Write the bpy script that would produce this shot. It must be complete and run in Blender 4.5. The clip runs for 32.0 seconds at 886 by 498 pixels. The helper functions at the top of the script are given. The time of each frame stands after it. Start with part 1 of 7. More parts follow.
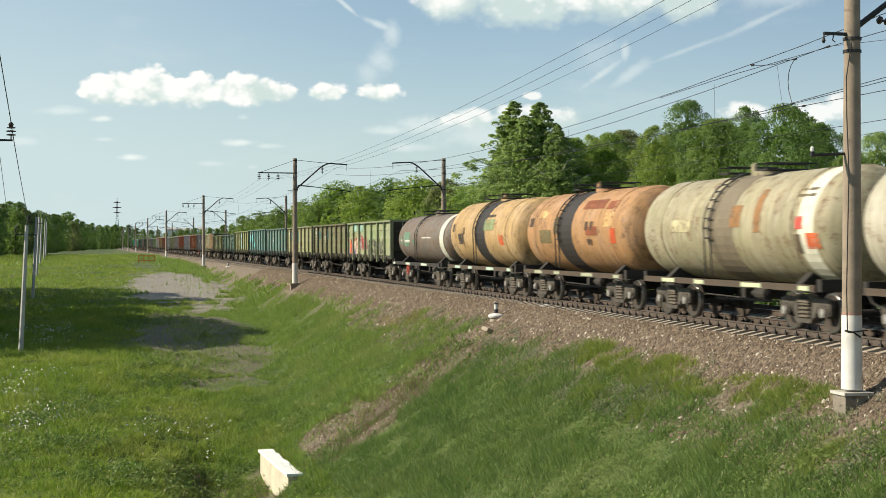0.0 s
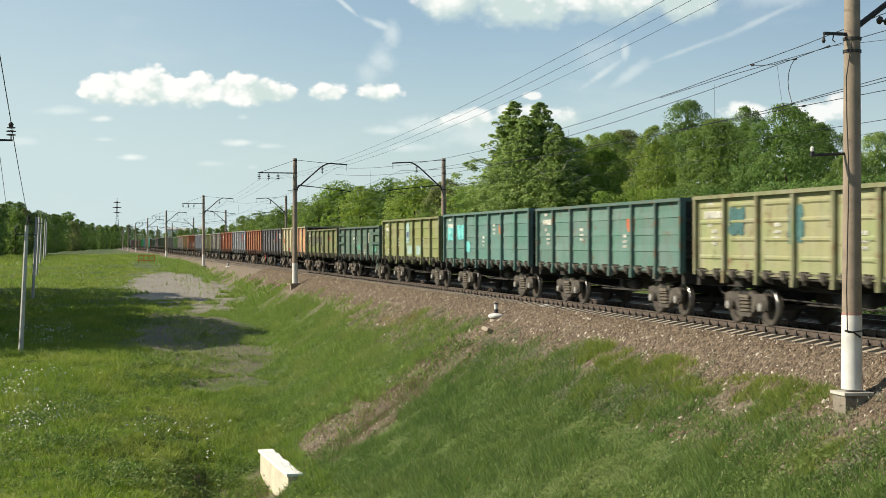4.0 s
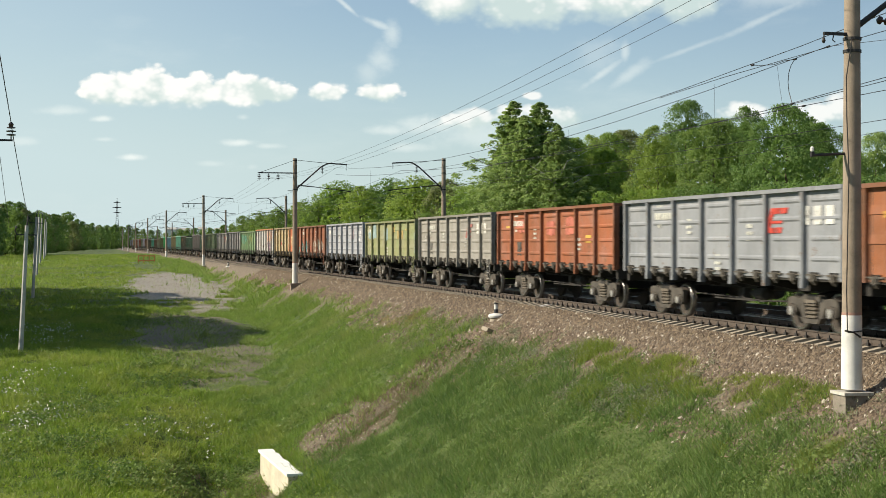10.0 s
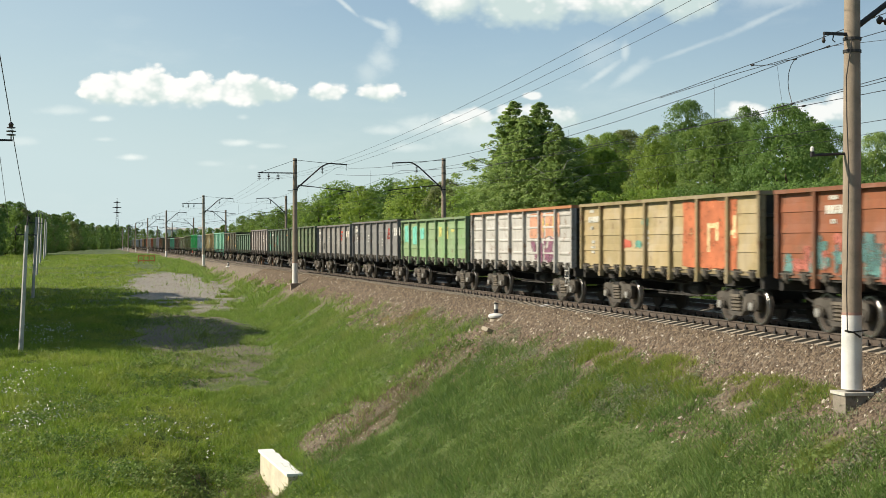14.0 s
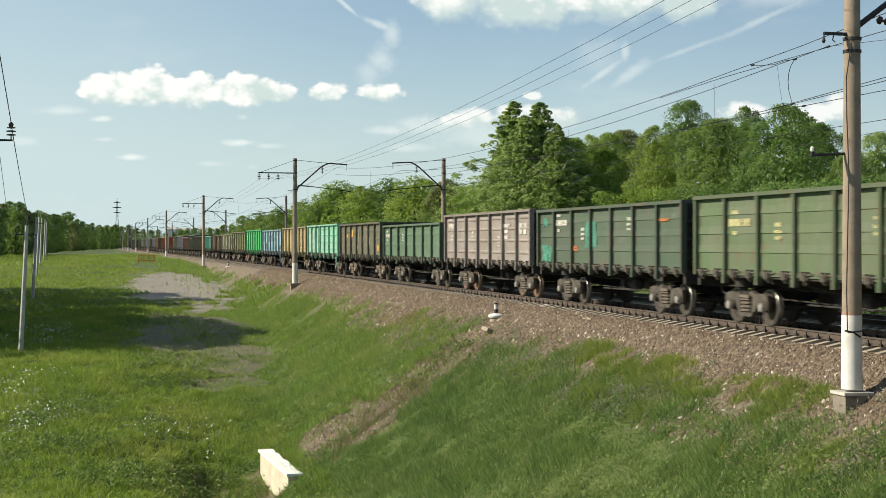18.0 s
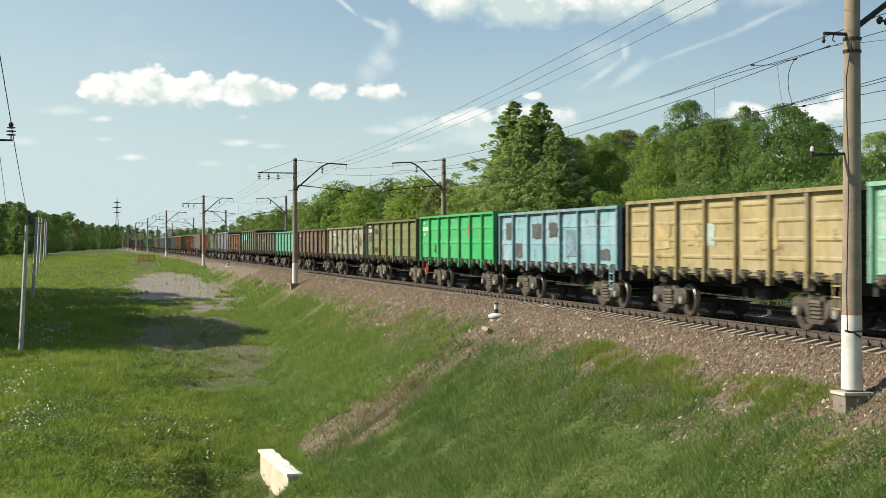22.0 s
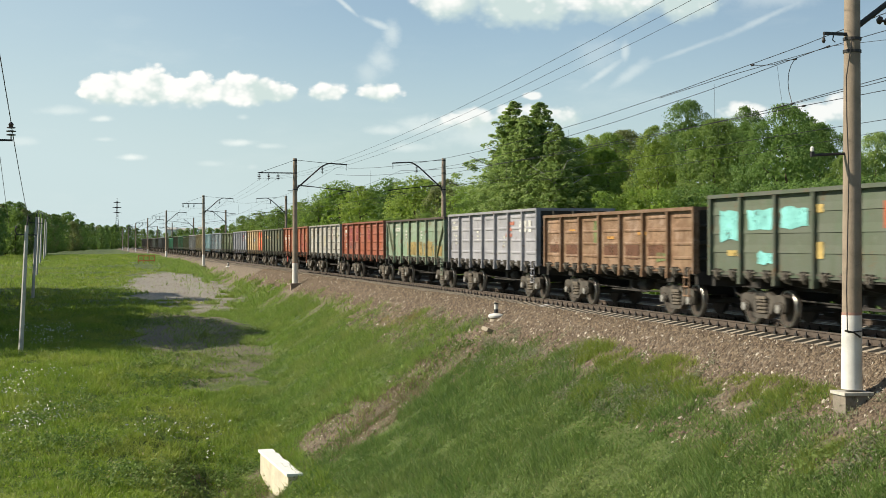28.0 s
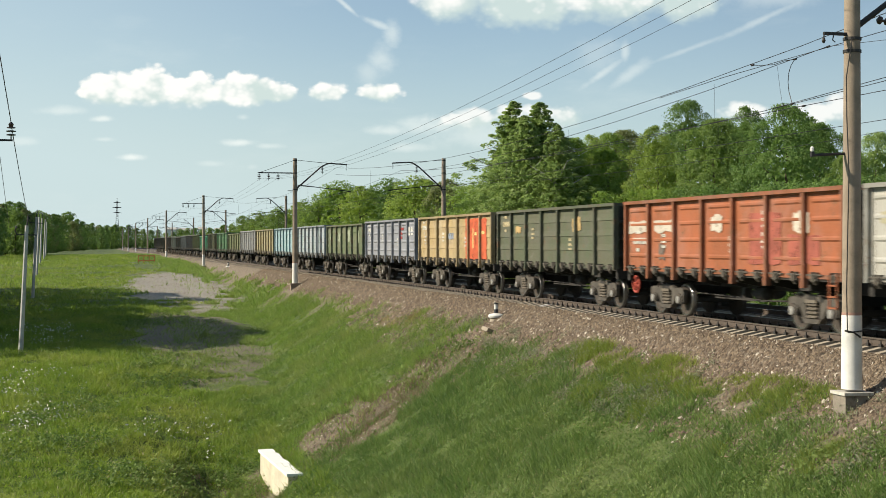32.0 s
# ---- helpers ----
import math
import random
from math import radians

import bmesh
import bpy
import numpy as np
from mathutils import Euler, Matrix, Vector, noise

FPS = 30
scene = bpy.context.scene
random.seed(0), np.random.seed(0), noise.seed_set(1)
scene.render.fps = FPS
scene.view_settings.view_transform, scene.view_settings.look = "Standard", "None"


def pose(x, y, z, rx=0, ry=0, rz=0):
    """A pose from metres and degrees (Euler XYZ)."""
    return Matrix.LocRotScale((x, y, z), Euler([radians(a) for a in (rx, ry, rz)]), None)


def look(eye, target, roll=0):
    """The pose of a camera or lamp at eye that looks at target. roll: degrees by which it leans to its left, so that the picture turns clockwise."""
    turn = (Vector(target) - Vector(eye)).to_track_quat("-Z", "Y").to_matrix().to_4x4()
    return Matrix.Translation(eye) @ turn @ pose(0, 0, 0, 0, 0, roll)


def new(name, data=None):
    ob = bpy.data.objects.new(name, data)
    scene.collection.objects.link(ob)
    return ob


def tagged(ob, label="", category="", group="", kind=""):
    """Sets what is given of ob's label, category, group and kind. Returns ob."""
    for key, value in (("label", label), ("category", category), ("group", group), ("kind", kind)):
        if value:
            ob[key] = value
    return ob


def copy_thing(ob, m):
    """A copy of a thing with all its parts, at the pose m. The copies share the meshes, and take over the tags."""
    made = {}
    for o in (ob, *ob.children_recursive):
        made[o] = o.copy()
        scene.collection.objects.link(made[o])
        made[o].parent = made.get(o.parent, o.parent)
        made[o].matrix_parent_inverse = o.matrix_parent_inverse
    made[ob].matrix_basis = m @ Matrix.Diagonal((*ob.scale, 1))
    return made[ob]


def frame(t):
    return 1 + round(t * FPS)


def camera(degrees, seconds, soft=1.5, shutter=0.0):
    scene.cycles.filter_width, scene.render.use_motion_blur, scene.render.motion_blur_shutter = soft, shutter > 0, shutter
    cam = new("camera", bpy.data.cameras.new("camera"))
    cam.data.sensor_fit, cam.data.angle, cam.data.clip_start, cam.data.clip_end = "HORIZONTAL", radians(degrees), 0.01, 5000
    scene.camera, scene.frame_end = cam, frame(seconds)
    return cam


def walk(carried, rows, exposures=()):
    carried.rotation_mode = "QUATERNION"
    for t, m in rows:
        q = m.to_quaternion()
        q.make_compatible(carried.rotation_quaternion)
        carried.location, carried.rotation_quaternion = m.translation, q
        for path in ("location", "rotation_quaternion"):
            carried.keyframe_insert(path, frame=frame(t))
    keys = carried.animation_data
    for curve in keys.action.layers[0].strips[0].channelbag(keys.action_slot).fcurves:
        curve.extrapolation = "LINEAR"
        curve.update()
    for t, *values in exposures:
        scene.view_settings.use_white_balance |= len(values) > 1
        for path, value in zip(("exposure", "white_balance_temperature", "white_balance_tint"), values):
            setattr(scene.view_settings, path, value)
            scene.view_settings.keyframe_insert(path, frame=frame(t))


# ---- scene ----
cam = camera(35.858, 32.0, soft=0.6, shutter=0.3)
EYE = Vector((-18.275, 0.0, 2.155))
YAW = 14.667
aim = EYE + Vector((math.sin(radians(YAW)), math.cos(radians(YAW)), math.tan(radians(-0.235)))) * 100
walk(cam, [(0.0, look(EYE, aim)), (32.0, look(EYE, aim))], exposures=[(0.0, 0.56), (32.0, 0.56)])

# ---- sky, sun ----
SUN_TO = Vector((-0.87, 0.17, 0.60)).normalized()


class Nodes:
    """Small helper to write node trees."""

    def __init__(self, tree):
        self.tree = tree
        tree.nodes.clear()

    def add(self, kind, **props):
        n = self.tree.nodes.new(kind)
        for k, v in props.items():
            if k == "op":
                n.operation = v
            elif k == "blend":
                n.blend_type = v
            elif k == "dtype":
                n.data_type = v
        return n

    def link(self, a, b):
        self.tree.links.new(a, b)

    def put(self, socket, v):
        if isinstance(v, (int, float)):
            socket.default_value = v
        elif isinstance(v, (tuple, list)):
            socket.default_value = tuple(v) + (1.0,) if len(v) == 3 and len(socket.default_value) == 4 else v
        else:
            self.link(v, socket)

    def math(self, op, a, b=0.0, c=0.0):
        n = self.add("ShaderNodeMath", op=op)
        for i, v in enumerate((a, b, c)):
            self.put(n.inputs[i], v)
        return n.outputs[0]

    def vmath(self, op, a, b=(0.0, 0.0, 0.0)):
        n = self.add("ShaderNodeVectorMath", op=op)
        self.put(n.inputs[0], a)
        self.put(n.inputs[1], b)
        return n.outputs[0]

    def mix(self, fac, a, b, blend="MIX"):
        n = self.add("ShaderNodeMix", dtype="RGBA", blend=blend)
        self.put(n.inputs[0], fac)
        self.put(n.inputs[6], a)
        self.put(n.inputs[7], b)
        return n.outputs[2]

    def noise(self, vec, scale, detail=4.0, rough=0.55, dist=0.0):
        n = self.add("ShaderNodeTexNoise")
        if vec is not None:
            self.link(vec, n.inputs["Vector"])
        n.inputs["Scale"].default_value = scale
        n.inputs["Detail"].default_value = detail
        n.inputs["Roughness"].default_value = rough
        n.inputs["Distortion"].default_value = dist
        return n.outputs["Fac"]

    def ramp(self, v, a, b, lo=0.0, hi=1.0):
        n = self.add("ShaderNodeMapRange")
        n.interpolation_type = "SMOOTHSTEP"
        for i, x in enumerate((v, a, b, lo, hi)):
            self.put(n.inputs[i], x)
        return n.outputs[0]

    def combine(self, x, y, z):
        n = self.add("ShaderNodeCombineXYZ")
        for i, v in enumerate((x, y, z)):
            self.put(n.inputs[i], v)
        return n.outputs[0]


def make_world():
    world = bpy.data.worlds.new("sky")
    scene.world = world
    world.use_nodes = True
    N = Nodes(world.node_tree)
    sky = N.add("ShaderNodeTexSky")
    sky.sky_type, sky.sun_disc = "NISHITA", False
    sky.sun_elevation = math.asin(SUN_TO.z)
    sky.sun_rotation = math.atan2(SUN_TO.x, SUN_TO.y)
    sky.air_density, sky.dust_density, sky.ozone_density = 1.0, 0.6, 1.6
    coord = N.add("ShaderNodeTexCoord")
    turn = N.add("ShaderNodeVectorRotate")
    turn.rotation_type = "Z_AXIS"
    N.link(coord.outputs["Generated"], turn.inputs["Vector"])
    turn.inputs["Angle"].default_value = radians(YAW)
    sep = N.add("ShaderNodeSeparateXYZ")
    N.link(turn.outputs[0], sep.inputs[0])
    ahead = N.ramp(sep.outputs[1], 0.05, 0.3)
    depth = N.math("MAXIMUM", sep.outputs[1], 0.05)
    u = N.math("DIVIDE", sep.outputs[0], depth)
    v = N.math("DIVIDE", sep.outputs[2], depth)
    flat = N.combine(u, N.math("MULTIPLY", v, 1.35), 0.0)
    warp = N.math("SUBTRACT", N.noise(flat, 60.0, 7.0, 0.6), 0.5)
    broad = N.math("SUBTRACT", N.noise(flat, 13.0, 5.0, 0.55), 0.5)
    puff = N.add("ShaderNodeTexVoronoi")
    puff.feature = "SMOOTH_F1"
    N.link(flat, puff.inputs["Vector"])
    for name, value in (("Scale", 62.0), ("Detail", 2.0), ("Roughness", 0.55), ("Smoothness", 0.35)):
        puff.inputs[name].default_value = value
    puff = N.math("SUBTRACT", puff.outputs["Distance"], 0.62)

    def radius(x, y, a, up, down, lean=0.0):
        """Distance from a lobe's middle, one at its rim."""
        du = N.math("SUBTRACT", u, x)
        dv = N.math("SUBTRACT", v, y)
        if lean:
            dv = N.math("SUBTRACT", dv, N.math("MULTIPLY", du, lean))
        high_part = N.math("DIVIDE", N.math("MAXIMUM", dv, 0.0), up)
        low_part = N.math("DIVIDE", N.math("MINIMUM", dv, 0.0), down)
        du = N.math("DIVIDE", du, a)
        e = N.math("MULTIPLY_ADD", high_part, high_part, N.math("MULTIPLY", low_part, low_part))
        return N.math("SQRT", N.math("MULTIPLY_ADD", du, du, e))

    haze = N.ramp(sep.outputs[2], 0.18, -0.02, 0.18, 0.86)
    sunward = N.math("MULTIPLY", N.ramp(u, 0.02, -0.36, 0.0, 0.34), ahead)
    haze = N.math("MINIMUM", N.math("ADD", haze, sunward), 0.92)
    base = N.mix(1.0, sky.outputs[0], (0.93, 0.99, 1.01), "MULTIPLY")
    base = N.mix(N.math("MULTIPLY", N.ramp(u, 0.05, 0.36), ahead), base, N.mix(1.0, base, (0.84, 0.84, 0.86), "MULTIPLY"))
    col = N.mix(haze, base, (5.35, 6.55, 6.7))
    # thin streaks and scraps
    thin = None
    for x, y, a, up, down, lean, power in WISPS:
        r = N.math("MULTIPLY_ADD", warp, 1.3, radius(x, y, a, up, down, lean))
        r = N.math("MULTIPLY_ADD", broad, 0.7, r)
        m = N.ramp(r, 1.1, 0.0, 0.0, power)
        thin = m if thin is None else N.math("MAXIMUM", thin, m)
    veil = N.ramp(N.noise(N.combine(u, N.math("MULTIPLY", v, 3.2), 3.0), 7.0, 6.0, 0.6), 0.50, 0.85, 0.0, 0.22)
    col = N.mix(N.math("MULTIPLY", N.math("MAXIMUM", thin, veil), ahead), col, (7.6, 8.2, 7.9))
    # cumulus banks: crisp bulging heads, soft grey undersides, shading painted into their colour
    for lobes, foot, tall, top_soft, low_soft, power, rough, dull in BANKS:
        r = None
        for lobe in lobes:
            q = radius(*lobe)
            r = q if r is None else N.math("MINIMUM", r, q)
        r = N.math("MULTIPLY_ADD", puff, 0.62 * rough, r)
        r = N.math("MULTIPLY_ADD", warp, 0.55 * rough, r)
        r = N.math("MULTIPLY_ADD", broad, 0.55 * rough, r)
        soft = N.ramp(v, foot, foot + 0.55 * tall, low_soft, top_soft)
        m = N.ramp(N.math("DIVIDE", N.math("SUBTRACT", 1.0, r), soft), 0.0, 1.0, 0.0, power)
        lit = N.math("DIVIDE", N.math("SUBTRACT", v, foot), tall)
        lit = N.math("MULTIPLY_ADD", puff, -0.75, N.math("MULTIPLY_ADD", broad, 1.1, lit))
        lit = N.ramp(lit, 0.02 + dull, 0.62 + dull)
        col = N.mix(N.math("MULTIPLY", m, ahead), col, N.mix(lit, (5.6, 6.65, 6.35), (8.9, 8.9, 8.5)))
    bg = N.add("ShaderNodeBackground")
    N.link(col, bg.inputs["Color"])
    bg.inputs["Strength"].default_value = 0.079
    out = N.add("ShaderNodeOutputWorld")
    N.link(bg.outputs[0], out.inputs[0])


F = 2423.0


def sky_at(x, y):
    return ((x - 784) / F, (431 - y) / F)


def lobe(x, y, a, up, down, lean=0.0):
    """A rounded part of a cloud by its middle and half spans in the sky ahead."""
    cu, cv = sky_at(x, y)
    return (cu, cv, a / F, up / F, down / F, lean)


def wisp(x, y, a, up, down, power):
    return lobe(x, y, a, up, down) + (power,)


def streak(x0, y0, x1, y1, half, power):
    """A thin slanting trail from one end to the other."""
    return lobe((x0 + x1) / 2, (y0 + y1) / 2, abs(x1 - x0) * 0.6, half, half, (y0 - y1) / (x1 - x0)) + (power,)


def bank_of(lobes, foot, head, top_soft=0.16, low_soft=0.75, power=1.0, rough=1.0, dull=0.0):
    v0, v1 = sky_at(0, foot)[1], sky_at(0, head)[1]
    return ([lobe(*q) for q in lobes], v0, v1 - v0, top_soft, low_soft, power, rough, dull)


WISPS = [
    streak(588, -10, 642, 36, 7, 0.55), streak(630, 28, 702, 56, 9, 0.55), wisp(694, 62, 20, 30, 30, 0.48), wisp(674, 104, 30, 36, 34, 0.46), wisp(652, 128, 30, 24, 26, 0.34),
    streak(1022, 160, 1106, 104, 11, 0.50), wisp(1106, 94, 11, 26, 20, 0.48), streak(1072, 158, 1152, 108, 17, 0.42), wisp(1058, 92, 60, 36, 60, 0.20),
    streak(1140, 116, 1300, 58, 6, 0.28), streak(1265, 74, 1440, -8, 9, 0.38), wisp(1370, 0, 110, 24, 20, 0.30),
    wisp(424, 253, 42, 9, 8, 0.85), wisp(474, 259, 34, 7, 6, 0.5), wisp(233, 279, 30, 8, 7, 1.0), wisp(182, 211, 28, 8, 7, 0.85), wisp(376, 290, 30, 7, 6, 0.35),
    wisp(112, 197, 56, 11, 9, 0.5), wisp(183, 247, 30, 6, 5, 0.45), wisp(42, 251, 34, 10, 9, 0.4), wisp(430, 208, 14, 7, 6, 0.4), wisp(447, 296, 16, 8, 8, 0.3),
    wisp(690, 232, 52, 14, 11, 0.6), wisp(764, 224, 80, 24, 20, 0.6), wisp(724, 262, 54, 12, 9, 0.5), wisp(850, 240, 120, 40, 30, 0.45),
]
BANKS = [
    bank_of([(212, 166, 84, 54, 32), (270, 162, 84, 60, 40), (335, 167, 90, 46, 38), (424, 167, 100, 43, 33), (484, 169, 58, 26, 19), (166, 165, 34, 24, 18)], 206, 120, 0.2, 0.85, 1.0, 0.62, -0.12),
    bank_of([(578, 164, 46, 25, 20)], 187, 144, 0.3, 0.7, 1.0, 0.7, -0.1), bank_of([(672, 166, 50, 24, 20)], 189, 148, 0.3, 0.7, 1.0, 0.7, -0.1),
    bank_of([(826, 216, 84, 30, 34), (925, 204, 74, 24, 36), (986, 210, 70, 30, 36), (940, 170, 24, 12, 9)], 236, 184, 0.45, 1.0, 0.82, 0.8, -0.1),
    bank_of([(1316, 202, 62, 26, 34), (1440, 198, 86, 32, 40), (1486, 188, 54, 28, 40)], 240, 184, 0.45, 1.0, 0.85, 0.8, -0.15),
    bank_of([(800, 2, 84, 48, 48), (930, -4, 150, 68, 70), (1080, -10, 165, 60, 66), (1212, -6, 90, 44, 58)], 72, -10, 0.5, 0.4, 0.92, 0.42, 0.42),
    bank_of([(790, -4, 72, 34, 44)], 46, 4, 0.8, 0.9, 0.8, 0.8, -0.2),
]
make_world()
sun = new("sun", bpy.data.lights.new("sun", "SUN"))
sun.data.energy, sun.data.angle, sun.data.color = 5.0, radians(0.55), (1.0, 0.885, 0.70)
sun.matrix_world = look(SUN_TO * 50, (0, 0, 0))


# ---- materials ----
def lin(r, g, b):
    """Linear colour from display values of 0 to 255."""
    return tuple((c / 255 / 12.92) if c <= 10 else ((c / 255 + 0.055) / 1.055) ** 2.4 for c in (r, g, b))


def material(name):
    m = bpy.data.materials.new(name)
    m.use_nodes = True
    N = Nodes(m.node_tree)
    b = N.add("ShaderNodeBsdfPrincipled")
    out = N.add("ShaderNodeOutputMaterial")
    N.link(b.outputs[0], out.inputs[0])
    return m, N, b


def bump(N, b, height, strength, dist=0.02):
    n = N.add("ShaderNodeBump")
    n.inputs["Strength"].default_value, n.inputs["Distance"].default_value = strength, dist
    N.link(height, n.inputs["Height"])
    N.link(n.outputs[0], b.inputs["Normal"])


def surface(name, col, rough=0.8, vary=0.25, scale=3.0, fine=40.0, metal=0.0, bumps=0.15, dirt=None, dirt_amount=0.0, dist=0.02):
    """A plain weathered surface: broad blotches, fine grain, optional dirt or rust spots."""
    m, N, b = material(name)
    col = tuple(0.8 * x for x in col)
    co = N.add("ShaderNodeTexCoord").outputs["Object"]
    big = N.noise(co, scale, 5.0, 0.6)
    small = N.noise(co, fine, 3.0, 0.6)
    f = N.math("ADD", N.math("MULTIPLY", big, 0.65), N.math("MULTIPLY", small, 0.35))
    c = N.mix(N.ramp(f, 0.3, 0.7), tuple(x * (1 - vary) for x in col), tuple(min(1, x * (1 + vary)) for x in col))
    if dirt:
        spot = N.ramp(N.noise(co, scale * 1.7, 8.0, 0.7), 0.72 - 0.3 * dirt_amount, 0.80 - 0.22 * dirt_amount)
        c = N.mix(N.math("MULTIPLY", spot, 0.85), c, dirt)
    N.link(c, b.inputs["Base Color"])
    b.inputs["Roughness"].default_value, b.inputs["Metallic"].default_value = rough, metal
    if bumps:
        bump(N, b, f, bumps, dist)
    return m


RUST = (0.125, 0.068, 0.034)
SOOT = (0.035, 0.03, 0.026)
_seed = [0]


def paint(col, wear=0.3, stain=0.3, name="wagon_paint"):
    """Faded wagon paint: tone by the sheet, rust blooms, chalky patches and streaks of dust."""
    m, N, b = material(name)
    _seed[0] += 1
    rnd = N.add("ShaderNodeObjectInfo").outputs["Random"]
    own = N.add("ShaderNodeCombineXYZ")
    N.link(N.math("MULTIPLY", rnd, 37.0), own.inputs[0])
    N.link(N.math("MULTIPLY", rnd, 91.0), own.inputs[1])
    co = N.vmath("ADD", N.add("ShaderNodeTexCoord").outputs["Object"], (3.1 * _seed[0], 7.7 * _seed[0], 0.0))
    co = N.vmath("ADD", co, own.outputs[0])
    blot = N.noise(co, 0.9, 6.0, 0.65)
    streak = N.noise(N.vmath("MULTIPLY", co, (1.0, 6.0, 0.5)), 1.6, 5.0, 0.65)
    grain = N.noise(co, 26.0, 4.0, 0.65)
    g = sum(col) / 3
    col = tuple(0.70 * (0.88 * c + 0.12 * g) for c in col)
    if col[0] > 2.3 * col[1]:
        col = (col[0] * 0.94, col[1] * 1.16, col[2] * 0.74)
    g = sum(col) / 3
    pale = tuple(0.70 * c + 0.30 * (g * 1.2 + 0.03) for c in col)
    shift = (col[0] * 0.78, col[1] * 0.98, col[2] * 0.84) if col[1] >= col[0] else (col[0] * 0.74, col[1] * 0.78, col[2] * 0.74)
    if max(col) - min(col) < 0.22 * max(col):
        shift = tuple(0.80 * x for x in col)
    c = N.mix(N.ramp(blot, 0.38, 0.68), col, pale)
    c = N.mix(N.ramp(N.noise(co, 0.75, 6.0, 0.72), 0.45, 0.62, 0.0, 0.85), c, shift)
    c = N.mix(N.math("MULTIPLY", rnd, 0.12 + 0.7 * min(wear, 0.4)), c, tuple(0.55 * x for x in col))
    c = N.mix(N.ramp(streak, 0.44, 0.70, 0.0, 0.8 * stain + 0.15), c, (0.30 * col[0] + 0.045, 0.30 * col[1] + 0.034, 0.30 * col[2] + 0.022))
    spots = N.math("ADD", N.math("MULTIPLY", N.noise(co, 2.3, 9.0, 0.72), 0.75), N.math("MULTIPLY", grain, 0.25))
    c = N.mix(N.ramp(spots, 0.590 - 0.16 * wear, 0.66 - 0.11 * wear, 0.0, 0.85), c, RUST)
    c = N.mix(N.ramp(N.noise(co, 1.6, 9.0, 0.72), 0.585, 0.70, 0.0, 0.5), c, tuple(min(1.0, 0.85 * x + 0.09) for x in col))
    N.link(c, b.inputs["Base Color"])
    N.link(N.ramp(grain, 0.3, 0.7, 0.6, 0.85), b.inputs["Roughness"])
    bump(N, b, N.math("ADD", N.math("MULTIPLY", blot, 0.8), N.math("MULTIPLY", grain, 0.2)), 0.3, 0.03)
    return m


def worn_mark(rgb, cover=0.75):
    """Thin paint laid over the wagon's own, worn through in places."""
    m, N, b = material("worn_mark_paint")
    _seed[0] += 1
    col = tuple(0.76 * x for x in rgb)
    co = N.vmath("ADD", N.add("ShaderNodeTexCoord").outputs["Object"], (1.3 * _seed[0], 5.1 * _seed[0], 0.0))
    big, fine = N.noise(co, 1.8, 7.0, 0.7), N.noise(co, 16.0, 4.0, 0.65)
    c = N.mix(N.ramp(big, 0.35, 0.68), tuple(0.72 * x for x in col), tuple(min(1.0, 1.12 * x) for x in col))
    N.link(c, b.inputs["Base Color"])
    b.inputs["Roughness"].default_value = 0.8
    hold = N.math("ADD", N.math("MULTIPLY", N.noise(co, 3.1, 8.0, 0.7), 0.65), N.math("MULTIPLY", fine, 0.35))
    bare = N.add("ShaderNodeBsdfTransparent")
    mx = N.add("ShaderNodeMixShader")
    N.link(N.ramp(hold, 0.60 - 0.30 * cover, 0.72 - 0.30 * cover, 0.05, 0.62 + 0.36 * cover), mx.inputs[0])
    N.link(bare.outputs[0], mx.inputs[1])
    N.link(b.outputs[0], mx.inputs[2])
    N.link(mx.outputs[0], [k for k in m.node_tree.nodes if k.type == "OUTPUT_MATERIAL"][0].inputs[0])
    return m


M_UNDER = surface("dark_underframe_steel", (0.032, 0.029, 0.026), 0.85, 0.4, 2.0, 30, 0.0, 0.3)
M_SPRING = surface("dusty_spring_steel", (0.17, 0.145, 0.115), 0.7, 0.3, 5.0, 40, 0.1, 0.2)
M_HATCH = surface("grimy_hatch_steel", (0.105, 0.092, 0.075), 0.8, 0.5, 2.5, 20, 0.0, 0.2, (0.26, 0.24, 0.20), 0.45)
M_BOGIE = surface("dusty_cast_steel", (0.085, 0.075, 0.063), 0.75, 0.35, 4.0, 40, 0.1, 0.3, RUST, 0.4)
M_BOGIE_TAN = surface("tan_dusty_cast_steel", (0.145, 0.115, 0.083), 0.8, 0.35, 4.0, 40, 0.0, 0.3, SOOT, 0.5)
M_WHEEL = surface("worn_wheel_steel", (0.05, 0.039, 0.03), 0.8, 0.4, 5.0, 40, 0.0, 0.1)
M_TREAD = surface("polished_wheel_rim", (0.42, 0.41, 0.40), 0.28, 0.12, 5.0, 60, 0.9, 0.05)
M_WHEEL_RUST = surface("rusty_wheel_steel", (0.17, 0.085, 0.045), 0.75, 0.4, 5.0, 40, 0.1, 0.1)
M_LID = surface("bright_bearing_cap", (0.38, 0.37, 0.35), 0.5, 0.3, 6.0, 50, 0.3, 0.1)
# one dark colour stands for shade on every wagon's end wall
M_END = surface("shade_dark_end_sheet", (0.055, 0.055, 0.045), 0.9, 0.35, 2.0, 25, 0.0, 0.3, RUST, 0.3)
M_RED = surface("red_brake_paint", (0.42, 0.06, 0.035), 0.6, 0.25, 5.0, 40, 0.0, 0.1)
M_RAIL = surface("brown_rail_steel", (0.105, 0.082, 0.066), 0.7, 0.3, 3.0, 40, 0.2, 0.15)
M_RAILTOP = surface("shiny_rail_head", (0.45, 0.44, 0.43), 0.3, 0.12, 2.0, 50, 0.9, 0.03)
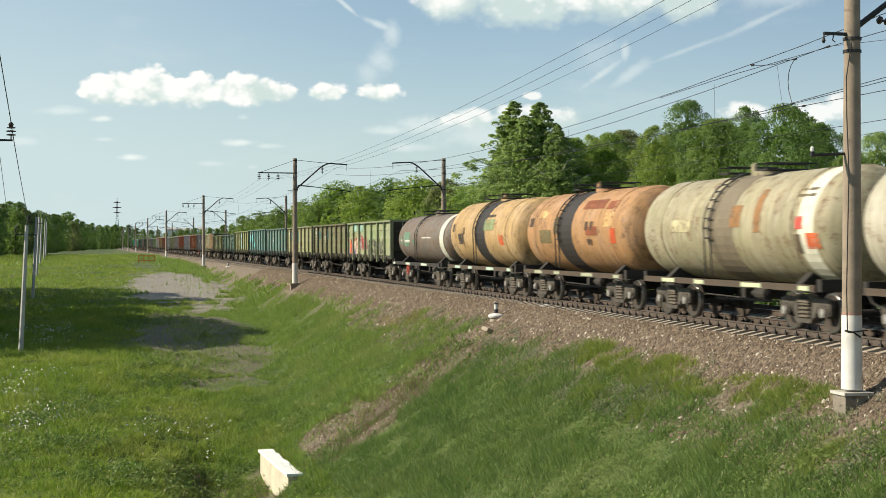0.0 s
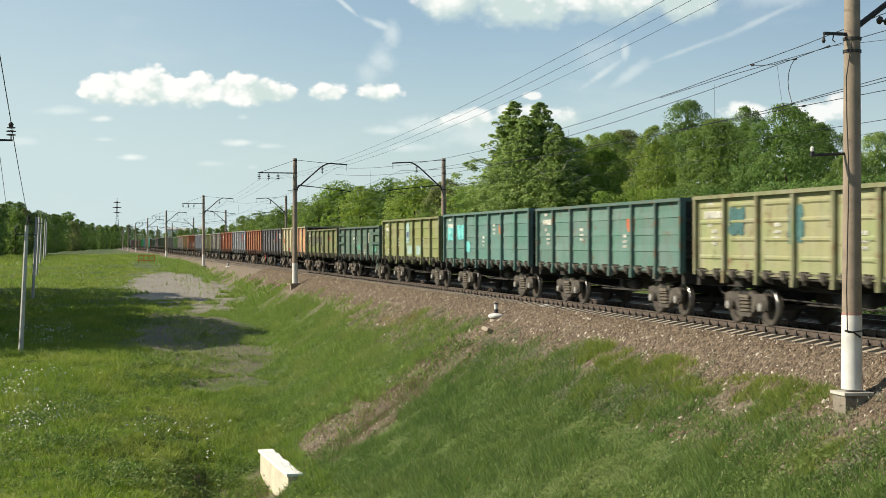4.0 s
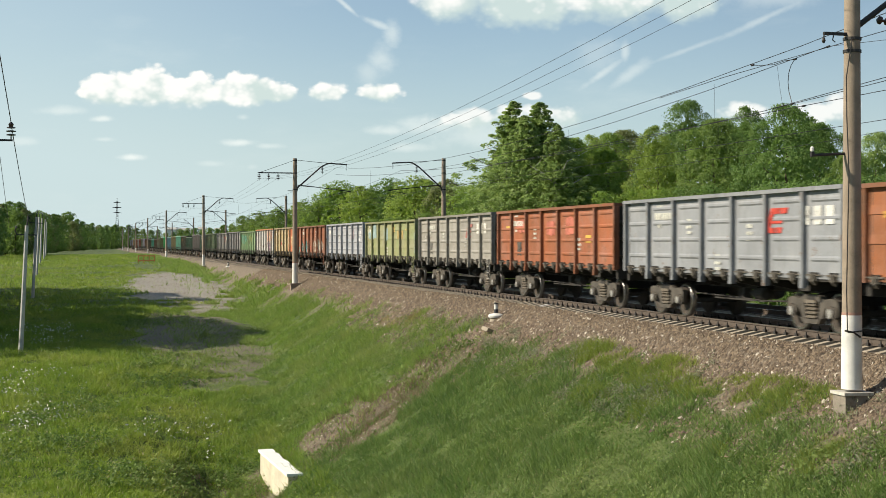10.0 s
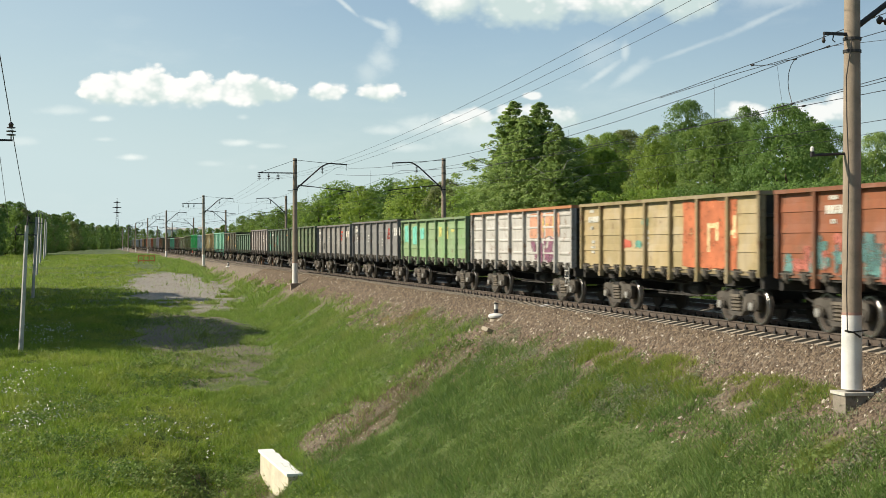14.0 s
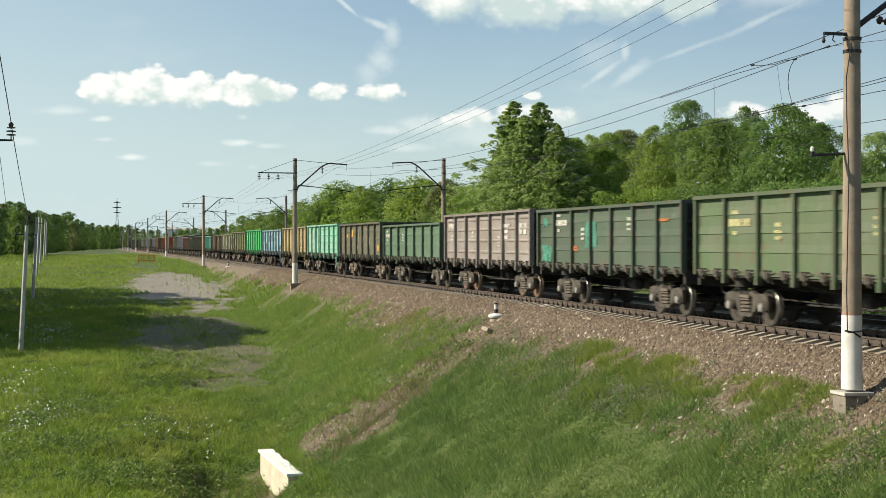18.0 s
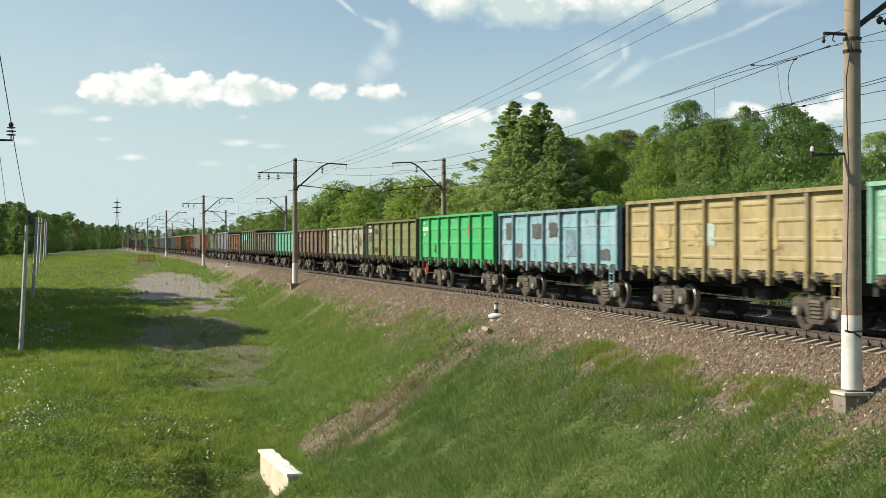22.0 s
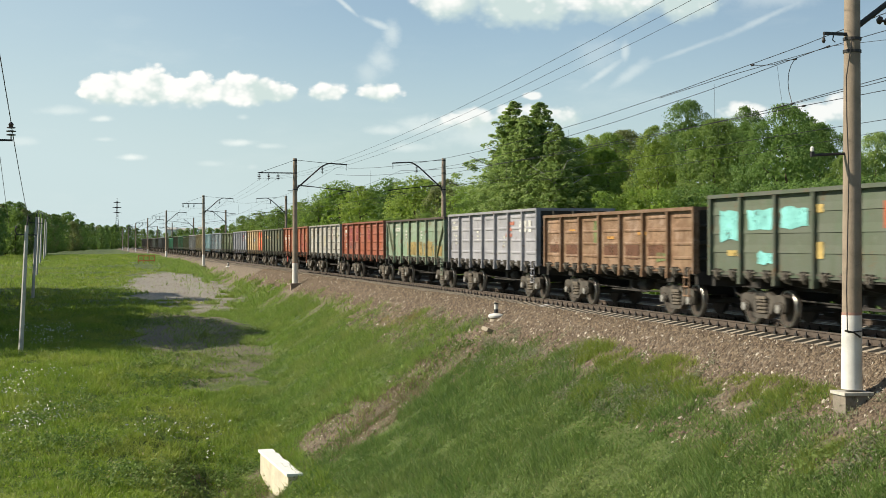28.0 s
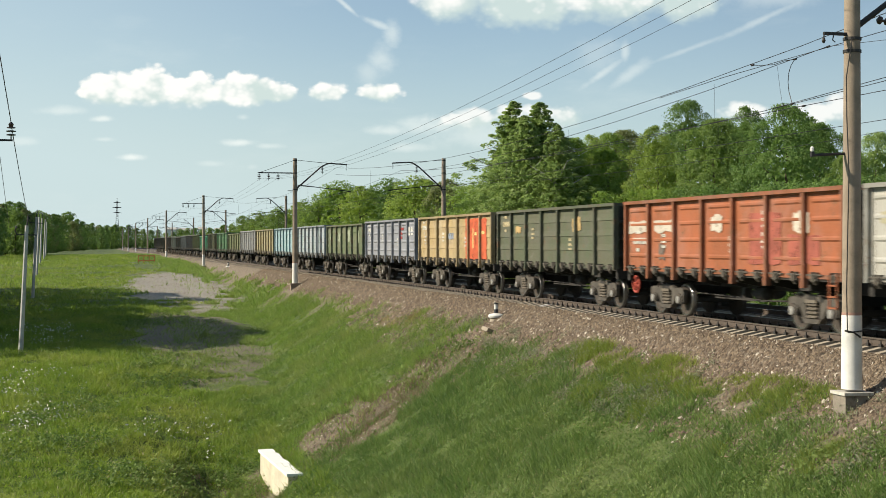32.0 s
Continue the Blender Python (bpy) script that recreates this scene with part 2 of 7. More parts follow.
M_SLEEPER = surface("weathered_concrete_sleeper", (0.36, 0.31, 0.24), 0.9, 0.2, 4.0, 60, 0.0, 0.3)
M_SLEEPER_WHITE = surface("whitewashed_sleeper", (0.72, 0.70, 0.66), 0.9, 0.1, 4.0, 60, 0.0, 0.3)
M_CONCRETE = surface("weathered_pole_concrete", (0.29, 0.235, 0.18), 0.9, 0.25, 2.2, 50, 0.0, 0.25, (0.10, 0.08, 0.06), 0.35)
M_GREYPOST = surface("pale_post_concrete", (0.50, 0.49, 0.46), 0.9, 0.18, 2.0, 50, 0.0, 0.25)
M_WHITEWASH = surface("whitewash", (0.74, 0.73, 0.70), 0.85, 0.10, 3.0, 40, 0.0, 0.15, (0.36, 0.33, 0.28), 0.15)
M_CULVERT = surface("stained_cream_whitewash", (0.62, 0.57, 0.44), 0.9, 0.2, 1.6, 30, 0.0, 0.2, (0.36, 0.29, 0.19), 0.5)
M_PINK = surface("brick_dusted_band", (0.36, 0.22, 0.18), 0.9, 0.2, 4.0, 40, 0.0, 0.1)
M_STEEL = surface("dark_bracket_steel", (0.035, 0.033, 0.032), 0.6, 0.3, 4.0, 40, 0.3, 0.1)
M_WIRE = surface("dark_wire", (0.03, 0.03, 0.032), 0.55, 0.1, 4.0, 40, 0.5, 0.0)
M_INSUL = surface("dark_glazed_insulator", (0.035, 0.022, 0.02), 0.25, 0.2, 4.0, 40, 0.0, 0.0)


# ---- meshes ----
class Build:
    """Collects corners and faces of one mesh."""

    def __init__(self):
        self.v, self.f = [], []

    def box(self, x0, x1, y0, y1, z0, z1):
        n = len(self.v)
        self.v += [(x0, y0, z0), (x1, y0, z0), (x1, y1, z0), (x0, y1, z0), (x0, y0, z1), (x1, y0, z1), (x1, y1, z1), (x0, y1, z1)]
        self.f += [tuple(n + i for i in q) for q in ((0, 3, 2, 1), (4, 5, 6, 7), (0, 1, 5, 4), (1, 2, 6, 5), (2, 3, 7, 6), (3, 0, 4, 7))]
        return self

    def ring(self, pts):
        n = len(self.v)
        self.v += [tuple(p) for p in pts]
        return list(range(n, n + len(pts)))

    def bridge(self, a, b, closed=True):
        k = len(a)
        for i in range(k if closed else k - 1):
            j = (i + 1) % k
            self.f.append((a[i], a[j], b[j], b[i]))

    def tube(self, pts, radii, sides=8, caps=True):
        """A round tube through points, with a radius at each."""
        pts = [Vector(p) for p in pts]
        last = None
        for i, p in enumerate(pts):
            d = (pts[min(i + 1, len(pts) - 1)] - pts[max(i - 1, 0)]).normalized()
            a = d.cross(Vector((0, 0, 1)) if abs(d.z) < 0.9 else Vector((1, 0, 0))).normalized()
            b = d.cross(a)
            r = radii[i] if isinstance(radii, (list, tuple)) else radii
            ring = self.ring([p + r * (math.cos(t) * a + math.sin(t) * b) for t in (2 * math.pi * j / sides for j in range(sides))])
            if last:
                self.bridge(last, ring)
            elif caps:
                self.f.append(tuple(reversed(ring)))
            last = ring
        if caps:
            self.f.append(tuple(last))
        return self

    def lathe(self, profile, axis="z", centre=(0, 0, 0), sides=16, loop=False):
        """Turns (radius, along) pairs about an axis."""
        last = None
        cx, cy, cz = centre
        for r, h in profile:
            pts = []
            for j in range(sides):
                t = 2 * math.pi * j / sides
                c, s = r * math.cos(t), r * math.sin(t)
                pts.append({"z": (cx + c, cy + s, cz + h), "x": (cx + h, cy + c, cz + s), "y": (cx + s, cy + h, cz + c)}[axis])
            ring = self.ring(pts)
            if last:
                self.bridge(last, ring)
            elif loop:
                start = ring
            else:
                self.f.append(tuple(reversed(ring)))
            last = ring
        if loop:
            self.bridge(last, start)
        else:
            self.f.append(tuple(last))
        return self

    def prism(self, poly, axis, a, b):
        """Pushes a flat outline from a to b along an axis."""
        mk = {"x": lambda p, h: (h, p[0], p[1]), "y": lambda p, h: (p[0], h, p[1]), "z": lambda p, h: (p[0], p[1], h)}[axis]
        r0 = self.ring([mk(p, a) for p in poly])
        r1 = self.ring([mk(p, b) for p in poly])
        self.bridge(r0, r1)
        self.f += [tuple(reversed(r0)), tuple(r1)]
        return self

    def mesh(self, name, smooth=False, bevel=0.0):
        me = bpy.data.meshes.new(name)
        me.from_pydata(self.v, [], self.f)
        bm = bmesh.new()
        bm.from_mesh(me)
        if bevel:
            bmesh.ops.bevel(bm, geom=bm.edges[:], offset=bevel, segments=1, affect="EDGES")
        bmesh.ops.recalc_face_normals(bm, faces=bm.faces[:])
        bm.to_mesh(me)
        bm.free()
        if smooth:
            me.polygons.foreach_set("use_smooth", [True] * len(me.polygons))
            me.set_sharp_from_angle(angle=radians(40))
        me.materials.append(None)
        return me


def arrays_mesh(name, verts, faces):
    """A mesh straight from number arrays; faces all of one size."""
    me = bpy.data.meshes.new(name)
    k = faces.shape[1]
    me.vertices.add(len(verts))
    me.vertices.foreach_set("co", np.asarray(verts, np.float32).ravel())
    me.loops.add(faces.size)
    me.loops.foreach_set("vertex_index", faces.astype(np.int32).ravel())
    me.polygons.add(len(faces))
    me.polygons.foreach_set("loop_start", np.arange(0, faces.size, k, dtype=np.int32))
    me.polygons.foreach_set("loop_total", np.full(len(faces), k, np.int32))
    me.update(calc_edges=True)
    me.materials.append(None)
    return me


def part(name, shape, mat, parent=None, label="", at=None):
    """One mesh object, under a thing or under a part."""
    if isinstance(shape, Build):
        shape = shape.mesh(name)
    ob = new(name, shape)
    ob.material_slots[0].link = "OBJECT"
    ob.material_slots[0].material = mat
    if parent is not None:
        ob.parent = parent
    if at is not None:
        ob.matrix_basis = at if isinstance(at, Matrix) else Matrix.Translation(at)
    if label:
        ob["label"] = label
    return ob


def thing(name, label, category, at=None, group="", kind=""):
    ob = new(name)
    ob.empty_display_size = 0.3
    if at is not None:
        ob.matrix_basis = at if isinstance(at, Matrix) else Matrix.Translation(at)
    return tagged(ob, label, category, group, kind)


# ---- ground ----
def meadow_level(y):
    return np.interp(y, [-60, 10, 30, 50, 71, 110, 150, 195, 300, 3000], [-5.5, -6.4, -6.6, -6.2, -4.3, -2.6, -1.8, -0.75, -0.55, -0.5])


def line_x(y):
    """The track runs straight, then bends away to the east."""
    return np.where(np.asarray(y) > 520, (np.maximum(np.asarray(y, float), 520) - 520) ** 2 / 1500.0, 0.0)


def cell(i, j, seed):
    v = np.sin(i * 127.1 + j * 311.7 + seed * 74.7) * 43758.5453
    return v - np.floor(v)


def lumps(x, y, s, seed=0):
    """Smooth random lumps of a size s, from -1 to 1."""
    u, v = x / s, y / s
    i, j = np.floor(u), np.floor(v)
    fu, fv = u - i, v - j
    fu, fv = fu * fu * (3 - 2 * fu), fv * fv * (3 - 2 * fv)
    a = cell(i, j, seed) * (1 - fu) + cell(i + 1, j, seed) * fu
    b = cell(i, j + 1, seed) * (1 - fu) + cell(i + 1, j + 1, seed) * fu
    return 2 * (a * (1 - fv) + b * fv) - 1


def wobble(x, y, s):
    return 0.65 * lumps(x, y, 1.6 * s, 3) + 0.35 * lumps(x, y, 0.7 * s, 8)


def ground_level(x, y):
    x, y = np.asarray(x, float), np.asarray(y, float)
    a = x - line_x(y)
    left = np.maximum(-a - 1.9, 0.0)
    bank = -0.33 - left / 1.63
    right = np.maximum(a - 6.2, 0.0)
    bank = np.where(a > 2, -0.25 - np.minimum(right / 1.6, 0.9), bank)
    gully = np.exp(-((y - 49.7) / 1.1) ** 2) * np.clip((left - 2.2) / 2, 0, 1.0) * 0.28
    low = meadow_level(y) + 0.10 * wobble(x, y, 3.1) + 0.18 * wobble(x, y, 8.0)
    # the ditch at the culvert's mouth
    mouth = np.exp(-((y - 52.0) / 4.4) ** 4)
    low = low - 1.5 * np.exp(-((a + 13.2) / 2.0) ** 2) * np.exp(-((y - 49.5) / 8.0) ** 2)
    bank = bank - 1.9 * np.clip((-a - 11.35) / 0.4, 0, 1) * mouth * (a < 0)
    r = np.hypot(x + 18.275, y)
    knoll = 0.55 - np.maximum(r - 2.5, 0.0) * 0.42
    z = np.where(a > 2, bank, np.maximum(np.maximum(bank - gully, low), knoll))
    rise = np.clip(a - 14, 0, 200)
    z = np.where(a > 14, z + rise * 0.05, z)
    far_left = np.clip(-a - 40, 0, 400)
    z = z + far_left * 0.015
    rough = 0.05 * lumps(x, y, 0.8, 5) + 0.04 * lumps(x, y, 1.9, 6) + 0.06 * lumps(x, y, 5.5, 7)
    return z + rough * np.clip((left - 0.9) / 1.5, 0, 1)


def axis(parts):
    out = [parts[0][0]]
    for lo, hi, step in parts:
        out += list(np.arange(lo + step, hi + step * 0.5, step))
    return np.array(out)


GX = axis([(-2500, -400, 300), (-400, -80, 20), (-80, -30, 4), (-30, 8, 0.35), (8, 40, 3), (40, 400, 20), (400, 2500, 300)])
GY = axis([(-2000, -200, 300), (-200, -20, 15), (-20, 20, 2), (20, 100, 0.4), (100, 220, 1.2), (220, 700, 8), (700, 1200, 25), (1200, 4000, 280)])


def ground_material():
    m, N, b = material("meadow_soil_and_grass")
    co = N.add("ShaderNodeTexCoord").outputs["Object"]
    sep = N.add("ShaderNodeSeparateXYZ")
    N.link(co, sep.inputs[0])
    x, y = sep.outputs[0], sep.outputs[1]
    big = N.noise(co, 0.12, 5.0, 0.6)
    mid = N.noise(co, 0.9, 6.0, 0.65)
    fine = N.noise(co, 9.0, 5.0, 0.7)
    stone = N.add("ShaderNodeTexVoronoi")
    N.link(co, stone.inputs["Vector"])
    stone.inputs["Scale"].default_value = 11.0
    # green is kept dark to stand for shade between the blades
    green = N.mix(N.ramp(mid, 0.3, 0.7), (0.050, 0.082, 0.016), (0.10, 0.145, 0.026))
    green = N.mix(N.ramp(big, 0.4, 0.7, 0.0, 0.7), green, (0.095, 0.12, 0.026))
    green = N.mix(N.ramp(fine, 0.45, 0.75, 0.0, 0.6), green, (0.06, 0.10, 0.02))
    # bare earth in the washed-out gully and on the gravelled patch
    soil = N.mix(N.ramp(fine, 0.3, 0.7), (0.085, 0.068, 0.046), (0.22, 0.185, 0.13))
    gravel = N.mix(N.ramp(fine, 0.3, 0.7), (0.20, 0.18, 0.15), (0.37, 0.35, 0.31))
    wash = N.math("DIVIDE", N.math("SUBTRACT", y, 49.6), 2.9)
    wash = N.math("ADD", N.math("ABSOLUTE", wash), N.math("MULTIPLY", N.math("SUBTRACT", mid, 0.5), 2.2))
    near = N.math("MULTIPLY", N.ramp(x, -14.5, -13.0), N.ramp(wash, 1.25, 0.8))
    c = N.mix(near, green, soil)
    px = N.math("DIVIDE", N.math("SUBTRACT", x, -9.6), 5.2)
    py = N.math("DIVIDE", N.math("SUBTRACT", y, 133.0), 38.0)
    ring = N.math("SQRT", N.math("ADD", N.math("MULTIPLY", px, px), N.math("MULTIPLY", py, py)))
    ring = N.math("ADD", ring, N.math("ADD", N.math("MULTIPLY", N.math("SUBTRACT", mid, 0.5), 1.6), N.math("MULTIPLY", N.math("SUBTRACT", big, 0.5), 1.0)))
    c = N.mix(N.ramp(ring, 1.05, 0.8), c, gravel)
    qx = N.math("DIVIDE", N.math("SUBTRACT", x, -11.8), 4.2)
    qy = N.math("DIVIDE", N.math("SUBTRACT", y, 85.0), 18.0)
    ring2 = N.math("SQRT", N.math("ADD", N.math("MULTIPLY", qx, qx), N.math("MULTIPLY", qy, qy)))
    ring2 = N.math("ADD", ring2, N.math("MULTIPLY", N.math("SUBTRACT", mid, 0.5), 1.5))
    c = N.mix(N.ramp(ring2, 1.05, 0.8, 0.0, 0.85), c, N.mix(N.ramp(fine, 0.3, 0.7), (0.10, 0.085, 0.06), (0.23, 0.195, 0.145)))
    # ballast spilled over the shoulder of the bank
    edge = N.math("ADD", x, N.math("MULTIPLY", N.math("SUBTRACT", mid, 0.5), 2.6))
    rock = N.mix(N.ramp(stone.outputs["Color"], 0.2, 0.9), (0.10, 0.078, 0.055), (0.27, 0.22, 0.165))
    spill = N.math("MULTIPLY", N.ramp(edge, -4.6, -3.5), N.ramp(x, 9.0, 8.0))
    verge = N.math("MULTIPLY", N.ramp(edge, -5.6, -4.2, 0.0, 0.8), N.ramp(x, 9.0, 8.0))
    c = N.mix(verge, c, soil)
    c = N.mix(spill, c, rock)
    # near-black strip painted beyond the tracks, standing for shade seen under the wagons
    c = N.mix(N.math("MULTIPLY", N.ramp(x, 6.3, 7.0), N.ramp(x, 15.0, 13.0)), c, N.mix(fine, (0.022, 0.02, 0.017), (0.06, 0.052, 0.042)))
    c = N.mix(1.0, c, (0.82, 0.82, 0.82), "MULTIPLY")
    N.link(c, b.inputs["Base Color"])
    b.inputs["Roughness"].default_value = 0.95
    bump(N, b, N.math("ADD", N.math("MULTIPLY", mid, 0.5), fine), 0.7, 0.08)
    return m


def make_ground():
    X, Y = np.meshgrid(GX, GY)
    Z = ground_level(X, Y)
    n, k = X.shape
    idx = np.arange(n * k).reshape(n, k)
    faces = np.stack([idx[:-1, :-1], idx[:-1, 1:], idx[1:, 1:], idx[1:, :-1]], -1).reshape(-1, 4)
    me = arrays_mesh("ground", np.stack([X, Y, Z], -1).reshape(-1, 3), faces)
    me.polygons.foreach_set("use_smooth", [True] * len(me.polygons))
    tagged(part("ground", me, ground_material()), "green meadow and grassy railway bank with bare patches", "ground", kind="structure")


make_ground()


# ---- ballast, sleepers, rails ----
def ballast_material():
    m, N, b = material("crushed_stone")
    co = N.add("ShaderNodeTexCoord").outputs["Object"]
    isl = N.add("ShaderNodeNewGeometry").outputs["Random Per Island"]
    n = N.noise(co, 30.0, 4.0, 0.6)
    c = N.mix(isl, (0.055, 0.038, 0.026), (0.235, 0.18, 0.122))
    c = N.mix(N.ramp(isl, 0.94, 0.97), c, (0.46, 0.42, 0.35))
    c = N.mix(N.ramp(n, 0.4, 0.8, 0.0, 0.5), c, (0.09, 0.065, 0.05))
    N.link(c, b.inputs["Base Color"])
    b.inputs["Roughness"].default_value = 0.95
    return m


M_STONE = ballast_material()
M_BED = surface("packed_ballast", (0.10, 0.08, 0.06), 0.95, 0.35, 2.0, 14.0, 0.0, 0.8, (0.21, 0.175, 0.135), 0.5)
TRACKS = (0.0, 4.1)


def track_run(y0, y1, step):
    ys = np.arange(y0, y1 + step * 0.5, step)
    return [(float(line_x(y)), float(y)) for y in ys]


def sweep(profile, run, shift):
    """Pushes a cross-section along the line of the track."""
    b = Build()
    last = None
    for x, y in run:
        ring = b.ring([(x + shift + p, y, q) for p, q in profile])
        if last:
            b.bridge(last, ring)
        else:
            b.f.append(tuple(ring))
        last = ring
    b.f.append(tuple(last))
    return b


RUN = [(0.0, -300.0), (0.0, 0.0), (0.0, 200.0)] + track_run(520, 1100, 20)
bed = part("ballast_bed", sweep([(-3.6, -1.85), (-1.75, -0.36), (-1.36, -0.29), (-0.6, -0.27), (5.85, -0.26), (7.6, -1.2), (7.6, -2.2), (-3.6, -2.2)], RUN, 0.0), M_BED)
tagged(bed, "bed of brown crushed stone under both tracks", "ballast", kind="structure")

RAIL = [(-0.075, -0.18), (0.075, -0.18), (0.075, -0.165), (0.012, -0.145), (0.012, -0.045), (0.036, -0.035), (0.036, -0.002), (0.030, 0.0), (-0.030, 0.0), (-0.036, -0.002), (-0.036, -0.035), (-0.012, -0.045), (-0.012, -0.145), (-0.075, -0.165)]
for tx in TRACKS:
    for side in (-1, 1):
        r = thing("rail", "rust-brown steel rail with a shiny running head", "rail", kind="structure")
        part("rail_web", sweep(RAIL, RUN, tx + side * 0.797), M_RAIL, r)
        part("rail_head", sweep([(-0.026, 0.0), (0.026, 0.0), (0.026, 0.003), (-0.026, 0.003)], RUN, tx + side * 0.797), M_RAILTOP, r)


def sleeper_build():
    b = Build()
    pts = [(-1.36, 0.14, 0.09), (-1.34, 0.15, 0.10), (-0.95, 0.15, 0.10), (-0.62, 0.15, 0.10), (-0.3, 0.13, 0.08), (0.3, 0.13, 0.08), (0.62, 0.15, 0.10), (0.95, 0.15, 0.1), (1.34, 0.15, 0.10)]
    last = None
    for x, w, t in pts:
        top = {1.36: -0.31, 1.34: -0.275}.get(abs(x), -0.195 if abs(x) > 0.5 else -0.22)
        ring = b.ring([(x, -w, -0.40), (x, w, -0.40), (x, t, top), (x, -t, top)])
        if last:
            b.bridge(last, ring)
        else:
            b.f.append(tuple(ring))
        last = ring
    b.f.append(tuple(last))
    return b


SLEEPER = sleeper_build().mesh("sleeper")
clip_b = Build()
for s in (-1, 1):
    for o in (-0.115, 0.115):
        clip_b.box(s * 0.797 + o - 0.03, s * 0.797 + o + 0.03, -0.05, 0.05, -0.195, -0.12)
        clip_b.box(s * 0.797 + o - 0.012, s * 0.797 + o + 0.012, -0.012, 0.012, -0.12, -0.055)
CLIPS = clip_b.mesh("rail_fastening")
bolted = thing("near_track", "row of concrete sleepers with bolted rail fastenings", "sleepers", kind="structure")
PITCH = 0.545
first = 17.0
for i in range(170):
    y = first + PITCH * i
    white = i == 61
    s = part("sleeper", SLEEPER, M_SLEEPER_WHITE if white else M_SLEEPER, bolted, "whitewashed sleeper end" if white else "", at=pose(random.uniform(-0.02, 0.02), y, random.uniform(-0.008, 0.008), 0, 0, random.uniform(-0.5, 0.5)))
    part("rail_fastening", CLIPS, M_STEEL, s)


def merged(mesh, places, name):
    """Many moved copies of one small mesh as a single mesh."""
    v = np.array([vv.co[:] for vv in mesh.vertices])
    f = [tuple(p.vertices) for p in mesh.polygons]
    b = Build()
    for x, y, z, a in places:
        n = len(b.v)
        c, s = math.cos(a), math.sin(a)
        b.v += [(x + p[0] * c - p[1] * s, y + p[0] * s + p[1] * c, z + p[2]) for p in v]
        b.f += [tuple(n + i for i in q) for q in f]
    me = bpy.data.meshes.new(name)
    me.from_pydata(b.v, [], b.f)
    me.materials.append(None)
    return me


rest = [(0.0, y, 0.0, 0.0) for y in np.arange(first + PITCH * 170, 330, PITCH)] + [(0.0, y, 0.0, 0.0) for y in np.arange(first - PITCH, -40, -PITCH)]
tagged(part("sleepers", merged(SLEEPER, rest, "sleepers"), M_SLEEPER, bolted), "far run of concrete sleepers", kind="stuff")
rest = [(4.1, y, 0.0, 0.0) for y in np.arange(-20, 330, PITCH)]
tagged(part("sleepers", merged(SLEEPER, rest, "sleepers_far_track"), M_SLEEPER), "concrete sleepers of the second track", "sleepers", kind="stuff")


def stones(count, x0, x1, y0, y1, size, level, name, label):
    """Crushed stones: small five-cornered lumps strewn over a strip."""
    rng = np.random.default_rng(len(name))
    base = np.array([(-1, -0.8, -0.5), (1, -0.7, -0.4), (0.9, 0.9, -0.5), (-0.8, 0.8, -0.4), (0.15, 0.1, 0.9), (-0.1, 0.0, -0.9)])
    tri = np.array([(0, 1, 4), (1, 2, 4), (2, 3, 4), (3, 0, 4)])
    # crowd the strip towards the nearer end
    t = rng.random(count) ** 1.7
    y = y0 + (y1 - y0) * t
    x = rng.uniform(x0, x1, count)
    z = level(x, y)
    s = size * rng.uniform(0.6, 1.5, count) * (1 + 0.7 * t)
    ang = rng.uniform(0, 6.28, count)
    v = base[None] * (1 + 0.45 * rng.standard_normal((count, 6, 3))) * s[:, None, None]
    c, sn = np.cos(ang)[:, None], np.sin(ang)[:, None]
    vx, vy = v[:, :, 0] * c - v[:, :, 1] * sn, v[:, :, 0] * sn + v[:, :, 1] * c
    V = np.stack([vx + x[:, None], vy + y[:, None], v[:, :, 2] + z[:, None]], -1).reshape(-1, 3)
    Fc = (tri[None] + 6 * np.arange(count)[:, None, None]).reshape(-1, 3)
    tagged(part(name, arrays_mesh(name, V, Fc), M_STONE), label, "ballast", kind="stuff")


def bed_level(x, y):
    return np.maximum(np.where(x < -1.75, -0.345 + (x + 1.75) * 0.585, -0.30), ground_level(x, y) + 0.0)


stones(66000, -3.5, -1.38, 18, 130, 0.030, bed_level, "ballast_stones", "loose brown and grey crushed stones on the bank shoulder")
stones(8000, -10.6, -3.2, 46.4, 53.0, 0.024, ground_level, "gully_rubble", "clods and stones in the washed-out gully")
stones(6000, -14.0, -4.5, 100, 165, 0.022, ground_level, "patch_gravel", "pale gravel strewn over the bare patch")
stones(9000, -5.2, -3.2, 20, 75, 0.035, ground_level, "verge_stones", "stray stones on the verge of the bank")
stones(9000, -0.7, 5.8, 18, 110, 0.035, lambda x, y: np.full_like(x, -0.265), "crib_stones", "crushed stones between the sleepers")


# ---- the train ----
RODE = 13.92
# coupling to coupling, wagon by wagon, in centimetres
SPACING = (1393, 1396, 1397, 1397, 1392, 1392, 1388, 1382, 1384, 1386, 1389, 1390, 1389, 1389, 1388, 1389, 1393, 1394, 1393, 1398, 1399, 1388, 1392, 1394, 1389, 1388, 1394, 1388, 1385, 1391, 1394, 1397, 1378, 1376, 1379, 1402, 1403, 1385, 1382, 1382, 1392, 1395, 1395, 1392, 1391, 1392)
COUPLING = [75.2, 88.83]
for gap in SPACING + (1392,) * 20:
    COUPLING.append(COUPLING[-1] + gap / 100)
START = 88.43
